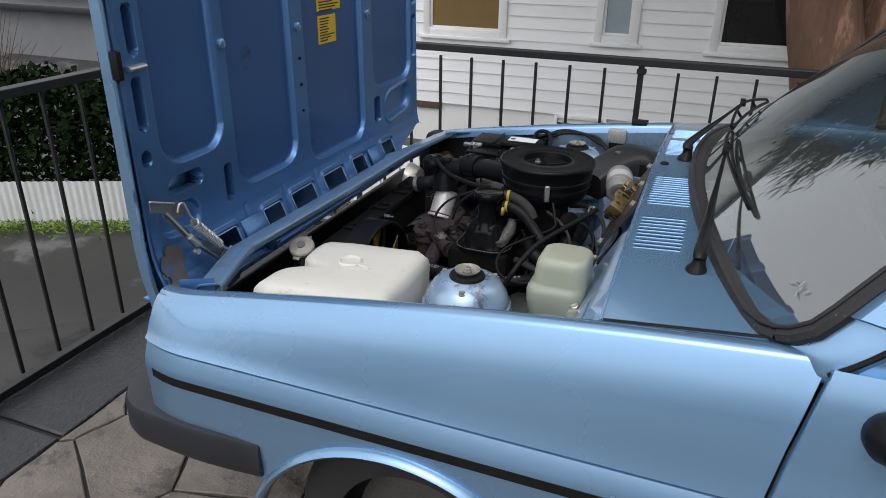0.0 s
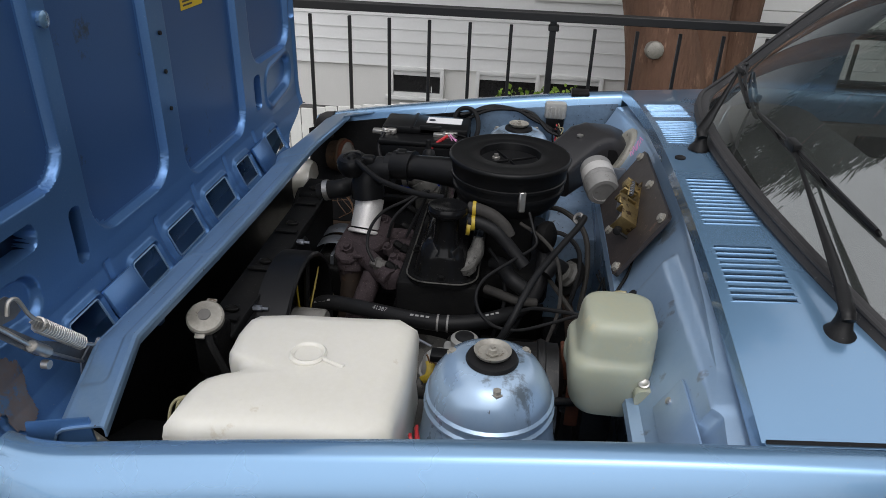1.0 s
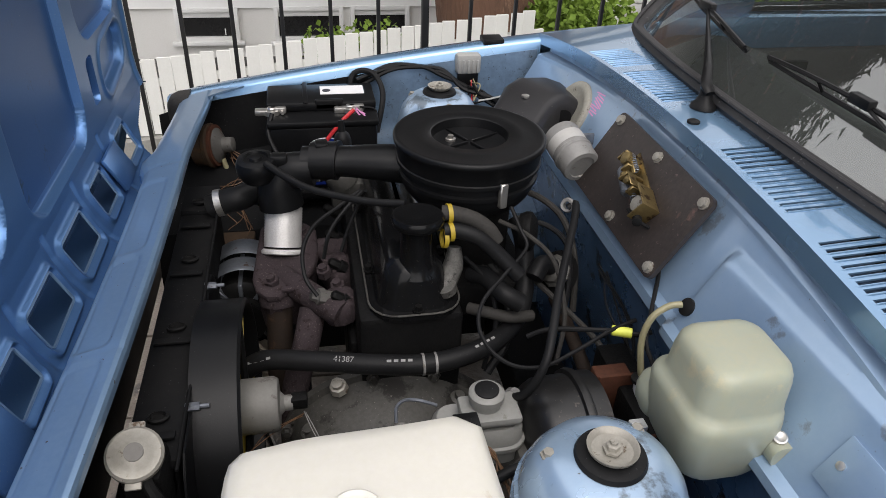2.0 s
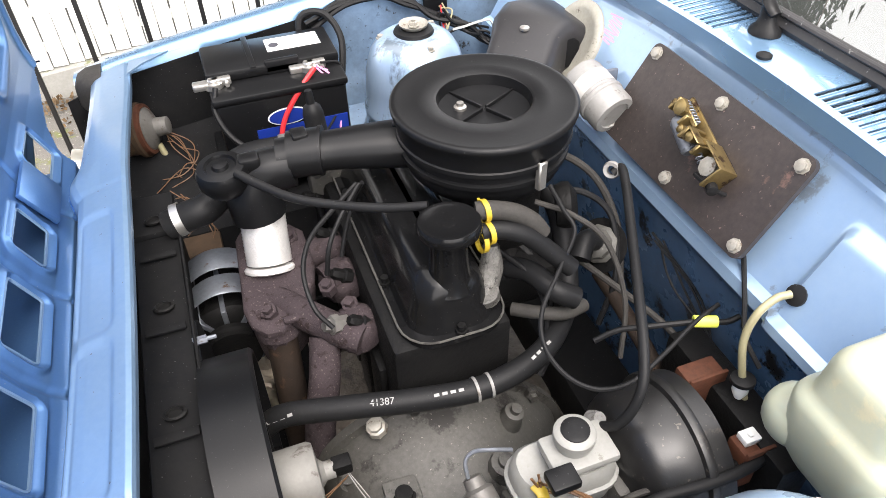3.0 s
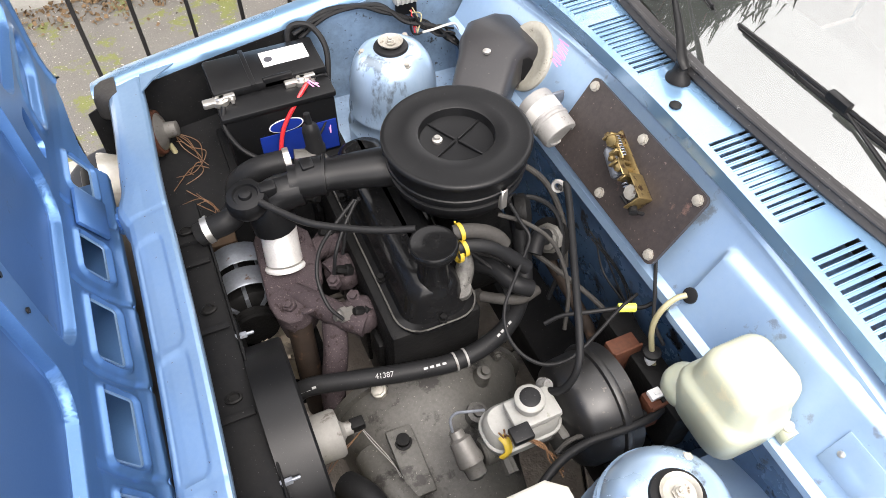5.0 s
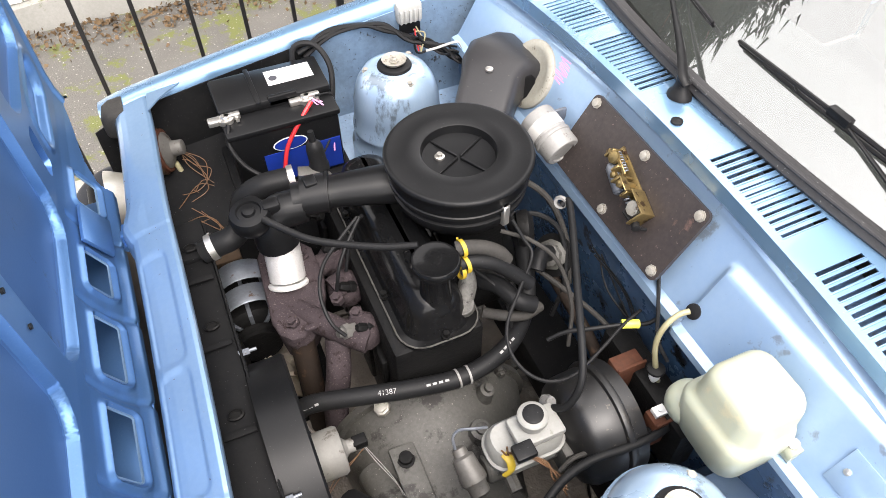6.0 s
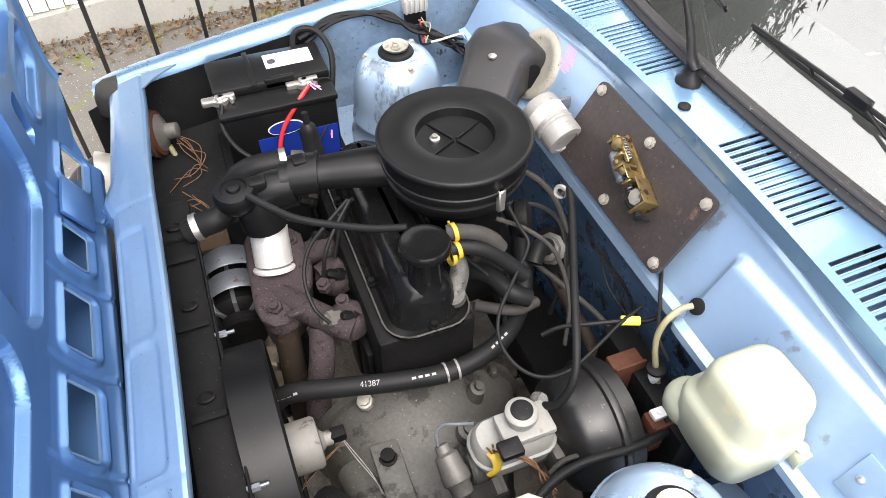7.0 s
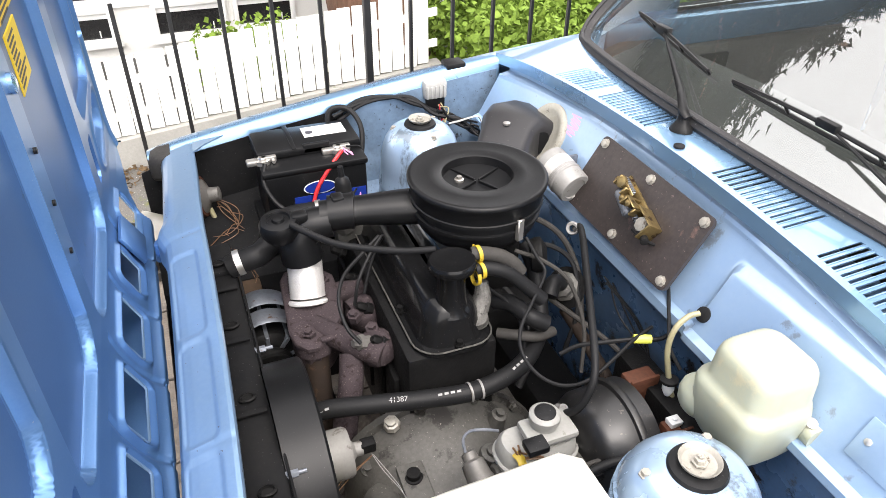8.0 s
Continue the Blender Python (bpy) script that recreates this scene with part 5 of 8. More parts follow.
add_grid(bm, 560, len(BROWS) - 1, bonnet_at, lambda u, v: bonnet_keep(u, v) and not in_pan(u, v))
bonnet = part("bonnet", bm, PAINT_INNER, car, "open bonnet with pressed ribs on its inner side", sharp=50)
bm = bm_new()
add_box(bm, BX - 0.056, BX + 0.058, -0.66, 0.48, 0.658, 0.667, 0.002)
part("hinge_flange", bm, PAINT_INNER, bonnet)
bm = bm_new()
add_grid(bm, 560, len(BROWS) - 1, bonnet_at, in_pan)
part("skin_panel", bm, PAN_BLUE, bonnet, "deep blue recessed floors of the bonnet pressing", sharp=50)
for y0, y1, z0, z1 in HOLES:
    bm = bm_new()
    add_tube(bm, [(BX + bonnet_lean(z) + 0.001, y, z) for y, z in rounded(y0, y1, z0, z1, 0.006, 3)] + [(BX + bonnet_lean(z1 - 0.006) + 0.001, y1, z1 - 0.006)], 0.0022, 5, 1, cap=False)
    part("hole_edge", bm, PAINT_CHIPPED, bonnet)
bm = bm_new()
rings = []
for i in range(25):
    z = BZ0 - 0.02 + (BZ1 + 0.01 - BZ0) * i / 24
    x = BX + 0.4 * bonnet_lean(z)
    zf = max(z, 0.752)
    ring = [(-0.002, -BW, z), (-0.004, -BW - 0.008, z), (-0.030, -BW - 0.006, z), (-0.058, -BW * 0.6, z), (-0.066, 0, z), (-0.058, BW * 0.6, z), (-0.046, BW * 0.72, z), (-0.030, BW + 0.006, zf), (-0.004, BW + 0.008, zf), (-0.002, BW, zf), (-0.026, BW - 0.004, zf), (-0.040, BW * 0.72, z), (-0.05, BW * 0.6, z), (-0.058, 0, z), (-0.05, -BW * 0.6, z), (-0.026, -BW + 0.004, z)]
    rings.append([(x + dx, BY + dy, zz) for dx, dy, zz in ring])
add_loft(bm, rings)
part("outer_skin", bm, PAINT, bonnet)
for c in (-0.345, 0.335):
    bm = bm_new()
    add_box(bm, -0.034, 0.034, -0.045, 0.045, -0.004, 0.004, 0.002, Matrix.Translation((BX + 0.030, c, 0.728)) @ Matrix.Rotation(radians(62), 4, "Y"))
    add_tube(bm, [(BX + 0.070, c - 0.03, 0.690), (BX + 0.070, c + 0.03, 0.690)], 0.007, 10, 1)
    add_box(bm, BX + 0.064, BX + 0.092, c - 0.022, c - 0.004, 0.684, 0.716, 0.004)
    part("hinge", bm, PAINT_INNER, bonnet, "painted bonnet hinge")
# prop with coil spring at the near corner
def prop_plate(x, outline, thick=0.0022):
    bm = bm_new()
    add_loft(bm, [[(x + e, y, z) for y, z in outline] for e in (0.0, thick)])
    return bm


prop = part("prop", prop_plate(-0.6005, [(-0.704, 0.924), (-0.640, 0.899), (-0.624, 0.897), (-0.611, 0.884), (-0.606, 0.866), (-0.620, 0.862), (-0.645, 0.868), (-0.668, 0.888), (-0.702, 0.899)]), DULL_STEEL, bonnet, "zinc bonnet prop linkage")
part("lower_arm", prop_plate(-0.6035, [(-0.668, 0.890), (-0.652, 0.880), (-0.588, 0.806), (-0.535, 0.766), (-0.497, 0.740), (-0.494, 0.726), (-0.518, 0.715), (-0.600, 0.790), (-0.668, 0.876)]), DULL_STEEL, prop)
part("bracket", prop_plate(-0.5985, [(-0.526, 0.726), (-0.497, 0.738), (-0.486, 0.712), (-0.455, 0.658), (-0.462, 0.646), (-0.505, 0.640), (-0.540, 0.668)], 0.003), DULL_STEEL, prop)
for p, q in (((-0.640, 0.899), (-0.704, 0.924)), ((-0.497, 0.738), (-0.455, 0.658))):
    bm = bm_new()
    add_tube(bm, [(-0.5955, *p), (-0.5955, *q)], 0.0022, 6, 1)
    part("rolled_edge", bm, STEEL, prop)
bm = bm_new()
add_tube(bm, [(-0.596, -0.663, 0.885), (-0.596, -0.610, 0.814)], 0.0034, 8, 2)
add_tube(bm, [(-0.596, -0.587, 0.788), (-0.596, -0.523, 0.724)], 0.0026, 8, 2)
part("rod", bm, STEEL, prop)
bm = bm_new()
add_cyl(bm, (-0.595, -0.611, 0.815), (-0.595, -0.585, 0.786), 0.0082, n=14, bev=0.0015)
part("ferrule", bm, STEEL, prop)
bm = bm_new()
add_tube(bm, [(-0.590, -0.640, 0.880), (-0.588, -0.634, 0.896), (-0.586, -0.622, 0.893), (-0.585, -0.612, 0.866), (-0.584, -0.604, 0.852)], 0.0028, 6, 4)
part("upper_hook", bm, STEEL, prop)
bm = bm_new()
add_tube(bm, [(-0.583, -0.530, 0.764), (-0.584, -0.505, 0.743), (-0.586, -0.492, 0.744), (-0.588, -0.487, 0.732), (-0.591, -0.494, 0.724)], 0.0028, 6, 4)
part("lower_hook", bm, STEEL, prop)
bm = bm_new()
add_cyl(bm, (-0.600, -0.594, 0.772), (-0.590, -0.594, 0.772), 0.0065, n=10)
part("rivet", bm, STEEL, prop)
bm = bm_new()
a, b = Vector((-0.583, -0.605, 0.846)), Vector((-0.583, -0.533, 0.766))
ax, uu, ww = frame_of(b - a)
add_tube(bm, [a.lerp(b, t / 170) + (uu * math.cos(t * 0.7) + ww * math.sin(t * 0.7)) * 0.0092 for t in range(171)], 0.0021, 5, 1)
part("spring", bm, STEEL, prop)
# end plate that closes the cross panel behind the prop
bm = bm_new()
add_loft(bm, [[(x, -0.676 + e, z) for x, z in ((-0.578, 0.744), (-0.490, 0.764), (-0.486, 0.700), (-0.500, 0.600), (-0.590, 0.600))] for e in (0.0, 0.003)])
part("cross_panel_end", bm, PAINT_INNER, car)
# bare patch round the corner bolt
bm = bm_new()
add_grid(bm, 44, 44, lambda u, v: Vector((BX + bonnet_lean(0.690 + 0.105 * v) + 0.0035 + 0.001 * noise.noise(Vector((u * 4, v * 4, 0))), -0.670 + 0.085 * u, 0.690 + 0.105 * v)), lambda u, v: math.hypot(u - 0.5, v - 0.5) < 0.40 + 0.20 * noise.noise(Vector((u * 4, v * 4, 2))) + 0.06 * noise.noise(Vector((u * 14, v * 14, 2))))
add_sheet(bm, 0.001)
part("bare_patch", bm, BARE, bonnet, "bare rust-stained metal round the corner bolt")
bm = bm_new()
add_lathe(bm, [(0.017, 0.0), (0.017, 0.004), (0.011, 0.005), (0.010, 0.002), (0.003, 0.002)], (BX + 0.012, -0.634, 0.737), (1, 0, 0.1), 18)
part("corner_bolt", bm, RUST, bonnet)

# ---- engine bay ----
# battery on its tray
batt = thing("battery", "black car battery with a blue front label and white top sticker", "battery", (-0.239, 0.552, 0.588))
bm = bm_new()
add_box(bm, -0.352, -0.127, 0.467, 0.635, 0.588, 0.731, 0.006)
part("case", bm, PLASTIC, batt)
bm = bm_new()
add_box(bm, -0.356, -0.123, 0.463, 0.639, 0.731, 0.745, 0.005)
add_box(bm, -0.356, -0.123, 0.522, 0.639, 0.745, 0.765, 0.006)
add_box(bm, -0.279, -0.269, 0.517, 0.641, 0.765, 0.769, 0.002)
add_box(bm, -0.254, -0.194, 0.522, 0.533, 0.745, 0.77, 0.003)
part("lid", bm, PLASTIC, batt)
bm = bm_new()
add_box(bm, -0.241, -0.145, 0.567, 0.617, 0.7655, 0.7665)
sticker = part("sticker", bm, WHITE_LABEL, batt, "white top sticker")
bm = bm_new()
add_lathe(bm, [(0.009, 0.0), (0.009, 0.0006)], (-0.227, 0.589, 0.7667), n=16)
for i in range(2):
    add_box(bm, -0.228, -0.19 + 0.008 * i, 0.622 - i * 0.014, 0.627 - i * 0.014, 0.7637, 0.7643)
part("print", bm, PRINT, sticker)
bm = bm_new()
add_box(bm, -0.294, -0.132, 0.4645, 0.4663, 0.599, 0.675)
label = part("front_label", bm, BLUE_LABEL, batt, "royal blue front label with a pale oval badge")
bm = bm_new()
add_lathe(bm, [(0.036, 0.0), (0.036, 0.0006)], (-0.236, 0.4642, 0.693), (0, -1, 0), 30, squash=0.45)
oval = part("badge", bm, WHITE_LABEL, label)
bm = bm_new()
add_lathe(bm, [(0.0335, 0.0), (0.0335, 0.0006)], (-0.236, 0.4634, 0.693), (0, -1, 0), 30, squash=0.42)
part("badge_field", bm, BLUE_LABEL, label)
for x in (-0.345, -0.180):
    bm = bm_new()
    add_lathe(bm, [(0.011, 0), (0.010, 0.016), (0.008, 0.018)], (x, 0.518, 0.742), n=14)
    add_lathe(bm, [(0.017, 0.0), (0.017, 0.010)], (x, 0.518, 0.744), n=14)
    add_box(bm, x - 0.035, x - 0.008, 0.508, 0.528, 0.744, 0.756, 0.003)
    add_box(bm, x - 0.004, x + 0.030, 0.511, 0.525, 0.746, 0.760, 0.003)
    add_cyl(bm, (x + 0.022, 0.500, 0.752), (x + 0.022, 0.535, 0.752), 0.004, n=6)
    part("terminal", bm, STEEL, batt, "whitish corroded terminal clamp")
bm = bm_new()
add_box(bm, -0.369, -0.114, 0.452, 0.647, 0.568, 0.588, 0.004)
add_box(bm, -0.339, -0.149, 0.477, 0.627, 0.453, 0.568)
solo("battery_tray", bm, SOOT_AND_SHADE, "black pressed steel battery tray", "tray")

# air filter
FC = Vector((-0.003, 0.146, 0.010))
air = thing("air_filter", "round black air filter housing with a snorkel", "air filter", (FC.x, FC.y, 0.745))
bm = bm_new()
add_lathe(bm, [(0.055, 0.726), (0.100, 0.730), (0.111, 0.744), (0.1165, 0.758), (0.1165, 0.766), (0.121, 0.768), (0.121, 0.774), (0.1165, 0.776), (0.116, 0.786), (0.120, 0.787), (0.120, 0.7895)], FC, n=56)
part("pan", bm, PLASTIC, air)
bm = bm_new()
add_lathe(bm, [(0.118, 0.790), (0.1245, 0.7915), (0.1245, 0.797), (0.1222, 0.7985), (0.1268, 0.826), (0.1298, 0.829), (0.1304, 0.832), (0.1304, 0.8355), (0.1285, 0.838), (0.126, 0.8388), (0.122, 0.8388), (0.119, 0.8380), (0.092, 0.8388), (0.069, 0.8388), (0.066, 0.837), (0.0635, 0.822), (0.045, 0.8195), (0.022, 0.819), (0.010, 0.819)], FC, n=56)
lid = part("lid", bm, PLASTIC, air)
bm = bm_new()
for a in (28, 118, 208, 298):
    m = Matrix.Translation((FC.x, FC.y, 0.8305)) @ Matrix.Rotation(radians(a), 4, "Z")
    add_box(bm, 0.004, 0.064, -0.0018, 0.0018, -0.012, 0.004, 0.0008, m, 1)
part("cross_ribs", bm, PLASTIC, lid)
bm = bm_new()
add_lathe(bm, [(0.009, 0.819), (0.009, 0.823), (0.005, 0.824), (0.005, 0.829)], FC + Vector((-0.030, 0.014, 0)), n=12)
part("bolt", bm, STEEL, lid)
for a in (-75, 35, 160):
    c, s = math.cos(radians(a)), math.sin(radians(a))
    bm = bm_new()
    m = Matrix.Translation((FC.x + 0.1245 * c, FC.y + 0.1245 * s, 0.785)) @ Matrix.Rotation(radians(a), 4, "Z")
    add_box(bm, -0.006, 0.004, -0.007, 0.007, -0.018, 0.026, 0.002, m, 1)
    add_box(bm, -0.016, 0.003, -0.007, 0.007, 0.020, 0.026, 0.002, m, 1)
    part("clip", bm, STEEL if a == -75 else PLASTIC, air)
bm = bm_new()
p = [Vector((-0.085, 0.180, 0.776)), Vector((-0.14, 0.194, 0.776)), Vector((-0.21, 0.210, 0.775)), Vector((-0.285, 0.224, 0.772))]
add_tube(bm, p, [0.041, 0.038, 0.032, 0.031], 16, 6, flat=0.85)
part("snorkel", bm, PLASTIC, air)
bm = bm_new()
add_tube(bm, [(-0.225, 0.213, 0.776), (-0.268, 0.223, 0.773)], 0.0375, 16, 2, flat=0.88)
add_tube(bm, [(-0.222, 0.212, 0.776), (-0.227, 0.2135, 0.776)], 0.0395, 16, 2, flat=0.88)
add_box(bm, -0.262, -0.24, 0.206, 0.233, 0.8, 0.81, 0.003)
part("collar", bm, PLASTIC, air)
bm = bm_new()
add_tube(bm, [(-0.269, 0.214, 0.762), (-0.312, 0.22, 0.754), (-0.33, 0.218, 0.731), (-0.328, 0.212, 0.691)], [0.031, 0.034, 0.038, 0.040], 16, 5)
add_box(bm, -0.341, -0.311, 0.198, 0.224, 0.768, 0.794, 0.005)
part("elbow", bm, PLASTIC, air)
bm = bm_new()
add_lathe(bm, [(0.028, -0.035), (0.036, -0.02), (0.036, -0.004), (0.032, 0.004), (0.022, 0.006), (0.020, 0.002), (0.012, 0.003), (0.010, 0.008), (0.004, 0.009)], (-0.364, 0.208, 0.785), (-0.05, -0.1, 1), 28)
part("vacuum_capsule", bm, PLASTIC, air, "round black vacuum capsule")

bm = bm_new()
prof = []
for i in range(15):
    prof += [(0.0338, i * 0.005), (0.0332, i * 0.005 + 0.0025)]
add_lathe(bm, prof, (-0.332, 0.183, 0.622), (0.08, 0.42, 0.75), 28)
add_lathe(bm, [(0.035, -0.014), (0.0385, -0.012), (0.0385, -0.008), (0.035, -0.004)], (-0.332, 0.183, 0.622), (0.08, 0.42, 0.75), 28)
solo("heat_tube", bm, FOIL, "ribbed silver foil warm-air tube on the manifold", "tube")

bm = bm_new()
add_tube(bm, [(-0.346, 0.179, 0.792), (-0.321, 0.151, 0.785), (-0.284, 0.115, 0.778), (-0.236, 0.085, 0.775), (-0.179, 0.051, 0.778), (-0.129, 0.027, 0.785)], 0.0062, 10, 6)
solo("vacuum_hose", bm, RUBBER, "thin black breather hose looping to the oil cap", "hose")

# engine block, head, rocker cover
eng = thing("engine", "small transverse engine with a black rocker cover", "engine", (-0.13, 0.15, 0.28))
bm = bm_new()
add_box(bm, -0.215, -0.045, -0.066, 0.40, 0.28, 0.632, 0.012)
part("block", bm, CAST_BLACK, eng)
for i in range(5):
    bm = bm_new()
    add_box(bm, -0.227, -0.214, -0.02 + i * 0.09, 0.04 + i * 0.09, 0.36, 0.55, 0.006)
    part("block_rib", bm, CAST_BLACK, eng)
bm = bm_new()


def rr(z, g):
    return [(x, y, z) for x, y in rounded(-0.192 + g, -0.052 - g, -0.070 + g, 0.385 - g, 0.045 - g * 0.4)]


add_loft(bm, [rr(0.630, -0.004), rr(0.638, -0.004), rr(0.639, 0.008), rr(0.650, 0.012), rr(0.678, 0.018), rr(0.698, 0.024), rr(0.709, 0.034), rr(0.713, 0.048)])
rocker = part("rocker_cover", bm, GLOSS_BLACK, eng, "glossy black pressed rocker cover")
bm = bm_new()
add_tube(bm, [(x, y, 0.641) for x, y in rounded(-0.196, -0.048, -0.074, 0.389, 0.045)] + [(-0.048, 0.344, 0.641)], 0.0017, 6, 1)
part("gasket_rim", bm, ALLOY, rocker, "thin bright rim")
bm = bm_new()
add_lathe(bm, [(0.020, -0.02), (0.027, -0.014), (0.027, -0.008), (0.040, -0.006), (0.0415, -0.002), (0.0415, 0.006), (0.039, 0.010), (0.036, 0.0105), (0.034, 0.0095), (0.010, 0.0105)], (-0.116, -0.015, 0.779), (0, 0.05, 1), 30)
part("oil_cap", bm, GLOSS_BLACK, eng, "round black oil filler cap")
bm = bm_new()
add_lathe(bm, [(0.036, -0.096), (0.030, -0.084), (0.027, -0.072), (0.0255, -0.050), (0.025, -0.030), (0.025, -0.020), (0.029, -0.018), (0.029, -0.013)], (-0.118, -0.013, 0.783), (0, 0.05, 1), 32)
part("filler_tower", bm, GLOSS_BLACK, rocker)
for x, y in ((-0.188, 0.057), (-0.120, -0.066), (-0.188, 0.27), (-0.056, 0.10)):
    bm = bm_new()
    add_lathe(bm, [(0.009, 0), (0.009, 0.004), (0.006, 0.004), (0.006, 0.012)], (x, y, 0.641), n=6)
    part("bolt", bm, CAST_BLACK, eng)
for y in (0.03, 0.13, 0.23, 0.33):
    bm = bm_new()
    add_lathe(bm, [(0.012, 0.0), (0.012, 0.012), (0.009, 0.014), (0.009, 0.03), (0.006, 0.034)], (-0.224, y, 0.600), (-0.8, -0.1, 0.6), 6)
    part("plug", bm, CAST_BLACK, eng)

# exhaust manifold and shield
man = thing("exhaust_manifold", "purple-brown scaled exhaust manifold with a heat shield box", "exhaust manifold", (-0.348, 0.146, 0.381))
bm = bm_new()
PLAN = [(-0.385, 0.250), (-0.372, 0.272), (-0.350, 0.278), (-0.300, 0.258), (-0.284, 0.238), (-0.282, 0.165), (-0.292, 0.125), (-0.318, 0.090), (-0.352, 0.060), (-0.372, 0.062), (-0.390, 0.082), (-0.396, 0.110)]


def shield_ring(z, k):
    return [(-0.328 + (x + 0.340) * k, 0.168 + (y - 0.168) * k, z + 0.10 * (y - 0.168)) for x, y in PLAN]


add_loft(bm, [shield_ring(0.5210, 0.86), shield_ring(0.5660, 0.93), shield_ring(0.6010, 0.965), shield_ring(0.6040, 1.02), shield_ring(0.6110, 1.02), shield_ring(0.6145, 0.99), shield_ring(0.6170, 0.90), shield_ring(0.6200, 0.60)])
part("shield", bm, MANIFOLD, man)
for pts in ([(-0.335, 0.125, 0.595), (-0.298, 0.075, 0.596), (-0.262, 0.036, 0.592), (-0.236, 0.012, 0.588)], [(-0.262, 0.150, 0.588), (-0.245, 0.155, 0.590), (-0.222, 0.160, 0.590)], [(-0.285, 0.050, 0.575), (-0.300, 0.012, 0.530), (-0.325, -0.020, 0.450), (-0.335, -0.045, 0.330)], [(-0.300, 0.20, 0.590), (-0.262, 0.215, 0.588), (-0.224, 0.225, 0.586)]):
    bm = bm_new()
    add_tube(bm, pts, 0.023, 14, 6)
    part("pipe", bm, MANIFOLD, man)
for p in ((-0.351, 0.090, 0.611), (-0.262, 0.108, 0.612), (-0.240, 0.063, 0.610), (-0.293, 0.221, 0.624)):
    bm = bm_new()
    add_lathe(bm, [(0.013, -0.01), (0.013, 0.006), (0.008, 0.006), (0.008, 0.014)], p, (-0.188, -0.204, 1.021), 6)
    part("bolt", bm, MANIFOLD, man)


bm = bm_new()
add_tube(bm, [(-0.342, 0.098, 0.580), (-0.345, 0.078, 0.520), (-0.350, 0.050, 0.430), (-0.352, 0.030, 0.330)], [0.024, 0.023, 0.023, 0.023], 16, 6)
part("downpipe", bm, DARK_RUST, man, "dark brown downpipe")
bm = bm_new()
add_lathe(bm, [(0.020, -0.014), (0.031, -0.010), (0.033, 0.0), (0.031, 0.012), (0.02, 0.016)], (-0.344, 0.094, 0.572), (0.02, 0.3, 1), 24)
part("collar", bm, MANIFOLD, man)
for p, r in (((-0.240, 0.040, 0.590), 0.034), ((-0.236, 0.150, 0.584), 0.034), ((-0.236, 0.225, 0.582), 0.032)):
    bm = bm_new()
    add_lathe(bm, [(r * 0.5, -0.03), (r, -0.022), (r * 1.05, 0.0), (r * 0.9, 0.014), (r * 0.55, 0.022)], p, (-0.3, -0.1, 1), 14)
    part("port", bm, MANIFOLD, man)
bm = bm_new()
add_lathe(bm, [(0.011, 0.0), (0.011, 0.014), (0.0145, 0.015), (0.0145, 0.026), (0.010, 0.028), (0.007, 0.038)], (-0.252, 0.036, 0.607), (-0.9, -0.25, 0.35), 6)
part("plug_hex", bm, DULL_ALLOY, man, "grimy hexagon fitting")
bm = bm_new()
add_box(bm, -0.335, -0.285, 0.062, 0.074, 0.605, 0.612, 0.003, Matrix.Identity(4))
part("strap", bm, MANIFOLD, man)

# alternator
alt = thing("alternator", "silver alternator with a finned casing", "alternator", (-0.434, 0.33, 0.37))
bm = bm_new()
add_lathe(bm, [(0.03, 0.0), (0.060, 0.004), (0.068, 0.012), (0.068, 0.050), (0.064, 0.052), (0.064, 0.070), (0.068, 0.072), (0.068, 0.115), (0.05, 0.13)], (-0.419, 0.195, 0.465), (0, 1, 0), 32)
part("casing", bm, CAST_BLACK, alt)
for y0, y1 in ((0.202, 0.250), (0.262, 0.316)):
    bm = bm_new()
    add_lathe(bm, [(0.0685, 0.0), (0.0705, 0.003), (0.0705, y1 - y0 - 0.003), (0.0685, y1 - y0)], (-0.415, y0, 0.495), (-0.004, 0.99, -0.03), 32, cap=False)
    part("end_band", bm, DULL_STEEL, alt, "dull alloy end band")
bm = bm_new()
for i in range(10):
    a = i * 36
    add_box(bm, -0.004, 0.004, 0.03, 0.0695, -0.002, 0.11, 0.001, Matrix.Translation((-0.419, 0.195, 0.465)) @ Matrix.Rotation(radians(90), 4, "X") @ Matrix.Rotation(radians(a), 4, "Z") @ Matrix.Scale(-1, 4, (0, 0, 1)), 1)
part("fins", bm, DULL_STEEL, alt)
bm = bm_new()
add_lathe(bm, [(0.045, -0.03), (0.045, -0.022), (0.036, -0.018), (0.045, -0.012), (0.045, -0.004)], (-0.419, 0.195, 0.465), (0, 1, 0), 28)
part("pulley", bm, CAST_BLACK, alt)

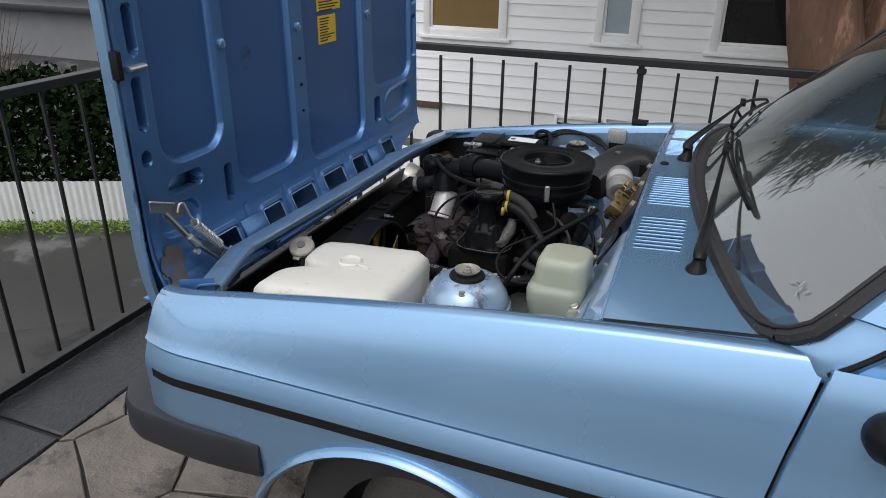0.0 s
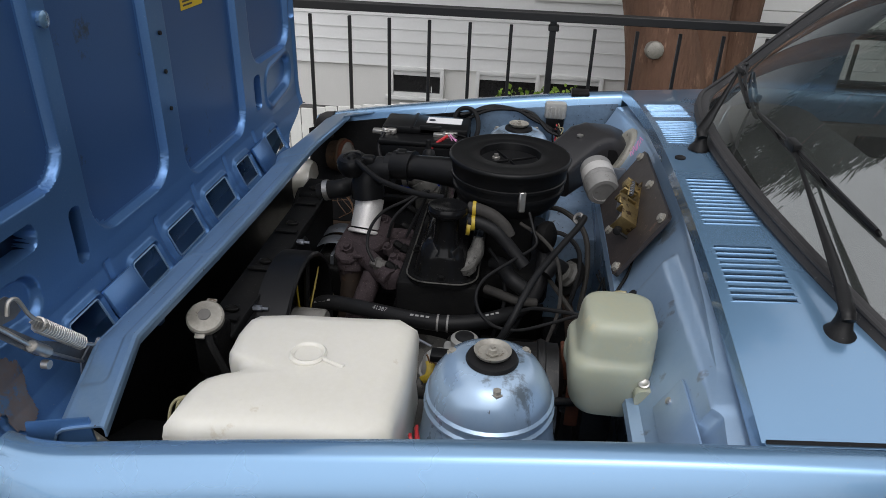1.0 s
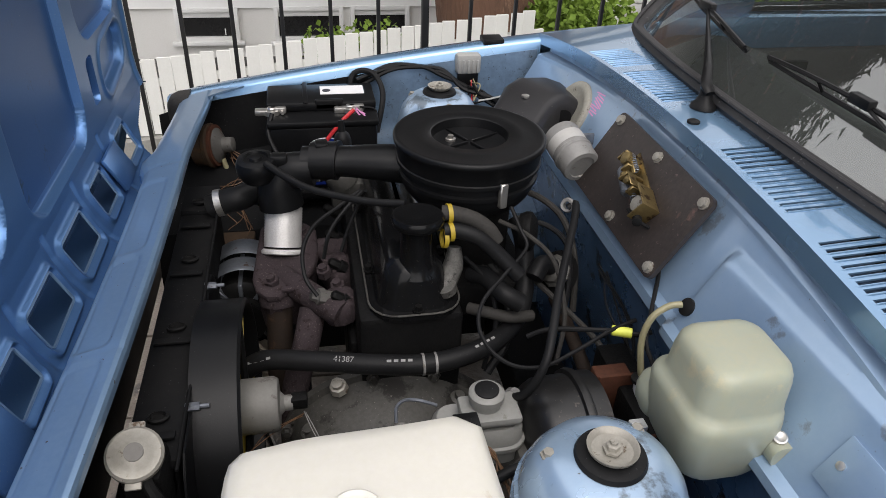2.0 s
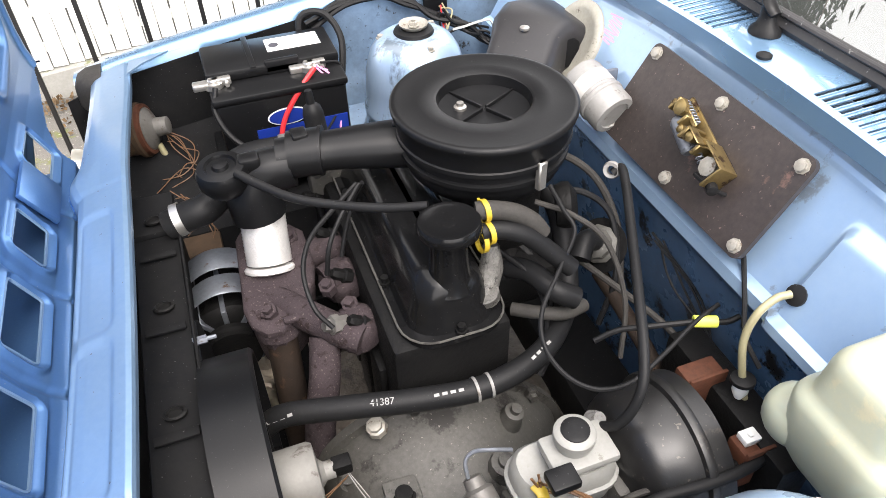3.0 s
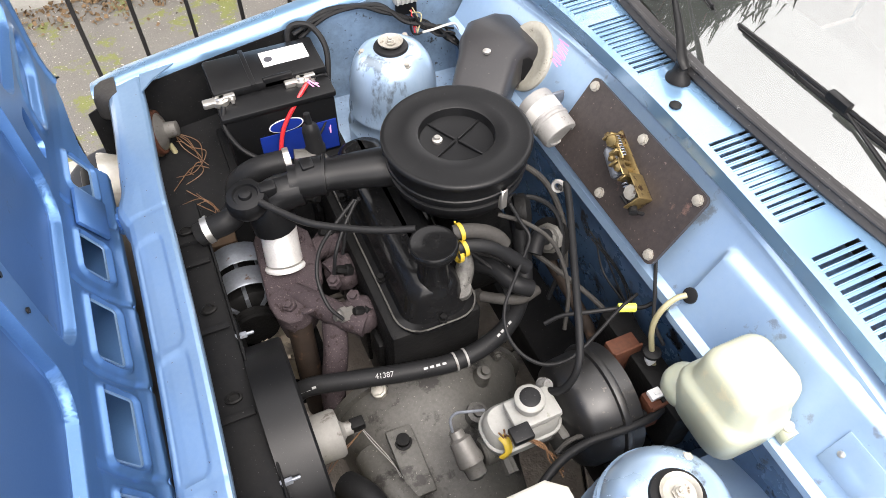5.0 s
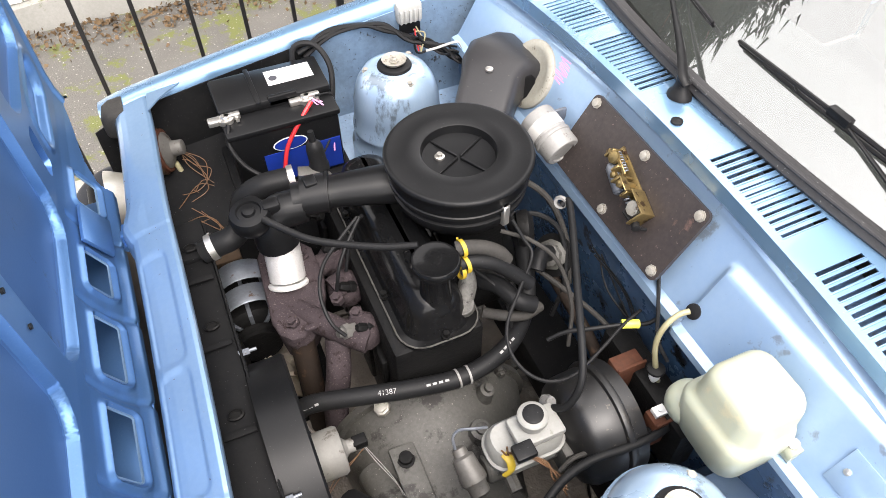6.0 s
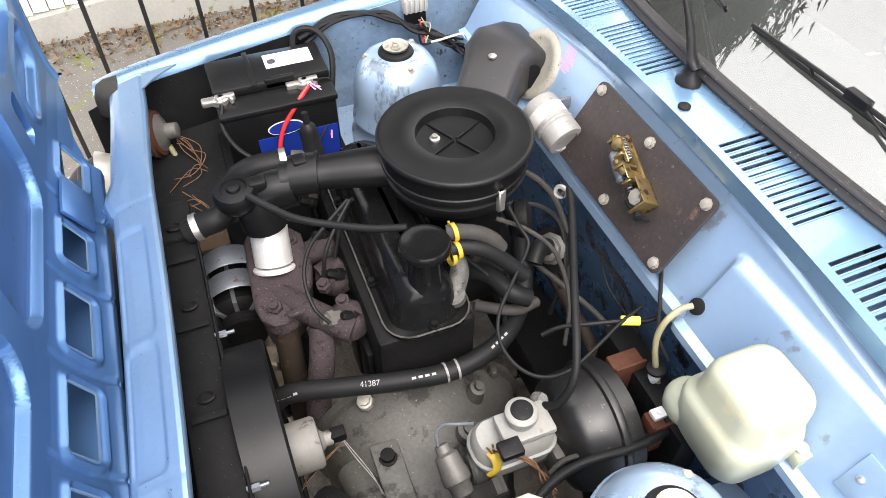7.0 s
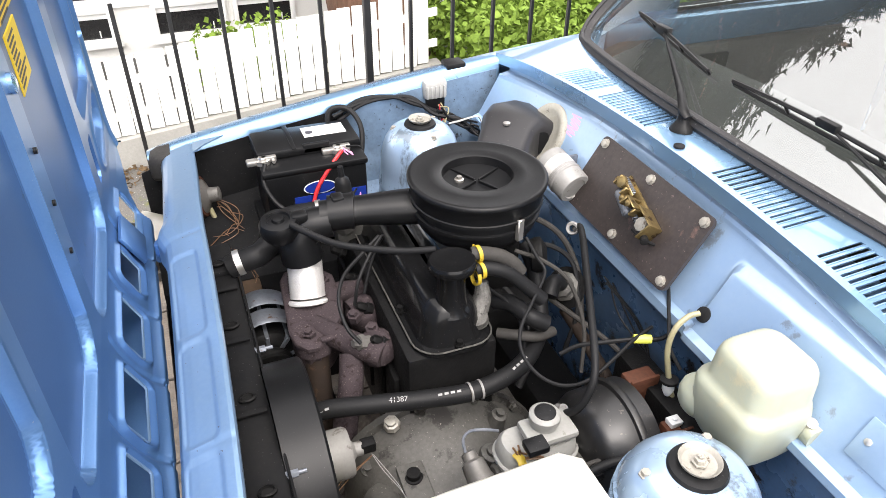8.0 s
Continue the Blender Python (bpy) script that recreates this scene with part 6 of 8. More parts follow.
# radiator, shroud, fan
rad = thing("radiator", "black radiator with a flat top tank", "radiator", (-0.483, 0.022, 0.335))
bm = bm_new()
add_box(bm, -0.513, -0.458, -0.338, 0.367, 0.335, 0.635, 0.006)
part("core", bm, SOOT_AND_SHADE, rad)
bm = bm_new()
add_box(bm, -0.515, -0.449, -0.328, 0.357, 0.635, 0.657, 0.008)
add_box(bm, -0.515, -0.449, 0.257, 0.357, 0.65, 0.667, 0.006)
for y in (-0.30, -0.12, 0.05, 0.2):
    add_box(bm, -0.505, -0.455, y, y + 0.012, 0.662, 0.666, 0.001)
part("top_tank", bm, SOOT_AND_SHADE, rad)
for y in (-0.26, -0.08, 0.10, 0.28):
    bm = bm_new()
    add_lathe(bm, [(0.010, 0.0), (0.010, 0.003), (0.0075, 0.0045), (0.006, 0.001), (0.002, 0.001)], (-0.480, y, 0.6605 if y < 0.2 else 0.671), n=12, squash=1.4)
    part("slot_rim", bm, CAST_BLACK, rad)
for y in (-0.235, 0.035):
    bm = bm_new()
    add_cyl(bm, (-0.452, y, 0.650), (-0.434, y, 0.650), 0.006, n=6)
    add_cyl(bm, (-0.436, y, 0.650), (-0.422, y, 0.650), 0.003, n=8)
    part("clamp_screw", bm, DULL_STEEL, rad)
bm = bm_new()
add_tube(bm, [(-0.447, -0.35 + 0.0685 * i, 0.6635 + 0.0025 * math.sin(i * 2.3)) for i in range(11)], 0.0022, 6, 3)
part("folded_edge", bm, SOOT_AND_SHADE, rad)
bm = bm_new()
add_cyl(bm, (-0.483, -0.34, 0.67), (-0.484, -0.352, 0.7), 0.022, n=18)
add_box(bm, -0.503, -0.458, -0.373, -0.313, 0.595, 0.68, 0.008)
add_tube(bm, [(-0.478, -0.363, 0.685), (-0.465, -0.386, 0.671), (-0.443, -0.398, 0.635), (-0.423, -0.408, 0.595)], 0.007, 8, 4)
part("filler_neck", bm, CAST_BLACK, rad)
bm = bm_new()
add_lathe(bm, [(0.024, -0.006), (0.031, -0.004), (0.031, 0.005), (0.028, 0.008), (0.019, 0.009), (0.015, 0.012), (0.005, 0.013)], (-0.484, -0.355, 0.702), (0.12, -0.45, 0.85), 28)
add_box(bm, -0.009, 0.009, -0.038, 0.038, -0.004, 0.001, 0.002, Matrix.Translation((-0.484, -0.355, 0.702)) @ Matrix.Rotation(radians(28), 4, "X"))
cap = part("cap", bm, CREAM, rad, "pale grimy pressure cap with a stamped rim")
bm = bm_new()
add_lathe(bm, [(0.0105, 0.0125), (0.0105, 0.0145), (0.004, 0.0146)], (-0.484, -0.355, 0.702), (0.12, -0.45, 0.85), 20)
part("valve_centre", bm, DULL_ALLOY, cap)

shroud = thing("fan_shroud", "round black plastic fan shroud", "fan shroud", (-0.42, -0.10, 0.33))
bm = bm_new()
SC = (-0.45, -0.115, 0.500)
add_lathe(bm, [(0.187, 0.0), (0.187, 0.062), (0.183, 0.066), (0.178, 0.066), (0.176, 0.062), (0.176, 0.0)], SC, (1, 0, 0), 64, cap=False)
part("ring", bm, PLASTIC, shroud)
bm = bm_new()
add_grid(bm, 30, 4, lambda u, v: Vector((-0.448, SC[1] + (0.176 + 0.07 * v) * math.cos(radians(-20 + 220 * u)), min(0.645, SC[2] + (0.176 + 0.07 * v) * math.sin(radians(-20 + 220 * u))))))
add_sheet(bm, 0.003)
part("backplate", bm, PLASTIC, shroud)
fan = thing("cooling_fan", "yellow plastic cooling fan on a grey electric motor", "fan", (-0.4, -0.135, 0.382))
for k in range(6):
    bm = bm_new()
    a0 = k * 60 + 20
    add_grid(bm, 4, 6, lambda u, v: Vector((-0.414 + 0.030 * (u - 0.5), SC[1] + (0.03 + 0.135 * v) * math.cos(radians(a0 + 40 * (u - 0.5))), SC[2] + (0.03 + 0.135 * v) * math.sin(radians(a0 + 40 * (u - 0.5))))))
    add_sheet(bm, 0.003)
    part("blade", bm, YELLOW, fan)
bm = bm_new()
add_lathe(bm, [(0.020, -0.05), (0.038, -0.045), (0.0415, -0.038), (0.0415, 0.020), (0.038, 0.026), (0.018, 0.028), (0.012, 0.034), (0.012, 0.046)], (-0.368, -0.145, 0.552), (1, 0, 0), 28)
part("motor", bm, MOTOR_CAN, fan, "grey steel fan motor can")
bm = bm_new()
add_lathe(bm, [(0.036, 0.0), (0.0445, 0.003), (0.0445, 0.008), (0.043, 0.010)], (-0.418, -0.145, 0.552), (1, 0, 0), 28)
part("motor_flange", bm, CAST_BLACK, fan)
bm = bm_new()
add_box(bm, -0.325, -0.3, -0.155, -0.135, 0.544, 0.564, 0.003)
part("connector", bm, CAST_BLACK, fan)
bm = bm_new()
for a in (80, 199.98, 320.022):
    add_tube(bm, [(-0.392, SC[1] + 0.03 * math.cos(radians(a)), SC[2] + 0.03 * math.sin(radians(a))), (-0.392, SC[1] + 0.18 * math.cos(radians(a)), SC[2] + 0.18 * math.sin(radians(a)))], 0.006, 6, 1)
part("arms", bm, CAST_BLACK, fan)

# gearbox
gear = thing("gearbox", "dull grey alloy gearbox casting with oil stains", "gearbox", (-0.15, -0.216, 0.232))
bm = bm_new()
rings = []
for y, r, cx, cz in ((-0.045, 0.185, -0.16, 0.335), (-0.060, 0.185, -0.16, 0.335), (-0.062, 0.174, -0.16, 0.335), (-0.11, 0.165, -0.165, 0.335), (-0.17, 0.14, -0.17, 0.33), (-0.24, 0.120, -0.175, 0.325), (-0.33, 0.108, -0.18, 0.32), (-0.40, 0.095, -0.18, 0.315)):
    rings.append([(cx + 1.12 * r * math.cos(a) * (1 + 0.05 * math.cos(3 * a)), y, cz + r * math.sin(a)) for a in [2 * math.pi * i / 48 for i in range(48)]])
add_loft(bm, rings)
case = part("casing", bm, ALLOY, gear)
bm = bm_new()
add_lathe(bm, [(0.016, -0.012), (0.014, 0.0), (0.010, 0.001), (0.010, 0.009), (0.004, 0.010)], (-0.253, -0.080, 0.515), (-0.2, -0.3, 1), 8)
part("flange_bolt", bm, CREAM, gear)
for a in (40, 70, 100, 155):
    c, s = math.cos(radians(a)), math.sin(radians(a))
    bm = bm_new()
    add_lathe(bm, [(0.011, 0), (0.011, 0.008), (0.007, 0.009), (0.007, 0.016)], (-0.16 + 1.12 * 0.179 * c, -0.062, 0.335 + 0.179 * s), (0.0, -1.016, 0.012), 6)
    part("bolt", bm, ALLOY, gear)
bm = bm_new()
add_box(bm, -0.024, 0.024, -0.07, 0.055, -0.004, 0.004, 0.003, Matrix.Translation((-0.243, -0.196, 0.462)) @ Matrix.Rotation(radians(10), 4, "X"))
part("bracket", bm, ALLOY, gear, "bent dull steel bracket strip")
for x, y, z, r in ((-0.10, -0.17, 0.462, 0.022), (-0.06, -0.11, 0.48, 0.016), (-0.30, -0.10, 0.43, 0.018)):
    bm = bm_new()
    add_lathe(bm, [(r * 1.3, -0.02), (r, 0.0), (r * 0.9, 0.012), (r * 0.5, 0.014), (r * 0.5, 0.022)], (x, y, z), ((x + 0.165) * 2, -0.2, 1), 12)
    part("boss", bm, ALLOY, gear)
bm = bm_new()
add_lathe(bm, [(0.016, 0.0), (0.016, 0.004), (0.012, 0.005), (0.012, 0.014), (0.006, 0.0145)], (-0.243, -0.169, 0.467), n=20)
part("mount_bolt", bm, CAST_BLACK, gear)
bm = bm_new()
add_tube(bm, [(-0.3, -0.146, 0.412), (-0.285, -0.236, 0.432), (-0.25, -0.316, 0.412), (-0.22, -0.386, 0.372)], [0.03, 0.034, 0.032, 0.03], 12, 5)
part("selector_housing", bm, ALLOY, gear)

# brake servo and master cylinder
servo = thing("brake_servo", "black brake servo drum on a rusty bracket", "brake servo", (0.075, -0.264, 0.408))
bm = bm_new()
add_lathe(bm, [(0.03, -0.016), (0.062, -0.012), (0.088, 0.002), (0.096, 0.016), (0.098, 0.060), (0.104, 0.062), (0.106, 0.068), (0.104, 0.074), (0.100, 0.076), (0.100, 0.098), (0.07, 0.108)], (0.015, -0.263, 0.533), (1, 0, 0), 48)
part("drum", bm, SERVO_BLACK, servo, "greasy black steel drum with a rolled seam")
bm = bm_new()
add_box(bm, 0.15, 0.2, -0.374, -0.144, 0.488, 0.608, 0.006)
part("back_bracket", bm, CAST_BLACK, servo)
for q, bolt in (((0.118, 0.172, -0.236, -0.205, 0.588, 0.622), None), ((0.128, 0.168, -0.338, -0.306, 0.570, 0.604), (0.146, -0.318, 0.604))):
    bm = bm_new()
    add_box(bm, *q, 0.003)
    add_box(bm, q[0], q[1], q[2] - 0.003, q[2] + 0.002, q[4] - 0.03, q[5] + 0.006, 0.001)
    bracket = part("bracket", bm, ORANGE_RUST, servo, "flaking orange rusted bracket")
    if bolt:
        bm = bm_new()
        add_box(bm, bolt[0] - 0.011, bolt[0] + 0.011, bolt[1] - 0.009, bolt[1] + 0.009, bolt[2], bolt[2] + 0.010, 0.0015)
        add_lathe(bm, [(0.004, 0.0), (0.004, 0.004)], (bolt[0], bolt[1], bolt[2] + 0.009), n=10)
        part("block", bm, FRAME_WHITE, bracket, "small white plastic block")
mc = thing("master_cylinder", "brake master cylinder with a grey-white fluid reservoir", "master cylinder", (-0.065, -0.265, 0.518))
bm = bm_new()
add_cyl(bm, (-0.14, -0.265, 0.533), (0.02, -0.265, 0.523), 0.024, n=20, bev=0.004)
add_box(bm, -0.015, 0.015, -0.31, -0.22, 0.488, 0.558, 0.008)
add_cyl(bm, (-0.105, -0.29, 0.528), (-0.105, -0.315, 0.523), 0.012, n=8)
part("cylinder", bm, ALLOY, mc)
bm = bm_new()


def res(z, g):
    return [(x, y, z) for x, y in rounded(-0.135 + g, 0.004 - g, -0.298 + g, -0.215 - g, 0.034 - 0.7 * g)]


add_loft(bm, [res(0.535, 0.006), res(0.560, 0.004), res(0.562, 0.0), res(0.568, 0.0), res(0.570, 0.004), res(0.588, 0.006), res(0.596, 0.012)])
add_box(bm, -0.093, -0.009, -0.29, -0.234, 0.604, 0.6195, 0.006)
part("reservoir", bm, RESERVOIR, mc, "grey-white translucent reservoir")
bm = bm_new()
add_lathe(bm, [(0.022, 0.599), (0.022, 0.612), (0.025, 0.613), (0.025, 0.622), (0.022, 0.625), (0.016, 0.626), (0.015, 0.623), (0.005, 0.623)], (-0.055, -0.255, 0.018), n=28)
part("cap", bm, RESERVOIR, mc)
bm = bm_new()
add_lathe(bm, [(0.017, 0.6245), (0.017, 0.628), (0.013, 0.630), (0.004, 0.630)], (-0.055, -0.255, 0.018), n=24)
part("cap_plug", bm, RUBBER, mc, "dark rubber cap centre")
bm = bm_new()
add_box(bm, -0.11, -0.075, -0.313, -0.285, 0.624, 0.638, 0.003, Matrix.Identity(4))
part("plug_connector", bm, PLASTIC, mc)
bm = bm_new()
va, vb = Vector((-0.170, -0.233, 0.565)), Vector((-0.161, -0.291, 0.530))
add_lathe(bm, [(0.008, -0.008), (0.012, -0.006), (0.013, 0.006), (0.019, 0.010), (0.021, 0.034), (0.023, 0.040), (0.023, 0.052), (0.018, 0.058), (0.017, 0.074), (0.009, 0.080)], va, vb - va, 18)
add_box(bm, -0.012, 0.012, -0.016, 0.016, -0.034, -0.012, 0.004, Matrix.Translation(va.lerp(vb, 0.5)))
solo("pressure_valve", bm, DULL_ALLOY, "silver brake pressure valve beside the reservoir", "valve")
bm = bm_new()
add_tube(bm, [(-0.177, -0.231, 0.575), (-0.175, -0.217, 0.590), (-0.163, -0.214, 0.600), (-0.144, -0.222, 0.605), (-0.118, -0.225, 0.595)], 0.0026, 8, 6)
solo("brake_pipe", bm, DULL_STEEL, "thin steel brake pipe", "pipe")
bm = bm_new()
add_tube(bm, [(-0.114, -0.278, 0.600), (-0.110, -0.291, 0.597), (-0.112, -0.301, 0.585), (-0.124, -0.302, 0.575)], 0.0075, 8, 5, flat=0.35)
solo("yellow_tag", bm, YELLOW, "small yellow plastic wire tag", "tag")

# heater hose with white printing, other hoses
HOSE = [(-0.399, -0.042, 0.532), (-0.364, -0.047, 0.554), (-0.284, -0.072, 0.564), (-0.194, -0.097, 0.568), (-0.104, -0.112, 0.572), (-0.014, -0.092, 0.578), (0.051, -0.037, 0.582), (0.081, 0.018, 0.612), (0.086, 0.063, 0.672), (0.081, 0.098, 0.702)]
heater_hose = thing("heater_hose", "thick black coolant hose with white printed numbers", "hose", (-0.39, -0.03, 0.50))
bm = bm_new()
add_tube(bm, HOSE, 0.0165, 16, 8)
part("tube", bm, RUBBER, heater_hose)


def letters(name, text, size, m, material, parent, lift=0.0006):
    cu = bpy.data.curves.new(name, "FONT")
    cu.body = text
    cu.size = size
    cu.extrude = 0.0003
    cu.align_x, cu.align_y = "CENTER", "CENTER"
    tmp = bpy.data.objects.new(name, cu)
    me = bpy.data.meshes.new_from_object(tmp)
    bpy.data.objects.remove(tmp)
    me.materials.append(material)
    ob = new(name, me)
    ob.parent = parent
    par = Matrix.Identity(4) if parent.parent else Matrix.Translation(-parent.location)
    ob.matrix_parent_inverse = par
    ob.matrix_basis = m
    return ob


def on_hose(p, q, up):
    """A pose on top of a hose that runs from p to q."""
    p, q, up = Vector(p), Vector(q), Vector(up)
    x = (q - p).normalized()
    z = (up - x * up.dot(x)).normalized()
    y = z.cross(x)
    m = Matrix((x, y, z)).transposed().to_4x4()
    m.translation = (p + q) / 2 + z * 0.0168
    return m


letters("number", "41387", 0.013, on_hose((-0.259, -0.079, 0.565), (-0.219, -0.09, 0.567), (-0.154, -0.562, 1.012)), WHITE_PRINT, heater_hose)
for a, b in (((-0.389, -0.044, 0.54), (-0.344, -0.054, 0.558)), ((-0.169, -0.102, 0.569), (-0.139, -0.107, 0.571)), ((-0.039, -0.102, 0.577), (0.001, -0.082, 0.579))):
    bm = bm_new()
    m = on_hose(a, b, (-0.15, -0.55, 1))
    for i in range(4):
        add_box(bm, -0.020 + i * 0.011, -0.013 + i * 0.011, -0.002, 0.002, -0.0006, 0.0006, 0, m)
    part("print", bm, WHITE_PRINT, heater_hose)
bm = bm_new()
m = on_hose((-0.119, -0.112, 0.572), (-0.099, -0.112, 0.572), (-0.004, -0.012, 1.012))
for dx in (-0.010, 0.010):
    q = m @ Matrix.Translation((dx, 0, -0.0168))
    add_lathe(bm, [(0.0168, -0.002), (0.0178, -0.002), (0.0178, 0.002), (0.0168, 0.002)], q.translation, q.to_3x3() @ Vector((1, 0, 0)), 20, cap=False)
part("cable_ties", bm, WHITE_METAL, heater_hose)


def hose(name, pts, r, material, label, category="hose", n=12):
    bm = bm_new()
    add_tube(bm, pts, r, n, 7)
    return solo(name, bm, material, label, category)


def clamp(at, axis, r, material=STEEL):
    bm = bm_new()
    h = 0.006 if material is STEEL else 0.0035
    add_lathe(bm, [(r, -h), (r + 0.0018, -h), (r + 0.0018, h), (r, h)], at, axis, 22, cap=False)
    a, u, w = frame_of(axis)
    p = Vector(at) + u * (r + 0.004)
    add_cyl(bm, p - w * 0.007, p + w * 0.007, 0.004 if material is STEEL else 0.0022, n=8)
    return solo("hose_clamp", bm, material, "bright steel worm-drive hose clamp" if material is STEEL else "yellow spring clip on a breather hose", "clamp", group="hose clamps")


hose("radiator_hose", [(-0.46, 0.263, 0.669), (-0.435, 0.261, 0.679), (-0.4, 0.263, 0.686), (-0.37, 0.298, 0.689), (-0.35, 0.338, 0.674)], 0.023, RUBBER, "thick black top radiator hose")
clamp((-0.442, 0.261, 0.678), (1, 0, 0.2), 0.0235)
hose("coolant_hose", [(-0.375, 0.37, 0.618), (-0.36, 0.37, 0.663), (-0.32, 0.368, 0.686), (-0.26, 0.362, 0.69)], 0.026, RUBBER, "thick black coolant hose with a bend")
clamp((-0.262, 0.362, 0.69), (1, -0.08, 0.05), 0.0265)
bm = bm_new()
add_lathe(bm, [(0.030, -0.02), (0.032, 0.0), (0.028, 0.012), (0.016, 0.016)], (-0.215, 0.35, 0.673), (-0.5, 0.1, 0.8), 20)
add_cyl(bm, (-0.25, 0.36, 0.688), (-0.21, 0.352, 0.683), 0.024, n=18)
add_box(bm, -0.235, -0.14, 0.33, 0.37, 0.603, 0.668, 0.01)
solo("thermostat_housing", bm, ALLOY, "stained alloy thermostat housing", "housing")
bm = bm_new()
add_lathe(bm, [(0.020, 0.0), (0.020, 0.012), (0.0175, 0.016), (0.017, 0.050), (0.014, 0.062), (0.007, 0.068), (0.006, 0.090)], (-0.204, 0.362, 0.696), (-0.05, 0.1, 1), 20)
solo("sensor_boot", bm, RUBBER, "black rubber boot on the temperature sensor", "boot")
hose("lower_hose", [(-0.36, -0.20, 0.46), (-0.335, -0.245, 0.48), (-0.325, -0.30, 0.47), (-0.345, -0.35, 0.44), (-0.40, -0.375, 0.42), (-0.46, -0.36, 0.40)], 0.027, RUBBER, "thick black lower radiator hose")
hose("vacuum_pipe", [(0.148, 0.037, 0.753), (0.158, 0.033, 0.762), (0.143, -0.006, 0.757), (0.106, -0.083, 0.748), (0.065, -0.169, 0.735), (0.042, -0.222, 0.715), (0.026, -0.254, 0.690), (0.011, -0.264, 0.660), (-0.002, -0.261, 0.635), (-0.010, -0.246, 0.615)], 0.0064, RUBBER, "black servo vacuum hose")
bm = bm_new()
add_lathe(bm, [(0.0065, -0.004), (0.011, -0.005), (0.0130, 0.0), (0.011, 0.005), (0.0065, 0.004)], (0.148, 0.041, 0.756), (-0.6, -0.5, 0.3), 20, cap=False)
solo("vacuum_fitting", bm, WHITE_METAL, "white plastic vacuum fitting on the bulkhead", "fitting")
bm = bm_new()
add_tube(bm, [(0.0, -0.223, 0.568), (-0.01, -0.223, 0.593), (-0.005, -0.233, 0.608)], 0.010, 12, 5)
add_lathe(bm, [(0.014, 0), (0.014, 0.008)], (-0.005, -0.225, 0.593), (-1, 0, 0.6), 16)
solo("check_valve", bm, WHITE_METAL, "white plastic check valve on the servo", "valve")

# breather and carburettor plumbing beside the rocker cover
hose("breather_hose", [(-0.076, -0.002, 0.781), (-0.058, -0.006, 0.781), (-0.027, -0.012, 0.772), (-0.003, -0.019, 0.755), (0.010, -0.023, 0.735)], 0.0125, DIRTY_HOSE, "grey-black braided breather hose")
hose("breather_hose", [(-0.075, -0.017, 0.757), (-0.053, -0.018, 0.757), (-0.018, -0.027, 0.745), (0.014, -0.037, 0.715), (0.044, -0.052, 0.685)], 0.013, RUBBER, "greyed rubber breather hose bending down")
hose("breather_hose", [(-0.017, 0.014, 0.650), (0.002, -0.015, 0.660), (0.020, -0.054, 0.655), (0.048, -0.067, 0.640)], 0.016, RUBBER, "short black breather hose")
hose("inlet_pipe", [(-0.029, -0.028, 0.610), (-0.001, -0.051, 0.615), (0.035, -0.062, 0.610), (0.074, -0.050, 0.600)], 0.010, DIRTY_HOSE, "greyish rubber pipe below the breather hoses")
clamp((-0.065, -0.005, 0.781), (1, 0.05, 0), 0.0135, YELLOW)
clamp((-0.065, -0.021, 0.757), (1, 0.1, 0), 0.0135, YELLOW)
clamp((-0.074, -0.020, 0.745), (1, 0.1, -0.1), 0.0135, YELLOW)
bm = bm_new()
add_tube(bm, [(-0.052, 0.001, 0.715), (-0.056, -0.011, 0.685), (-0.072, -0.030, 0.655), (-0.076, -0.036, 0.645)], [0.011, 0.017, 0.015, 0.012], 14, 5)
add_lathe(bm, [(0.014, -0.008), (0.019, -0.007), (0.019, 0.007), (0.014, 0.008)], (-0.072, -0.032, 0.660), (-0.3, -0.2, 1), 16)
solo("fuel_pump_filter", bm, CRUSTED, "silver metal fitting beside the rocker cover", "fitting")
carb = thing("carburettor", "dirty alloy carburettor under the air filter", "carburettor", (0.02, 0.13, 0.60))
bm = bm_new()
add_box(bm, -0.04, 0.06, 0.07, 0.19, 0.62, 0.745, 0.012)
add_lathe(bm, [(0.03, 0.0), (0.034, 0.01), (0.034, 0.02), (0.02, 0.03)], (0.075, 0.06, 0.70), (1, -0.4, 0.1), 20)
part("body", bm, CAST_BLACK, carb)
bm = bm_new()
add_lathe(bm, [(0.010, 0.0), (0.040, 0.001), (0.042, 0.004), (0.010, 0.006)], (0.147, 0.032, 0.622), (-0.75, -0.35, 0.55), 28)
part("oval_plate", bm, CAST_BLACK, carb)
bm = bm_new()
add_lathe(bm, [(0.028, 0.0), (0.030, 0.008), (0.024, 0.012), (0.022, 0.020), (0.014, 0.024)], (0.143, 0.030, 0.628), (-0.75, -0.35, 0.55), 9)
part("choke", bm, ALLOY, carb, "corroded pale alloy fitting")
bm = bm_new()
add_tube(bm, [(0.130, 0.026, 0.642), (0.107, 0.018, 0.655), (0.090, 0.001, 0.640)], 0.016, 14, 6)
part("inlet_elbow", bm, RUBBER, carb)
bm = bm_new()
add_box(bm, -0.05, 0.10, 0.02, 0.34, 0.55, 0.62, 0.015)
for i in range(4):
    add_tube(bm, [(-0.05, 0.06 + i * 0.08, 0.57), (0.0, 0.06 + i * 0.08, 0.60), (0.03, 0.12 + i * 0.03, 0.62)], 0.02, 10, 4)
part("inlet_manifold", bm, CAST_BLACK, carb)

# heater air duct
duct = thing("heater_duct", "dark grey moulded heater intake duct", "duct", (0.172, 0.372, 0.704))
bm = bm_new()


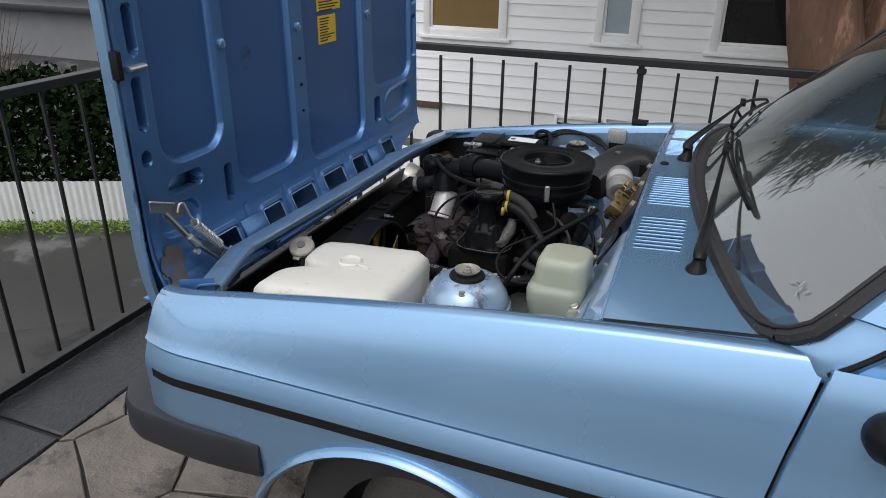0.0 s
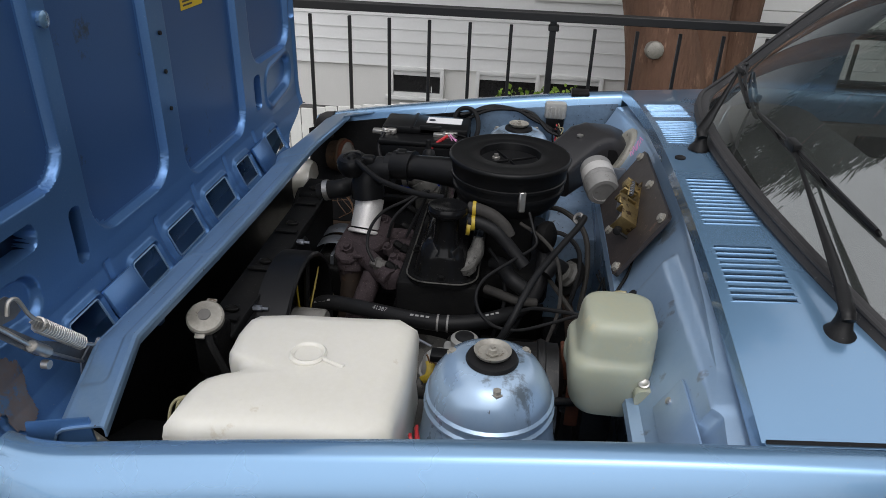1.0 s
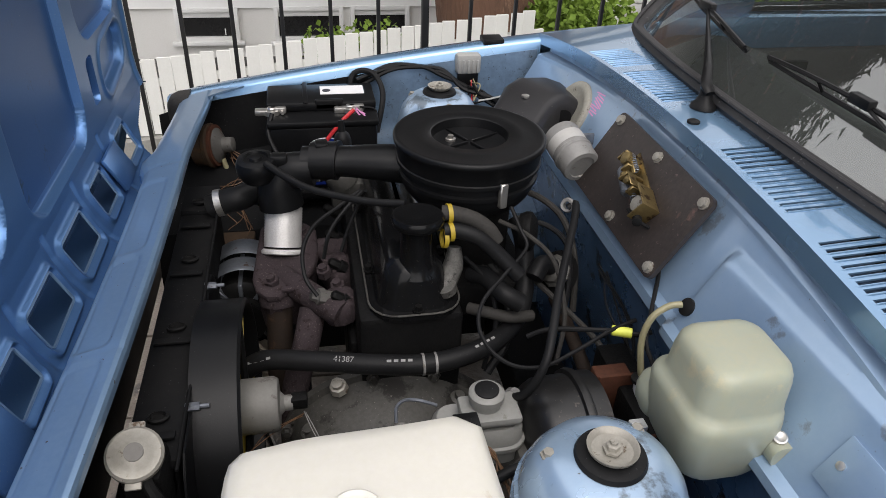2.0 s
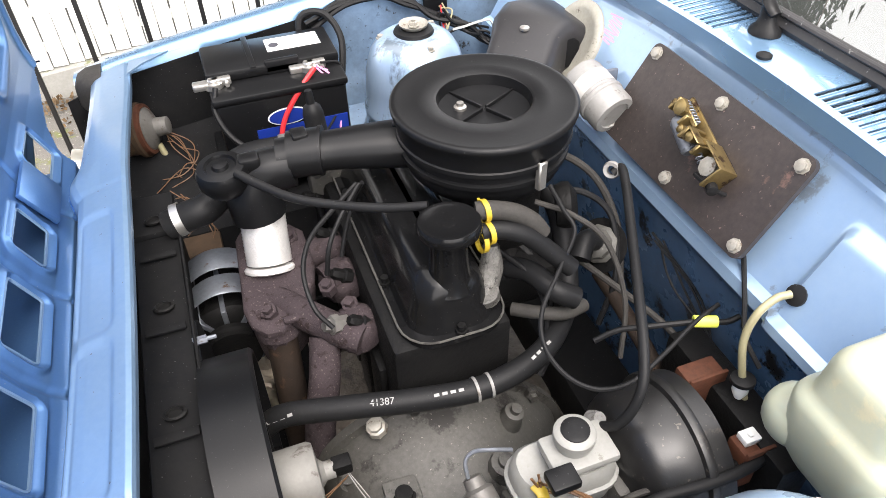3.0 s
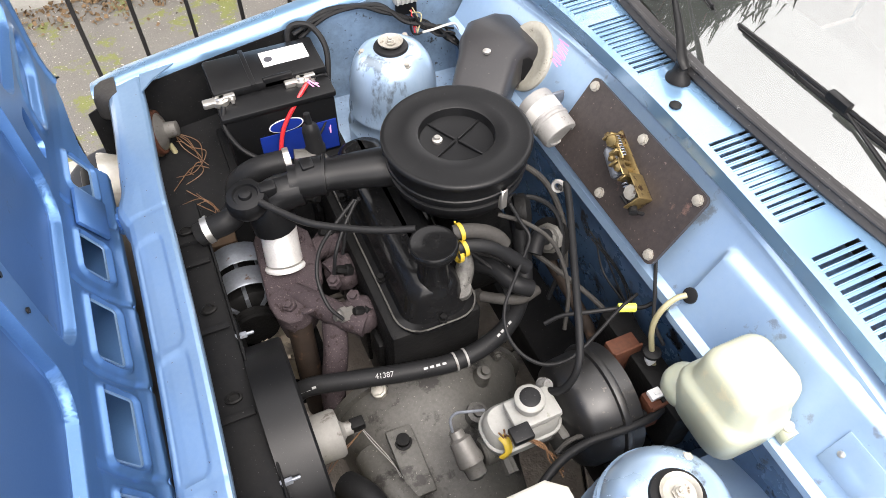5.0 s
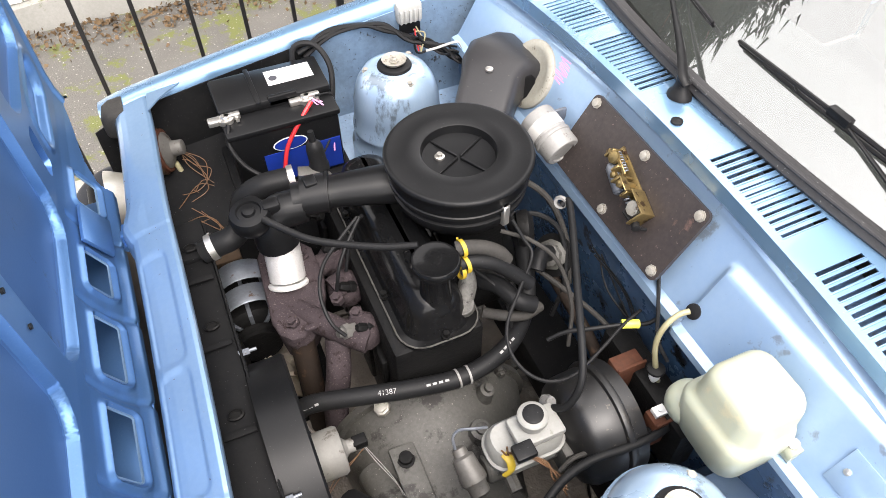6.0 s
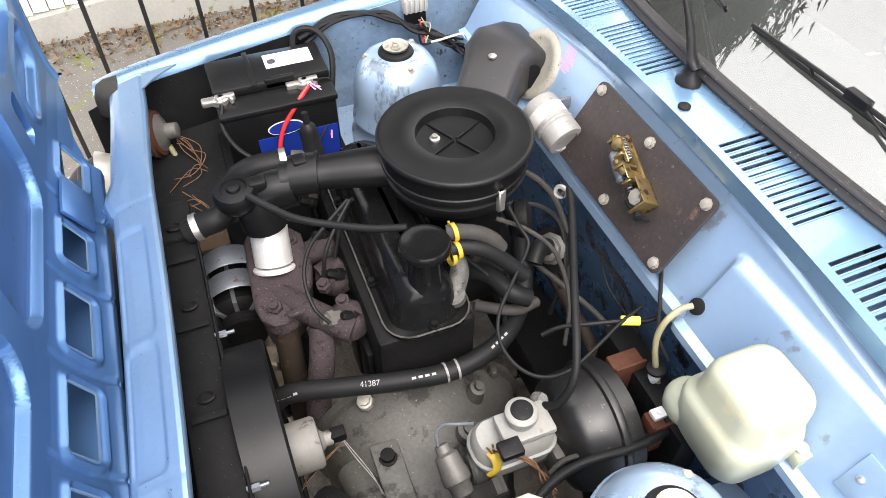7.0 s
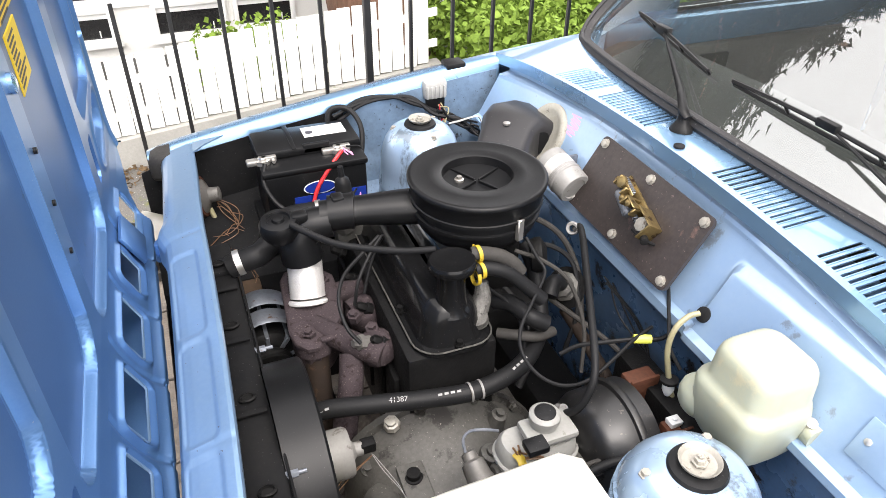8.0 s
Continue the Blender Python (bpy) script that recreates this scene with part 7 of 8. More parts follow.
def duct_ring(c, d, w, h):
    d = Vector(d).normalized()
    sidew = d.cross(Vector((0.012, 0.012, 0.984))).normalized()
    up = sidew.cross(d)
    return [Vector(c) + sidew * a + up * b for a, b in rounded(-w, w, -h, h, min(w, h) * 0.45, 3)]


add_loft(bm, [duct_ring((0.097, 0.274, 0.746), (1, 1.25, 0.2), 0.050, 0.036), duct_ring((0.122, 0.307, 0.762), (1, 1.25, 0.3), 0.056, 0.042), duct_ring((0.162, 0.357, 0.779), (1, 1.2, 0.15), 0.060, 0.046), duct_ring((0.18, 0.38, 0.784), (1, 1.0, 0.0), 0.068, 0.048), duct_ring((0.202, 0.400, 0.786), (1, 0.55, -0.1), 0.076, 0.047), duct_ring((0.232, 0.408, 0.782), (1, 0.12, -0.25), 0.076, 0.046), duct_ring((0.258, 0.410, 0.772), (1, 0.0, -0.5), 0.075, 0.044), duct_ring((0.280, 0.410, 0.756), (1, 0.0, -0.9), 0.073, 0.042)])
part("duct_body", bm, DUCT, duct)
# closed dark panel on the duct paints in its shaded mouth
bm = bm_new()
add_loft(bm, [[(x, y, z) for x, z in rounded(0.212, 0.250, 0.756, 0.806, 0.014, 4)] for y in (0.346, 0.3305)])
part("side_opening", bm, SOOT_AND_SHADE, duct, "dark panel painted in as the shaded open mouth of the duct")
bm = bm_new()
add_lathe(bm, [(0.012, -0.002), (0.014, 0.004), (0.050, 0.005), (0.054, 0.008), (0.066, 0.008), (0.070, 0.005), (0.071, -0.004)], (0.2555, 0.358, 0.787), (-0.878, 0, 0.479), 40, cap=False)
part("flange", bm, FLANGE, duct, "round grimy metal flange on the bulkhead")
# dark disc paints in the shade of the flange's hole
bm = bm_new()
add_lathe(bm, [(0.002, 0.0), (0.016, 0.0), (0.016, -0.003)], (0.2555, 0.358, 0.787), (-0.878, 0, 0.479), 20)
part("flange_hole", bm, SOOT_AND_SHADE, duct)
bm = bm_new()
add_lathe(bm, [(0.008, 0), (0.008, 0.004), (0.004, 0.005)], (0.158, 0.357, 0.826), n=12)
part("clip", bm, STEEL, duct)

# canister on the bulkhead
can = thing("fuel_canister", "dull white metal filter canister on a bracket", "canister", (0.199, 0.174, 0.746))
bm = bm_new()
add_lathe(bm, [(0.020, 0.0), (0.033, 0.004), (0.035, 0.010), (0.035, 0.055), (0.037, 0.057), (0.037, 0.062), (0.035, 0.064), (0.035, 0.088), (0.032, 0.093), (0.024, 0.094), (0.023, 0.091), (0.010, 0.091)], (0.186, 0.219, 0.806), (0.18, -1, -0.30), 32)
part("can", bm, WHITE_METAL, can)
bm = bm_new()
add_lathe(bm, [(0.0352, 0.0), (0.0356, 0.0), (0.0356, 0.024), (0.0352, 0.024)], Vector((0.186, 0.219, 0.806)) + Vector((0.18, -1, -0.30)).normalized() * 0.025, (0.18, -1, -0.30), 32, cap=False)
part("paper_band", bm, CAN_PAPER, can)
bm = bm_new()
add_box(bm, 0.215, 0.255, 0.214, 0.222, 0.775, 0.805, 0.003)
part("bracket", bm, DULL_STEEL, can)

# rusty access plate with bonnet latch
plate = thing("access_plate", "bare rusting steel access plate bolted to the bulkhead", "plate", (0.25, 0.01, 0.74))
pa, pb, pc, pd = Vector((0.278, 0.147, 0.8545)), Vector((0.276, -0.155, 0.8545)), Vector((0.213, -0.153, 0.751)), Vector((0.215, 0.149, 0.751))
ctr = (pa + pb + pc + pd) / 4
ex = ((pa + pd) - (pb + pc)).normalized()
ez = ((pa + pb) - (pc + pd))
ez = (ez - ex * ez.dot(ex)).normalized()
en = ex.cross(ez)
if en.x > 0:
    en = -en
pm = Matrix((ex, en, ez)).transposed().to_4x4()
pm.translation = ctr + en * 0.005
bm = bm_new()
out = rounded(-0.166, 0.166, -0.074, 0.074, 0.012)
add_loft(bm, [[pm @ Vector((x, d, z)) for x, z in out] for d in (-0.004, 0.004)])
part("sheet", bm, PLATE, plate)
for i, (x, z) in enumerate(((-0.151, 0.060), (0.151, 0.060), (-0.151, -0.060), (0.151, -0.060), (-0.001, 0.060), (0.0, -0.060))):
    bm = bm_new()
    add_lathe(bm, [(0.010, 0), (0.010, 0.002), (0.0075, 0.002), (0.0075, 0.007), (0.004, 0.008)], pm @ Vector((x, 0.004, z)), en, 8)
    part("bolt", bm, CREAM, plate)
pm = pm @ Matrix.Translation((-0.0165, 0.0, 0.0105)) @ Matrix.Rotation(radians(-18), 4, "Y") @ Matrix.Scale(0.86, 4) @ Matrix.Translation((-0.031, 0.0, 0.0))
latch = thing("bonnet_latch", "yellow zinc bonnet latch with springs on the plate", "latch", tuple(pm @ Vector((0.03, 0.01, 0))))
bm = bm_new()
add_box(bm, -0.050, 0.112, 0.004, 0.007, -0.016, 0.016, 0.002, pm)
add_box(bm, -0.053, -0.049, 0.004, 0.046, -0.020, 0.020, 0.0015, pm)
add_box(bm, -0.053, 0.004, 0.006, 0.046, 0.017, 0.0205, 0.0015, pm)
part("backplate", bm, BRASS, latch)
for q in ((0.006, 0.042, 0.030, 0.050, 0.006, 0.009), (0.036, 0.042, 0.008, 0.050, -0.016, 0.009), (0.004, 0.010, 0.008, 0.042, -0.014, 0.006), (0.044, 0.100, 0.030, 0.0335, 0.004, 0.012), (0.044, 0.104, 0.018, 0.0215, -0.016, -0.006), (0.098, 0.104, 0.010, 0.040, -0.014, 0.012), (0.060, 0.066, 0.010, 0.044, -0.010, 0.010)):
    bm = bm_new()
    add_box(bm, *q, 0.0012, pm, 1)
    part("lever", bm, BRASS, latch)
bm = bm_new()
add_lathe(bm, [(0.007, 0.0), (0.011, 0.004), (0.011, 0.050), (0.007, 0.056)], pm @ Vector((0.020, 0.022, -0.022)), pm.to_3x3() @ Vector((1, 0.05, 0.1)), 16)
part("spring_barrel", bm, DULL_STEEL, latch, "dull steel spring barrel")
for x, y, z, r, h in ((-0.026, 0.006, -0.002, 0.011, 0.026), (0.026, 0.006, 0.0, 0.006, 0.038), (0.086, 0.006, 0.004, 0.009, 0.032), (0.104, 0.006, -0.004, 0.006, 0.026), (0.056, 0.006, -0.012, 0.005, 0.030)):
    bm = bm_new()
    add_lathe(bm, [(r, 0), (r, h - 0.010), (r * 1.25, h - 0.008), (r * 1.2, h - 0.002), (r * 0.5, h)], pm @ Vector((x, y, z)), en, 8)
    part("pivot", bm, CREAM if x < 0 else BRASS, latch)
for x0, x1, z0 in ((-0.010, 0.040, -0.010), (0.050, 0.094, 0.010)):
    bm = bm_new()
    add_tube(bm, [pm @ Vector((x0 + (x1 - x0) * t / 60, 0.026 + 0.0055 * math.sin(t * 0.75), z0 + 0.0055 * math.cos(t * 0.75))) for t in range(61)], 0.0011, 5, 1)
    part("spring", bm, DULL_STEEL, latch)
bm = bm_new()
add_lathe(bm, [(0.004, -0.006), (0.0075, -0.005), (0.0075, 0.005), (0.004, 0.006)], pm @ Vector((-0.060, 0.030, -0.012)), pm.to_3x3() @ Vector((1, -0.3, 0)), 12)
part("cable_ferrule", bm, RUBBER, latch)
lt = pm @ Vector((-0.02, 0.028, -0.026))
hose("release_cable", [lt, pm @ Vector((-0.060, 0.030, -0.012))] + [(0.240, -0.101, 0.775), (0.232, -0.139, 0.745), (0.199, -0.198, 0.715), (0.177, -0.238, 0.690), (0.181, -0.269, 0.665)], 0.0032, RUBBER, "thin black bonnet release cable", "cable", 8)

# washer bottle
bottle = thing("washer_bottle", "yellowed milky plastic washer bottle on the bulkhead", "bottle", (0.178, -0.4125, 0.664))
bm = bm_new()


def bring(z, x0, x1, y0, y1, r):
    return [(x, y, z) for x, y in rounded(x0, x1, y0, y1, r, 5)]


add_loft(bm, [bring(0.6719, 0.1351, 0.2075, -0.4566, -0.3796, 0.03), bring(0.6775, 0.1229, 0.2188, -0.4679, -0.3664, 0.03), bring(0.6951, 0.1144, 0.2235, -0.4754, -0.3570, 0.03), bring(0.7367, 0.1097, 0.2253, -0.4811, -0.3504, 0.030), bring(0.7608, 0.1088, 0.2253, -0.4830, -0.3485, 0.030), bring(0.7682, 0.1107, 0.2253, -0.4811, -0.3504, 0.030), bring(0.7728, 0.1144, 0.2263, -0.4783, -0.3542, 0.029), bring(0.7765, 0.1182, 0.2263, -0.4745, -0.3579, 0.028), bring(0.7830, 0.1201, 0.2263, -0.4726, -0.3598, 0.027), bring(0.8108, 0.1229, 0.2263, -0.4707, -0.3617, 0.026), bring(0.8219, 0.1248, 0.2253, -0.4689, -0.3636, 0.026), bring(0.8284, 0.1285, 0.2235, -0.4651, -0.3673, 0.025), bring(0.8325, 0.1342, 0.2188, -0.4595, -0.3730, 0.024), bring(0.8339, 0.1417, 0.2112, -0.4519, -0.3805, 0.022)])
part("body", bm, BOTTLE, bottle)
bm = bm_new()
add_lathe(bm, [(0.026, -0.003), (0.025, 0.0012), (0.022, 0.0018), (0.020, 0.0004), (0.006, 0.0002)], (0.178, -0.4075, 0.83), (0, 0, 1), 28)
part("cap", bm, BOTTLE, bottle)
bm = bm_new()
add_loft(bm, [[(x, y, z) for x, z in rounded(0.200, 0.232, 0.718, 0.748, 0.012, 4)] for y in (-0.478, -0.4835, -0.494)])
part("ear", bm, BOTTLE, bottle)
bm = bm_new()
add_loft(bm, [bring(z, 0.142 - a, 0.142 + a, -0.358 - a, -0.358 + a, a * 0.9) for z, a in ((0.680, 0.012), (0.687, 0.026), (0.700, 0.032), (0.716, 0.033), (0.728, 0.030), (0.736, 0.021), (0.739, 0.008))])
part("pump_bulge", bm, BOTTLE, bottle)
bm = bm_new()
add_lathe(bm, [(0.008, -0.004), (0.008, 0.002), (0.006, 0.003), (0.003, 0.0015)], (0.2125, -0.481, 0.7515), (-0.25, -0.35, 1.0), 14)
part("screw", bm, STEEL, bottle)
hose("washer_hose", [(0.213, -0.245, 0.756), (0.195, -0.242, 0.752), (0.173, -0.244, 0.735), (0.164, -0.248, 0.700), (0.167, -0.259, 0.655), (0.179, -0.271, 0.600), (0.190, -0.295, 0.560), (0.206, -0.329, 0.530)], 0.0048, OLIVE_HOSE, "yellowed clear washer hose")
bm = bm_new()
add_lathe(bm, [(0.013, -0.003), (0.013, 0.003), (0.008, 0.004)], (0.222, -0.246, 0.751), (-0.8, 0, 0.5), 16)
solo("grommet", bm, RUBBER, "black rubber grommet in the bulkhead", "grommet")
bm = bm_new()
add_lathe(bm, [(0.005, -0.026), (0.010, -0.014), (0.010, -0.004), (0.005, 0.0)], (0.169, -0.264, 0.637), (0, 0.1, 1), 16)
solo("washer_joint", bm, FRAME_WHITE, "small white plastic hose joint", "joint")
bm = bm_new()
add_lathe(bm, [(0.006, 0.0), (0.015, 0.001), (0.015, 0.006), (0.007, 0.009)], (0.169, -0.264, 0.638), (0, 0.1, 1), 18)
solo("rubber_washer", bm, RUBBER, "black rubber washer on the hose joint", "washer")

# big white tank
tank = thing("coolant_tank", "large milky white plastic expansion tank by the wing", "tank", (-0.25, -0.57, 0.60))
bm = bm_new()


def tank_ring(z, g, tilt=0.0):
    pts = []
    shape = [(-0.112, -0.416), (-0.30, -0.412), (-0.372, -0.422), (-0.380, -0.46), (-0.376, -0.520), (-0.346, -0.545), (-0.344, -0.566), (-0.384, -0.580), (-0.398, -0.606), (-0.400, -0.680), (-0.112, -0.680), (-0.108, -0.58)]
    c = Vector((-0.25, -0.57))
    smooth = []
    n = len(shape)
    for i in range(n):
        a, b = Vector(shape[i]), Vector(shape[(i + 1) % n])
        for t in (0.12, 0.5, 0.88) if (b - a).length > 0.045 else (0.3, 0.7):
            smooth.append(a.lerp(b, t))
    for p in smooth:
        q = p + (c - p).normalized() * g
        pts.append((q.x, q.y, z + tilt * (q.x + 0.1)))
    return pts


add_loft(bm, [tank_ring(0.60, 0.02), tank_ring(0.612, 0.006), tank_ring(0.640, 0.0), tank_ring(0.68, 0.004), tank_ring(0.760, 0.0, 0.06), tank_ring(0.776, 0.004, 0.06), tank_ring(0.786, 0.014, 0.06), tank_ring(0.790, 0.032, 0.06), tank_ring(0.791, 0.07, 0.06)])
part("body", bm, TANK, tank, sharp=60)
bm = bm_new()
add_lathe(bm, [(0.026, -0.012), (0.026, 0.004), (0.023, 0.007), (0.020, 0.006), (0.018, 0.003), (0.006, 0.003)], (-0.252, -0.530, 0.781), (0, 0, 1), 28)
add_tube(bm, [(-0.230, -0.537, 0.784), (-0.212, -0.547, 0.786), (-0.197, -0.552, 0.784)], 0.004, 6, 4)
part("cap", bm, TANK, tank)

# horn, fuse box, headlamp connector
horn = thing("horn", "dusty grey disc horn beside the battery", "horn", (-0.475, 0.62, 0.57))
bm = bm_new()
add_lathe(bm, [(0.012, -0.02), (0.036, -0.016), (0.040, -0.006), (0.040, 0.003), (0.034, 0.008), (0.028, 0.010), (0.018, 0.016), (0.016, 0.038), (0.010, 0.040)], (-0.48, 0.625, 0.63), (1, -0.25, 0.15), 32)
part("disc", bm, DULL_ALLOY, horn)
bm = bm_new()
add_lathe(bm, [(0.046, -0.021), (0.051, -0.018), (0.052, -0.010), (0.049, -0.006)], (-0.48, 0.625, 0.63), (1, -0.25, 0.15), 32, cap=False)
add_lathe(bm, [(0.030, -0.052), (0.044, -0.048), (0.045, -0.022), (0.03, -0.020)], (-0.48, 0.625, 0.63), (1, -0.25, 0.15), 28)
part("bracket", bm, RUST, horn)
bm = bm_new()
add_lathe(bm, [(0.0405, -0.012), (0.0475, -0.010), (0.0485, -0.004), (0.0475, 0.001), (0.0405, 0.002)], (-0.48, 0.625, 0.63), (1, -0.25, 0.15), 36, cap=False)
part("rim", bm, ORANGE_RUST, horn, "red-brown rusted rim")
bm = bm_new()
add_box(bm, -0.478, -0.448, 0.585, 0.625, 0.553, 0.577, 0.003)
add_cyl(bm, (-0.463, 0.605, 0.574), (-0.470, 0.615, 0.600), 0.006, n=10)
part("connector", bm, OLIVE_HOSE, horn, "yellowed plastic connector")
fuse = thing("fuse_box", "small pale grey ribbed relay box on the inner wing", "relay box", (0.11, 0.684, 0.766))
bm = bm_new()
add_box(bm, 0.08, 0.14, 0.654, 0.694, 0.771, 0.818, 0.008)
for i in range(5):
    add_box(bm, 0.084 + i * 0.011, 0.089 + i * 0.011, 0.6502, 0.655, 0.775, 0.806, 0.0012)
part("cover", bm, PALE_BOX, fuse)
bm = bm_new()
add_box(bm, 0.086, 0.136, 0.662, 0.694, 0.741, 0.771, 0.003)
part("socket", bm, PLASTIC, fuse)
bm = bm_new()
add_box(bm, -0.485, -0.45, 0.575, 0.605, 0.548, 0.573, 0.004)
solo("lamp_connector", bm, CREAM, "small cream bulb connector with loose wires", "connector")


# wires
def wires(name, pts, r, count, spread, material, label, seed):
    rng = random.Random(seed)
    if count == 1:
        bm = bm_new()
        add_tube(bm, pts, r, 8, 6)
        return solo(name, bm, material, label, "wiring")
    bundle = thing(name, label, "wiring", tuple(pts[-1]))
    for i in range(count):
        bm = bm_new()
        add_tube(bm, [Vector(p) + Vector((rng.gauss(0, spread), rng.gauss(0, spread), rng.gauss(0, spread))) for p in pts], r, 6, 6)
        part("wire", bm, material, bundle)
    return bundle


wires("earth_cable", [(-0.344, 0.492, 0.755), (-0.354, 0.467, 0.723), (-0.334, 0.437, 0.683), (-0.289, 0.407, 0.658), (-0.249, 0.397, 0.643)], 0.005, 1, 0, RUBBER, "black battery earth cable", 1)
wires("live_cable", [(-0.174, 0.492, 0.758), (-0.204, 0.472, 0.738), (-0.244, 0.455, 0.693), (-0.264, 0.437, 0.643)], 0.0045, 1, 0, RED, "red battery live cable", 2)
wires("wiring_loom", [(-0.175, 0.60, 0.70), (-0.165, 0.655, 0.775), (-0.12, 0.645, 0.785), (-0.10, 0.60, 0.75), (-0.12, 0.55, 0.68)], 0.0065, 1, 0, RUBBER, "black taped wiring loom", 3)
wires("wiring_loom", [(-0.15, 0.655, 0.765), (-0.08, 0.665, 0.790), (-0.01, 0.668, 0.790), (0.05, 0.658, 0.772), (0.10, 0.640, 0.745), (0.15, 0.620, 0.720), (0.20, 0.600, 0.695)], 0.005, 3, 0.006, RUBBER, "black wiring loom along the inner wing", 4)
wires("loose_wires", [(0.114, 0.640, 0.748), (0.130, 0.625, 0.728), (0.165, 0.612, 0.718), (0.200, 0.600, 0.697), (0.222, 0.585, 0.676)], 0.0026, 8, 0.007, RUBBER, "tangle of dark wires below the relay box", 5)
wires("loose_wires", [(0.112, 0.652, 0.752), (0.116, 0.640, 0.738), (0.121, 0.622, 0.722)], 0.0017, 2, 0.004, RED, "thin red wires below the relay box", 6)
wires("loose_wires", [(0.120, 0.654, 0.755), (0.124, 0.640, 0.742), (0.122, 0.620, 0.722)], 0.0016, 3, 0.004, OLIVE_HOSE, "thin yellowed wires below the relay box", 61)
bm = bm_new()
add_tube(bm, [(0.128, 0.612, 0.722), (0.150, 0.604, 0.728), (0.180, 0.596, 0.737), (0.198, 0.592, 0.738), (0.206, 0.588, 0.724)], 0.0042, 8, 6, flat=0.5)
solo("braided_strap", bm, PALE_BOX, "pale braided earth strap over the dark wires", "strap")
wires("loose_wires", [(-0.46, 0.635, 0.62), (-0.43, 0.605, 0.6), (-0.415, 0.565, 0.58), (-0.44, 0.535, 0.57), (-0.47, 0.535, 0.56)], 0.0010, 6, 0.011, COPPER_WIRE, "loose orange and brown horn wires", 7)
wires("loose_wires", [(-0.47, 0.44, 0.57), (-0.44, 0.42, 0.56), (-0.42, 0.39, 0.55)], 0.0010, 6, 0.014, COPPER_WIRE, "loose orange wires by the radiator", 8)
wires("spark_lead", [(-0.188, 0.173, 0.735), (-0.231, 0.151, 0.715), (-0.273, 0.119, 0.700), (-0.294, 0.078, 0.680), (-0.293, 0.032, 0.655), (-0.275, 0.011, 0.630)], 0.0036, 1, 0, RUBBER, "thin black ignition lead looping to a plug", 9)
wires("spark_lead", [(-0.185, 0.171, 0.735), (-0.220, 0.139, 0.715), (-0.248, 0.110, 0.690), (-0.261, 0.099, 0.645)], 0.0036, 1, 0, RUBBER, "thin black ignition lead to a plug", 10)
wires("spark_lead", [(-0.180, 0.172, 0.735), (-0.192, 0.185, 0.700), (-0.212, 0.172, 0.660), (-0.228, 0.156, 0.620)], 0.0036, 1, 0, RUBBER, "thin black ignition lead to a plug", 12)
wires("throttle_cable", [(0.046, 0.032, 0.765), (0.058, 0.008, 0.735), (0.063, -0.018, 0.715), (0.016, -0.065, 0.700), (-0.029, -0.110, 0.685), (-0.044, -0.151, 0.670), (-0.033, -0.190, 0.655), (-0.003, -0.215, 0.645), (0.041, -0.220, 0.645), (0.098, -0.202, 0.655), (0.153, -0.180, 0.665), (0.196, -0.168, 0.670)], 0.0032, 1, 0, RUBBER, "thin black throttle cable looping over the engine", 13)
wires("speedo_cable", [(0.038, -0.136, 0.630), (0.068, -0.142, 0.645), (0.107, -0.159, 0.655), (0.157, -0.176, 0.660), (0.194, -0.190, 0.660), (0.212, -0.192, 0.665)], 0.004, 1, 0, RUBBER, "black cable through a yellow sleeve", 14)
bm = bm_new()
add_cyl(bm, (0.156, -0.174, 0.660), (0.184, -0.186, 0.660), 0.0080, n=14, bev=0.001)
solo("tape_sleeve", bm, LIME, "fluorescent yellow sleeve on a black cable", "sleeve")
wires("clutch_cable", [(-0.025, -0.327, 0.550), (0.035, -0.331, 0.560), (0.100, -0.332, 0.570), (0.164, -0.326, 0.580), (0.203, -0.316, 0.590)], 0.0095, 1, 0, RUBBER, "thick black sheathed clutch cable", 15)
wires("wiring_loom", [(-0.035, -0.325, 0.560), (-0.007, -0.320, 0.575), (0.044, -0.327, 0.580), (0.097, -0.334, 0.575), (0.148, -0.335, 0.560)], 0.0042, 1, 0, DIRTY_HOSE, "thin taped black cable beside the servo", 16)
wires("level_wires", [(-0.114, -0.277, 0.612), (-0.106, -0.287, 0.600), (-0.082, -0.297, 0.600), (-0.058, -0.313, 0.585), (-0.045, -0.330, 0.565), (-0.036, -0.353, 0.545)], 0.0017, 3, 0.003, COPPER_WIRE, "thin pink and brown level sensor wires", 17)
wires("tank_wires", [(-0.43, -0.60, 0.66), (-0.425, -0.58, 0.71), (-0.40, -0.56, 0.72), (-0.38, -0.54, 0.70)], 0.0022, 3, 0.005, OLIVE_HOSE, "thin yellow-green wires beside the tank", 18)
wires("side_wires", [(-0.10, -0.56, 0.70), (-0.095, -0.60, 0.72), (-0.09, -0.64, 0.69)], 0.0025, 3, 0.006, RED, "red and black wires between tank and strut tower", 19)
hose("vent_hose", [(-0.06, -0.63, 0.665), (-0.02, -0.655, 0.692), (0.04, -0.65, 0.692), (0.09, -0.63, 0.675)], 0.006, OLIVE_HOSE, "yellowed hose looped round the strut tower")

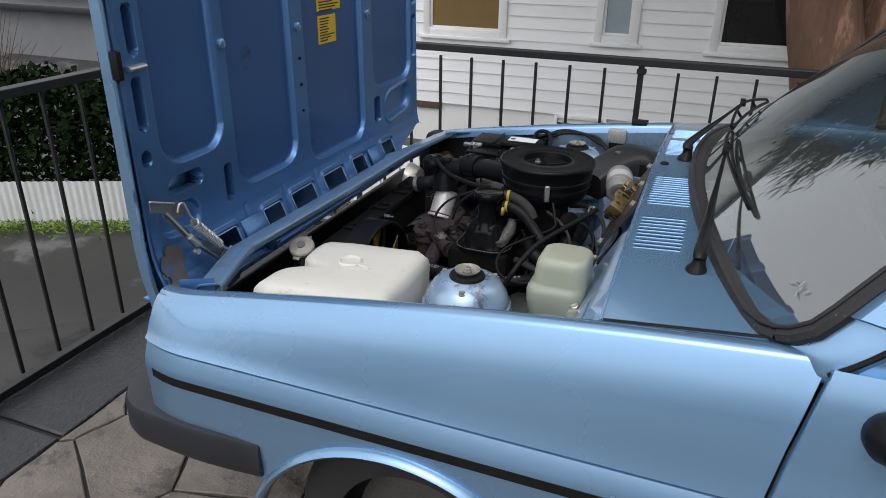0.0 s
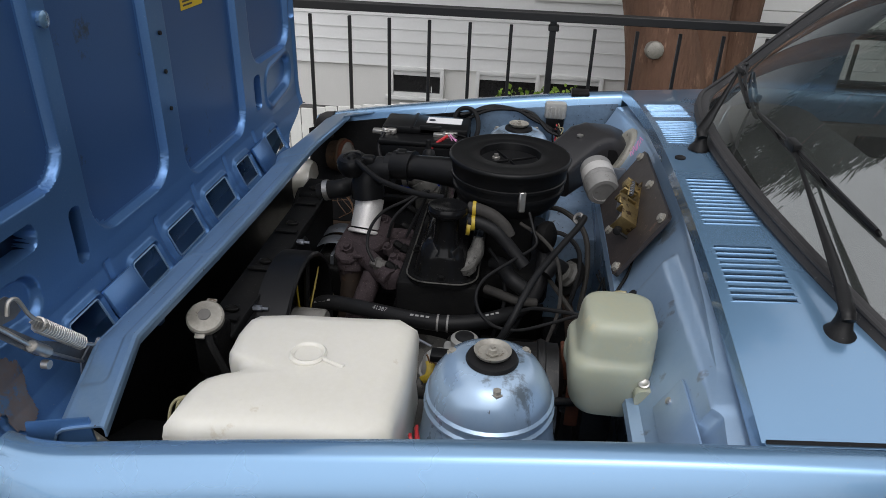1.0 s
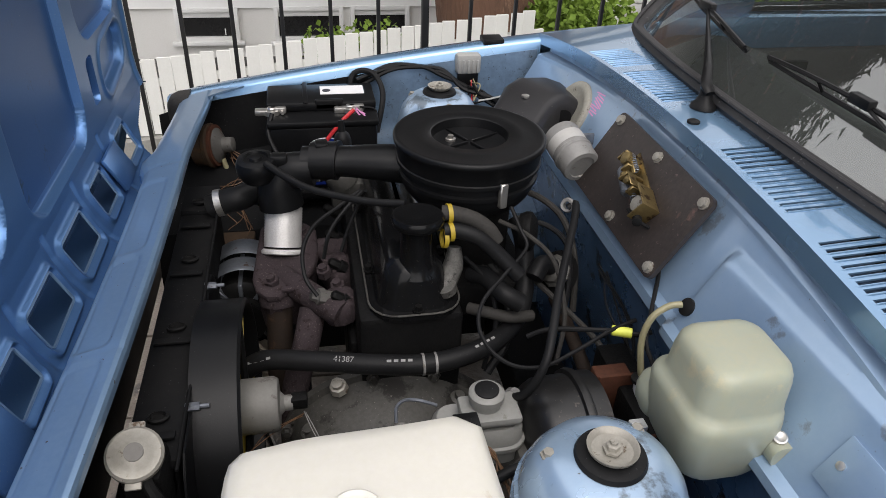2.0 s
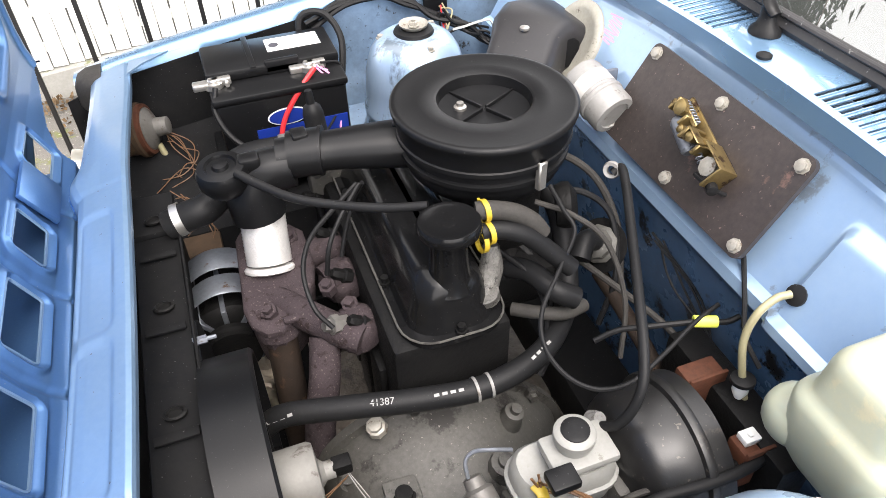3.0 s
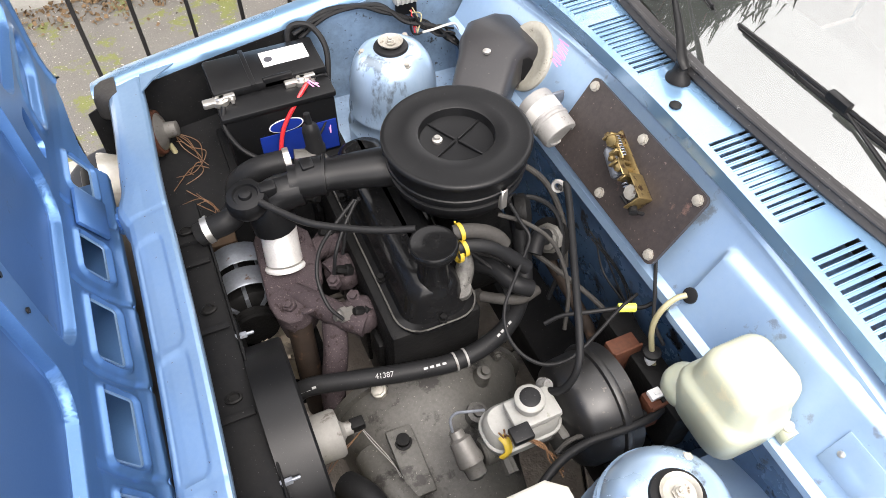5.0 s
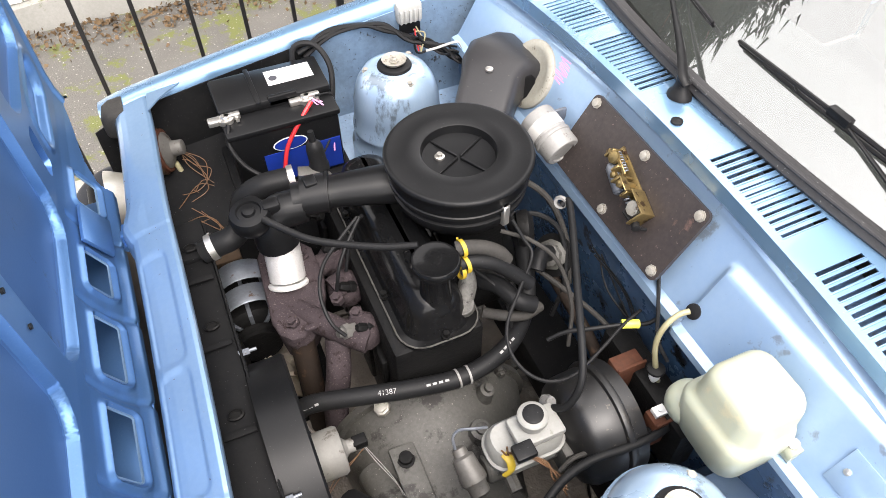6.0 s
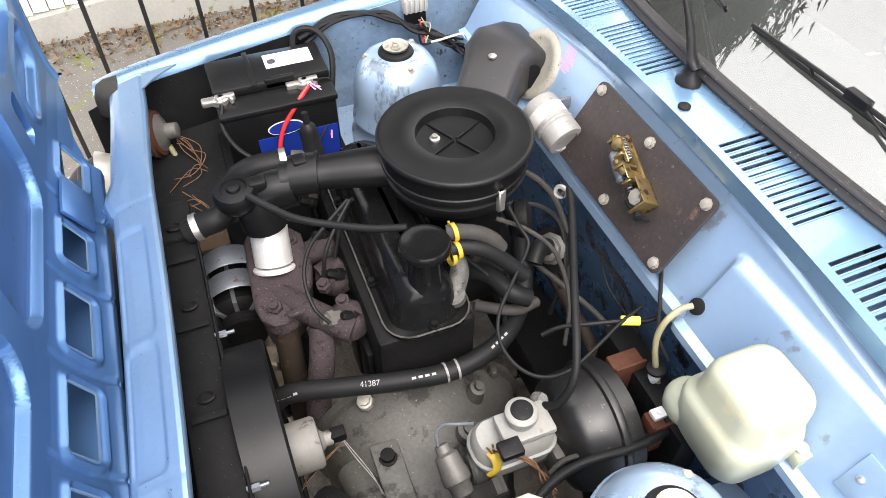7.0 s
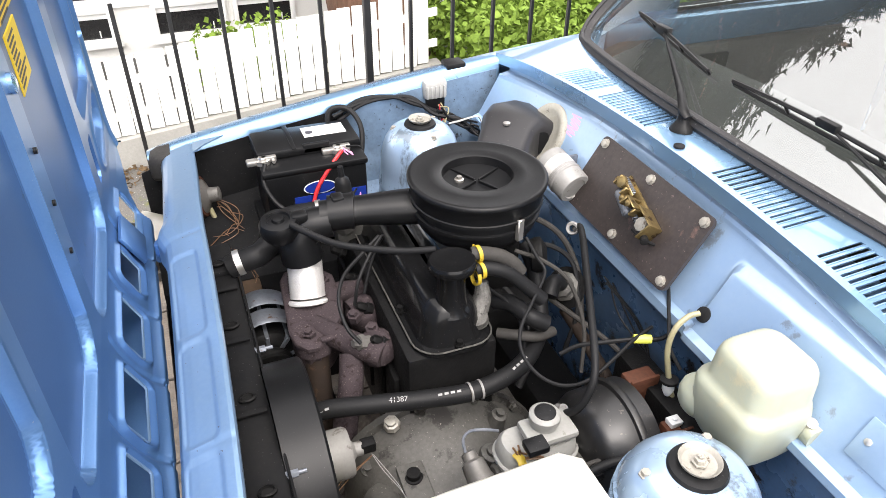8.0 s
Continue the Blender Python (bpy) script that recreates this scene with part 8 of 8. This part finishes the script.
# more wiring and pipes round the carburettor and bulkhead
wires("fan_wires", [(-0.307, -0.145, 0.530), (-0.335, -0.160, 0.525), (-0.365, -0.175, 0.515), (-0.396, -0.191, 0.50)], 0.0008, 2, 0.003, COPPER_WIRE, "thin red-brown fan motor wires", 31)
wires("fan_wires", [(-0.307, -0.145, 0.530), (-0.295, -0.175, 0.515), (-0.280, -0.21, 0.50), (-0.268, -0.234, 0.478)], 0.0008, 2, 0.003, WHITE_METAL, "thin white fan motor wires", 32)
wires("battery_wires", [(-0.165, 0.505, 0.752), (-0.145, 0.487, 0.735), (-0.142, 0.480, 0.70), (-0.144, 0.470, 0.645)], 0.0017, 3, 0.004, PINK, "thin pink and white wires down the battery", 33)
wires("battery_wires", [(-0.160, 0.508, 0.758), (-0.125, 0.515, 0.745), (-0.128, 0.490, 0.70), (-0.165, 0.455, 0.665), (-0.21, 0.40, 0.66)], 0.0022, 1, 0.0, RUBBER, "thin black lead to the temperature sensor", 34)
for k, (pts, r) in enumerate((
        ([(0.03, 0.04, 0.735), (0.075, 0.01, 0.72), (0.11, -0.03, 0.69), (0.12, -0.08, 0.62), (0.10, -0.12, 0.55)], 0.004),
        ([(0.08, 0.09, 0.70), (0.13, 0.08, 0.695), (0.16, 0.04, 0.67), (0.15, -0.01, 0.60), (0.12, -0.03, 0.52)], 0.005),
        ([(0.06, 0.20, 0.70), (0.12, 0.18, 0.71), (0.17, 0.12, 0.69), (0.18, 0.05, 0.64), (0.17, 0.0, 0.56)], 0.006),
        ([(-0.03, 0.02, 0.68), (0.0, -0.03, 0.66), (0.01, -0.06, 0.60), (-0.01, -0.08, 0.52)], 0.004),
        ([(0.10, 0.02, 0.62), (0.14, -0.05, 0.60), (0.17, -0.12, 0.585), (0.19, -0.20, 0.56)], 0.005),
        ([(0.02, 0.10, 0.63), (0.05, 0.03, 0.60), (0.04, -0.04, 0.55), (0.0, -0.07, 0.50)], 0.008))):
    hose("vacuum_line", pts, r, RUBBER if k % 2 else DIRTY_HOSE, "small black rubber vacuum line beside the carburettor", "hose", 8)
wires("bulkhead_wires", [(0.20, -0.02, 0.66), (0.205, -0.10, 0.62), (0.20, -0.20, 0.58), (0.185, -0.30, 0.52)], 0.0018, 4, 0.010, RUBBER, "thin cables across the lower bulkhead", 41)
hose("servo_cable", [(-0.100, -0.372, 0.570), (-0.045, -0.348, 0.584), (0.010, -0.340, 0.590), (0.075, -0.345, 0.592), (0.130, -0.345, 0.595), (0.180, -0.330, 0.590), (0.215, -0.310, 0.570), (0.232, -0.300, 0.545)], 0.0074, RUBBER, "thick black sheathed cable past the servo", "cable", 10)
hose("steering_pipe", [(0.14, 0.02, 0.58), (0.15, -0.06, 0.55), (0.155, -0.13, 0.52), (0.15, -0.18, 0.48)], 0.012, DARK_RUST, "rusty brown steel pipe behind the servo", "pipe")
# pale torn sheet added for the lit drive showing through the bay
bm = bm_new()
add_grid(bm, 8, 10, lambda u, v: Vector((-0.43 + 0.075 * u + 0.02 * v, 0.255 - 0.16 * v, 0.350 + 0.02 * noise.noise(Vector((u * 4, v * 5, 1))))), lambda u, v: abs(u - 0.5) < 0.42 + 0.25 * noise.noise(Vector((v * 5, u, 3))))
add_grid(bm, 9, 11, lambda u, v: Vector((-0.425 + 0.055 * u + 0.030 * v + 0.008 * noise.noise(Vector((u * 5, v * 5, 7))), 0.105 + 0.080 * u - 0.055 * v, 0.352 + 0.165 * (1 - u) + 0.022 * noise.noise(Vector((u * 5, v * 6, 4))))), lambda u, v: abs(v - 0.5) < 0.44 + 0.25 * noise.noise(Vector((u * 5, v, 9))))
add_sheet(bm, 0.0015)
solo("cardboard_scrap", bm, GROUND_GLIMPSE, "torn pale sheet standing in for lit ground glimpsed under the manifold", "scrap")
# unseen tray added to carry the sheet
bm = bm_new()
add_box(bm, -0.46, -0.30, 0.05, 0.30, 0.325, 0.335, 0.003)
part("splash_tray", bm, SOOT_AND_SHADE, car)

# lower members that close the bay
for q in ((-0.62, -0.54, -0.62, 0.62, 0.22, 0.36), (0.12, 0.24, -0.50, 0.50, 0.20, 0.30), (-0.54, 0.12, 0.36, 0.43, 0.22, 0.34), (-0.54, 0.12, -0.43, -0.36, 0.22, 0.34)):
    bm = bm_new()
    add_box(bm, *q, 0.01)
    part("subframe", bm, SOOT_AND_SHADE, car)
bm = bm_new()
add_box(bm, -0.515, -0.40, 0.36, 0.62, 0.50, 0.52, 0.004)
part("front_tray", bm, RUST, car, "rust-brown corner tray below the horn")

# wipers
def glass_point(y, u, h):
    v = 0.5 + 0.5 * y / (0.735 - 0.14 * u)
    return screen(u, v) + Vector((-0.6, 0, 0.8)) * h


def wiper(px, py, y0, y1, u0, u1, label):
    pz = cowl_z(py) + 0.006
    w = thing("wiper", label, "wiper", (px, py, pz), group="wipers")
    bm = bm_new()
    add_lathe(bm, [(0.024, -0.006), (0.022, 0.002), (0.015, 0.008), (0.012, 0.018), (0.012, 0.030), (0.008, 0.034)], (px, py, pz), (0.1, 0.15, 1), 20, squash=0.85)
    part("pivot_cap", bm, RUBBER, w)
    s0 = Vector((px, py, pz + 0.028))
    ym, um = (y0 + y1) / 2, (u0 + u1) / 2
    tip = glass_point(ym, um, 0.040)
    knee = s0.lerp(tip, 0.22) + Vector((0, 0, 0.008))
    bm = bm_new()
    add_tube(bm, [s0 + Vector((0, -0.012, -0.004)), s0 + Vector((0, 0.004, 0.006)), knee, s0.lerp(tip, 0.65) + Vector((0, 0, 0.003)), tip], [0.009, 0.0105, 0.0085, 0.0045, 0.003], 10, 6, flat=0.6)
    part("arm", bm, PLASTIC, w)
    pts = [glass_point(y0 + (y1 - y0) * t, u0 + (u1 - u0) * t, 0.010) for t in [i / 10 for i in range(11)]]
    bm = bm_new()
    add_tube(bm, pts, 0.004, 6, 2)
    part("blade", bm, RUBBER, w)
    bm = bm_new()
    pts2 = [glass_point(y0 + (y1 - y0) * t, u0 + (u1 - u0) * t, 0.018 + 0.020 * math.sin(math.pi * t)) for t in [i / 10 for i in range(11)]]
    add_tube(bm, pts2, 0.0036, 6, 2)
    for i in (0, 3, 7, 10):
        add_tube(bm, [pts[i], pts2[i]], 0.0035, 5, 1)
    add_box(bm, -0.02, 0.02, -0.007, 0.007, -0.006, 0.008, 0.002, Matrix.Translation(tip) @ Matrix.Rotation(radians(90), 4, "Z"))
    part("bridge", bm, PLASTIC, w)


wiper(0.422, -0.519, -0.40, 0.045, 0.115, 0.125, "black wiper lying across the middle of the windscreen")
wiper(0.357, 0.049, 0.112, 0.46, 0.118, 0.172, "black wiper lying low towards the pillar")

# bonnet stickers, hinge strut and spring
bm = bm_new()
for y0, y1, z0, z1, what in ((0.080, 0.178, 1.117, 1.193, "yellow warning sticker with dark print"), (0.079, 0.208, 1.206, 1.275, "yellow warning sticker above the first")):
    bm = bm_new()
    add_box(bm, BX - 0.0185, BX - 0.0155, y0, y1, z0, z1)
    lab = part("sticker", bm, YELLOW_LABEL, bonnet, what)
    rng = random.Random(5)
    for i in range(9):
        bm = bm_new()
        z = z1 - 0.008 - i * 0.0075
        add_box(bm, BX - 0.0156, BX - 0.0152, y0 + 0.008, y1 - rng.uniform(0.008, 0.05), z - 0.0018, z + 0.0018)
        part("print", bm, PRINT, lab)
for y, z in ((-0.365, 1.178), (-0.048, 1.181), (0.350, 1.178), (-0.048, 1.10), (-0.048, 1.03), (-0.048, 0.96)):
    bm = bm_new()
    add_lathe(bm, [(0.012, -0.004), (0.012, 0.003), (0.007, 0.005)] if z > 1.1 else [(0.004, -0.003), (0.004, 0.002)], (BX, y, z), (1, 0, 0), 14)
    part("plug", bm, PAINT if z > 1.1 else RUBBER, bonnet)
bm = bm_new()
add_box(bm, BX - 0.035, BX + 0.012, BY - BW - 0.006, BY - BW + 0.008, 1.150, 1.205, 0.004)
part("edge_buffer", bm, RUBBER, bonnet, "black rubber buffer on the bonnet edge")
bm = bm_new()
add_tube(bm, [(BX + 0.006, BY - BW + 0.022, 1.168), (BX + 0.008, BY - BW + 0.065, 1.170)], 0.009, 10, 2, flat=0.6)
part("clip", bm, STEEL, bonnet)

# small cover plate on the bulkhead
pl = Vector((0.243, -0.590, 0.772))
um = Matrix.Translation(pl + Vector((-0.010, 0, 0.004))) @ Matrix.Rotation(radians(-61), 4, "Y")
bm = bm_new()
add_box(bm, -0.030, 0.030, -0.060, 0.060, -0.002, 0.002, 0.001, um)
cover = part("cover_plate", bm, PAINT_BAY, car, "small painted cover plate")
for a in (-0.045, 0.045):
    bm = bm_new()
    add_lathe(bm, [(0.005, 0.0), (0.005, 0.002), (0.002, 0.003)], um @ Vector((0, a, 0.002)), um.to_3x3() @ Vector((0, 0, 1)), 10)
    part("screw", bm, STEEL, cover)
rng = random.Random(8)
for i in range(9):
    bm = bm_new()
    y, z = 0.288 + rng.uniform(-0.004, 0.004), 0.816 + 0.0045 * i
    x = 0.230 + (z - 0.735) * 0.545 - 0.0035
    add_box(bm, -0.0005, 0.0005, -0.020 + 0.008 * rng.random(), 0.020 - 0.010 * rng.random(), -0.0012, 0.0012, 0, Matrix.Translation((x, y, z)) @ Matrix.Rotation(radians(29), 4, "Y") @ Matrix.Rotation(radians(rng.uniform(-9, 9)), 4, "X"))
    part("marker_scrawl", bm, PINK, car)

# ---- pieces: weatherboards, border slabs, stamped stones ----
for i in range(31):
    z = -1.03 + i * 0.168
    spans = [(-9.0, 2.32)]
    for x0, x1, z0, z1, _ in WINDOWS:
        if z0 > 0 and z + 0.168 > z0 - 0.1 and z < z1 + 0.1:
            new_spans = []
            for a, b in spans:
                if x0 - 0.1 > a and x1 + 0.1 < b:
                    new_spans += [(a, x0 - 0.1), (x1 + 0.1, b)]
                else:
                    new_spans.append((a, b))
            spans = new_spans
    for a, b in spans:
        bm = bm_new()
        add_loft(bm, [[(x, HY + 0.028, z), (x, HY - 0.028, z), (x, HY - 0.024, z + 0.006), (x, HY - 0.004, z + 0.166), (x, HY + 0.028, z + 0.166)] for x in (a, b)])
        part("weatherboard", bm, BOARD, house_wall, sharp=20)

slabs = new("pavement_border")
tagged(slabs, "dark grey border slabs along the street railing", "paving", kind="structure")
rng = random.Random(21)
y = -6.0
while y < 1.2:
    ln = rng.uniform(0.5, 0.75)
    bm = bm_new()
    add_box(bm, -1.655, -1.285, y, min(y + ln - 0.012, 1.3), -0.06, rng.uniform(-0.002, 0.003), 0.006, seg=1)
    part("slab", bm, SLAB, slabs)
    y += ln

stones = new("pavement_stones")
tagged(stones, "irregular tan stamped concrete stones with dark joints", "paving", kind="structure")
rng = random.Random(33)
seeds = []
for i in range(-3, 12):
    for j in range(-15, 5):
        seeds.append(Vector((-1.05 + 0.36 * i + rng.uniform(-0.13, 0.13), 0.36 * j + rng.uniform(-0.13, 0.13) - 0.1)))
X0, X1, Y0, Y1 = -1.278, 3.1, -5.2, 1.29


def clip_poly(poly, p, nrm):
    out = []
    for i in range(len(poly)):
        a, b = poly[i], poly[(i + 1) % len(poly)]
        da, db = (a - p).dot(nrm), (b - p).dot(nrm)
        if da <= 0:
            out.append(a)
        if da * db < 0:
            out.append(a.lerp(b, da / (da - db)))
    return out


for k, c in enumerate(seeds):
    poly = [Vector((X0, Y0)), Vector((X1, Y0)), Vector((X1, Y1)), Vector((X0, Y1))]
    for j, o in enumerate(seeds):
        if j != k and (o - c).length < 1.2:
            nrm = (o - c).normalized()
            poly = clip_poly(poly, (o + c) / 2 - nrm * 0.0028, nrm)
            if len(poly) < 3:
                break
    if len(poly) < 3:
        continue
    mid = sum(poly, Vector((0, 0))) / len(poly)
    bm = bm_new()
    top = rng.uniform(-0.001, 0.0005)
    fine = []
    for i in range(len(poly)):
        a, b = poly[i], poly[(i + 1) % len(poly)]
        for t in (0.0, 0.33, 0.66):
            q = a.lerp(b, t)
            if t > 0:
                q = q + (mid - q).normalized() * rng.uniform(-0.001, 0.005)
            fine.append(q)
    add_loft(bm, [[(q.x, q.y, -0.03) for q in fine], [(q.x, q.y, top - 0.003) for q in fine], [((q + (mid - q).normalized() * 0.004).x, (q + (mid - q).normalized() * 0.004).y, top) for q in fine]])
    part("stone", bm, STONE, stones)
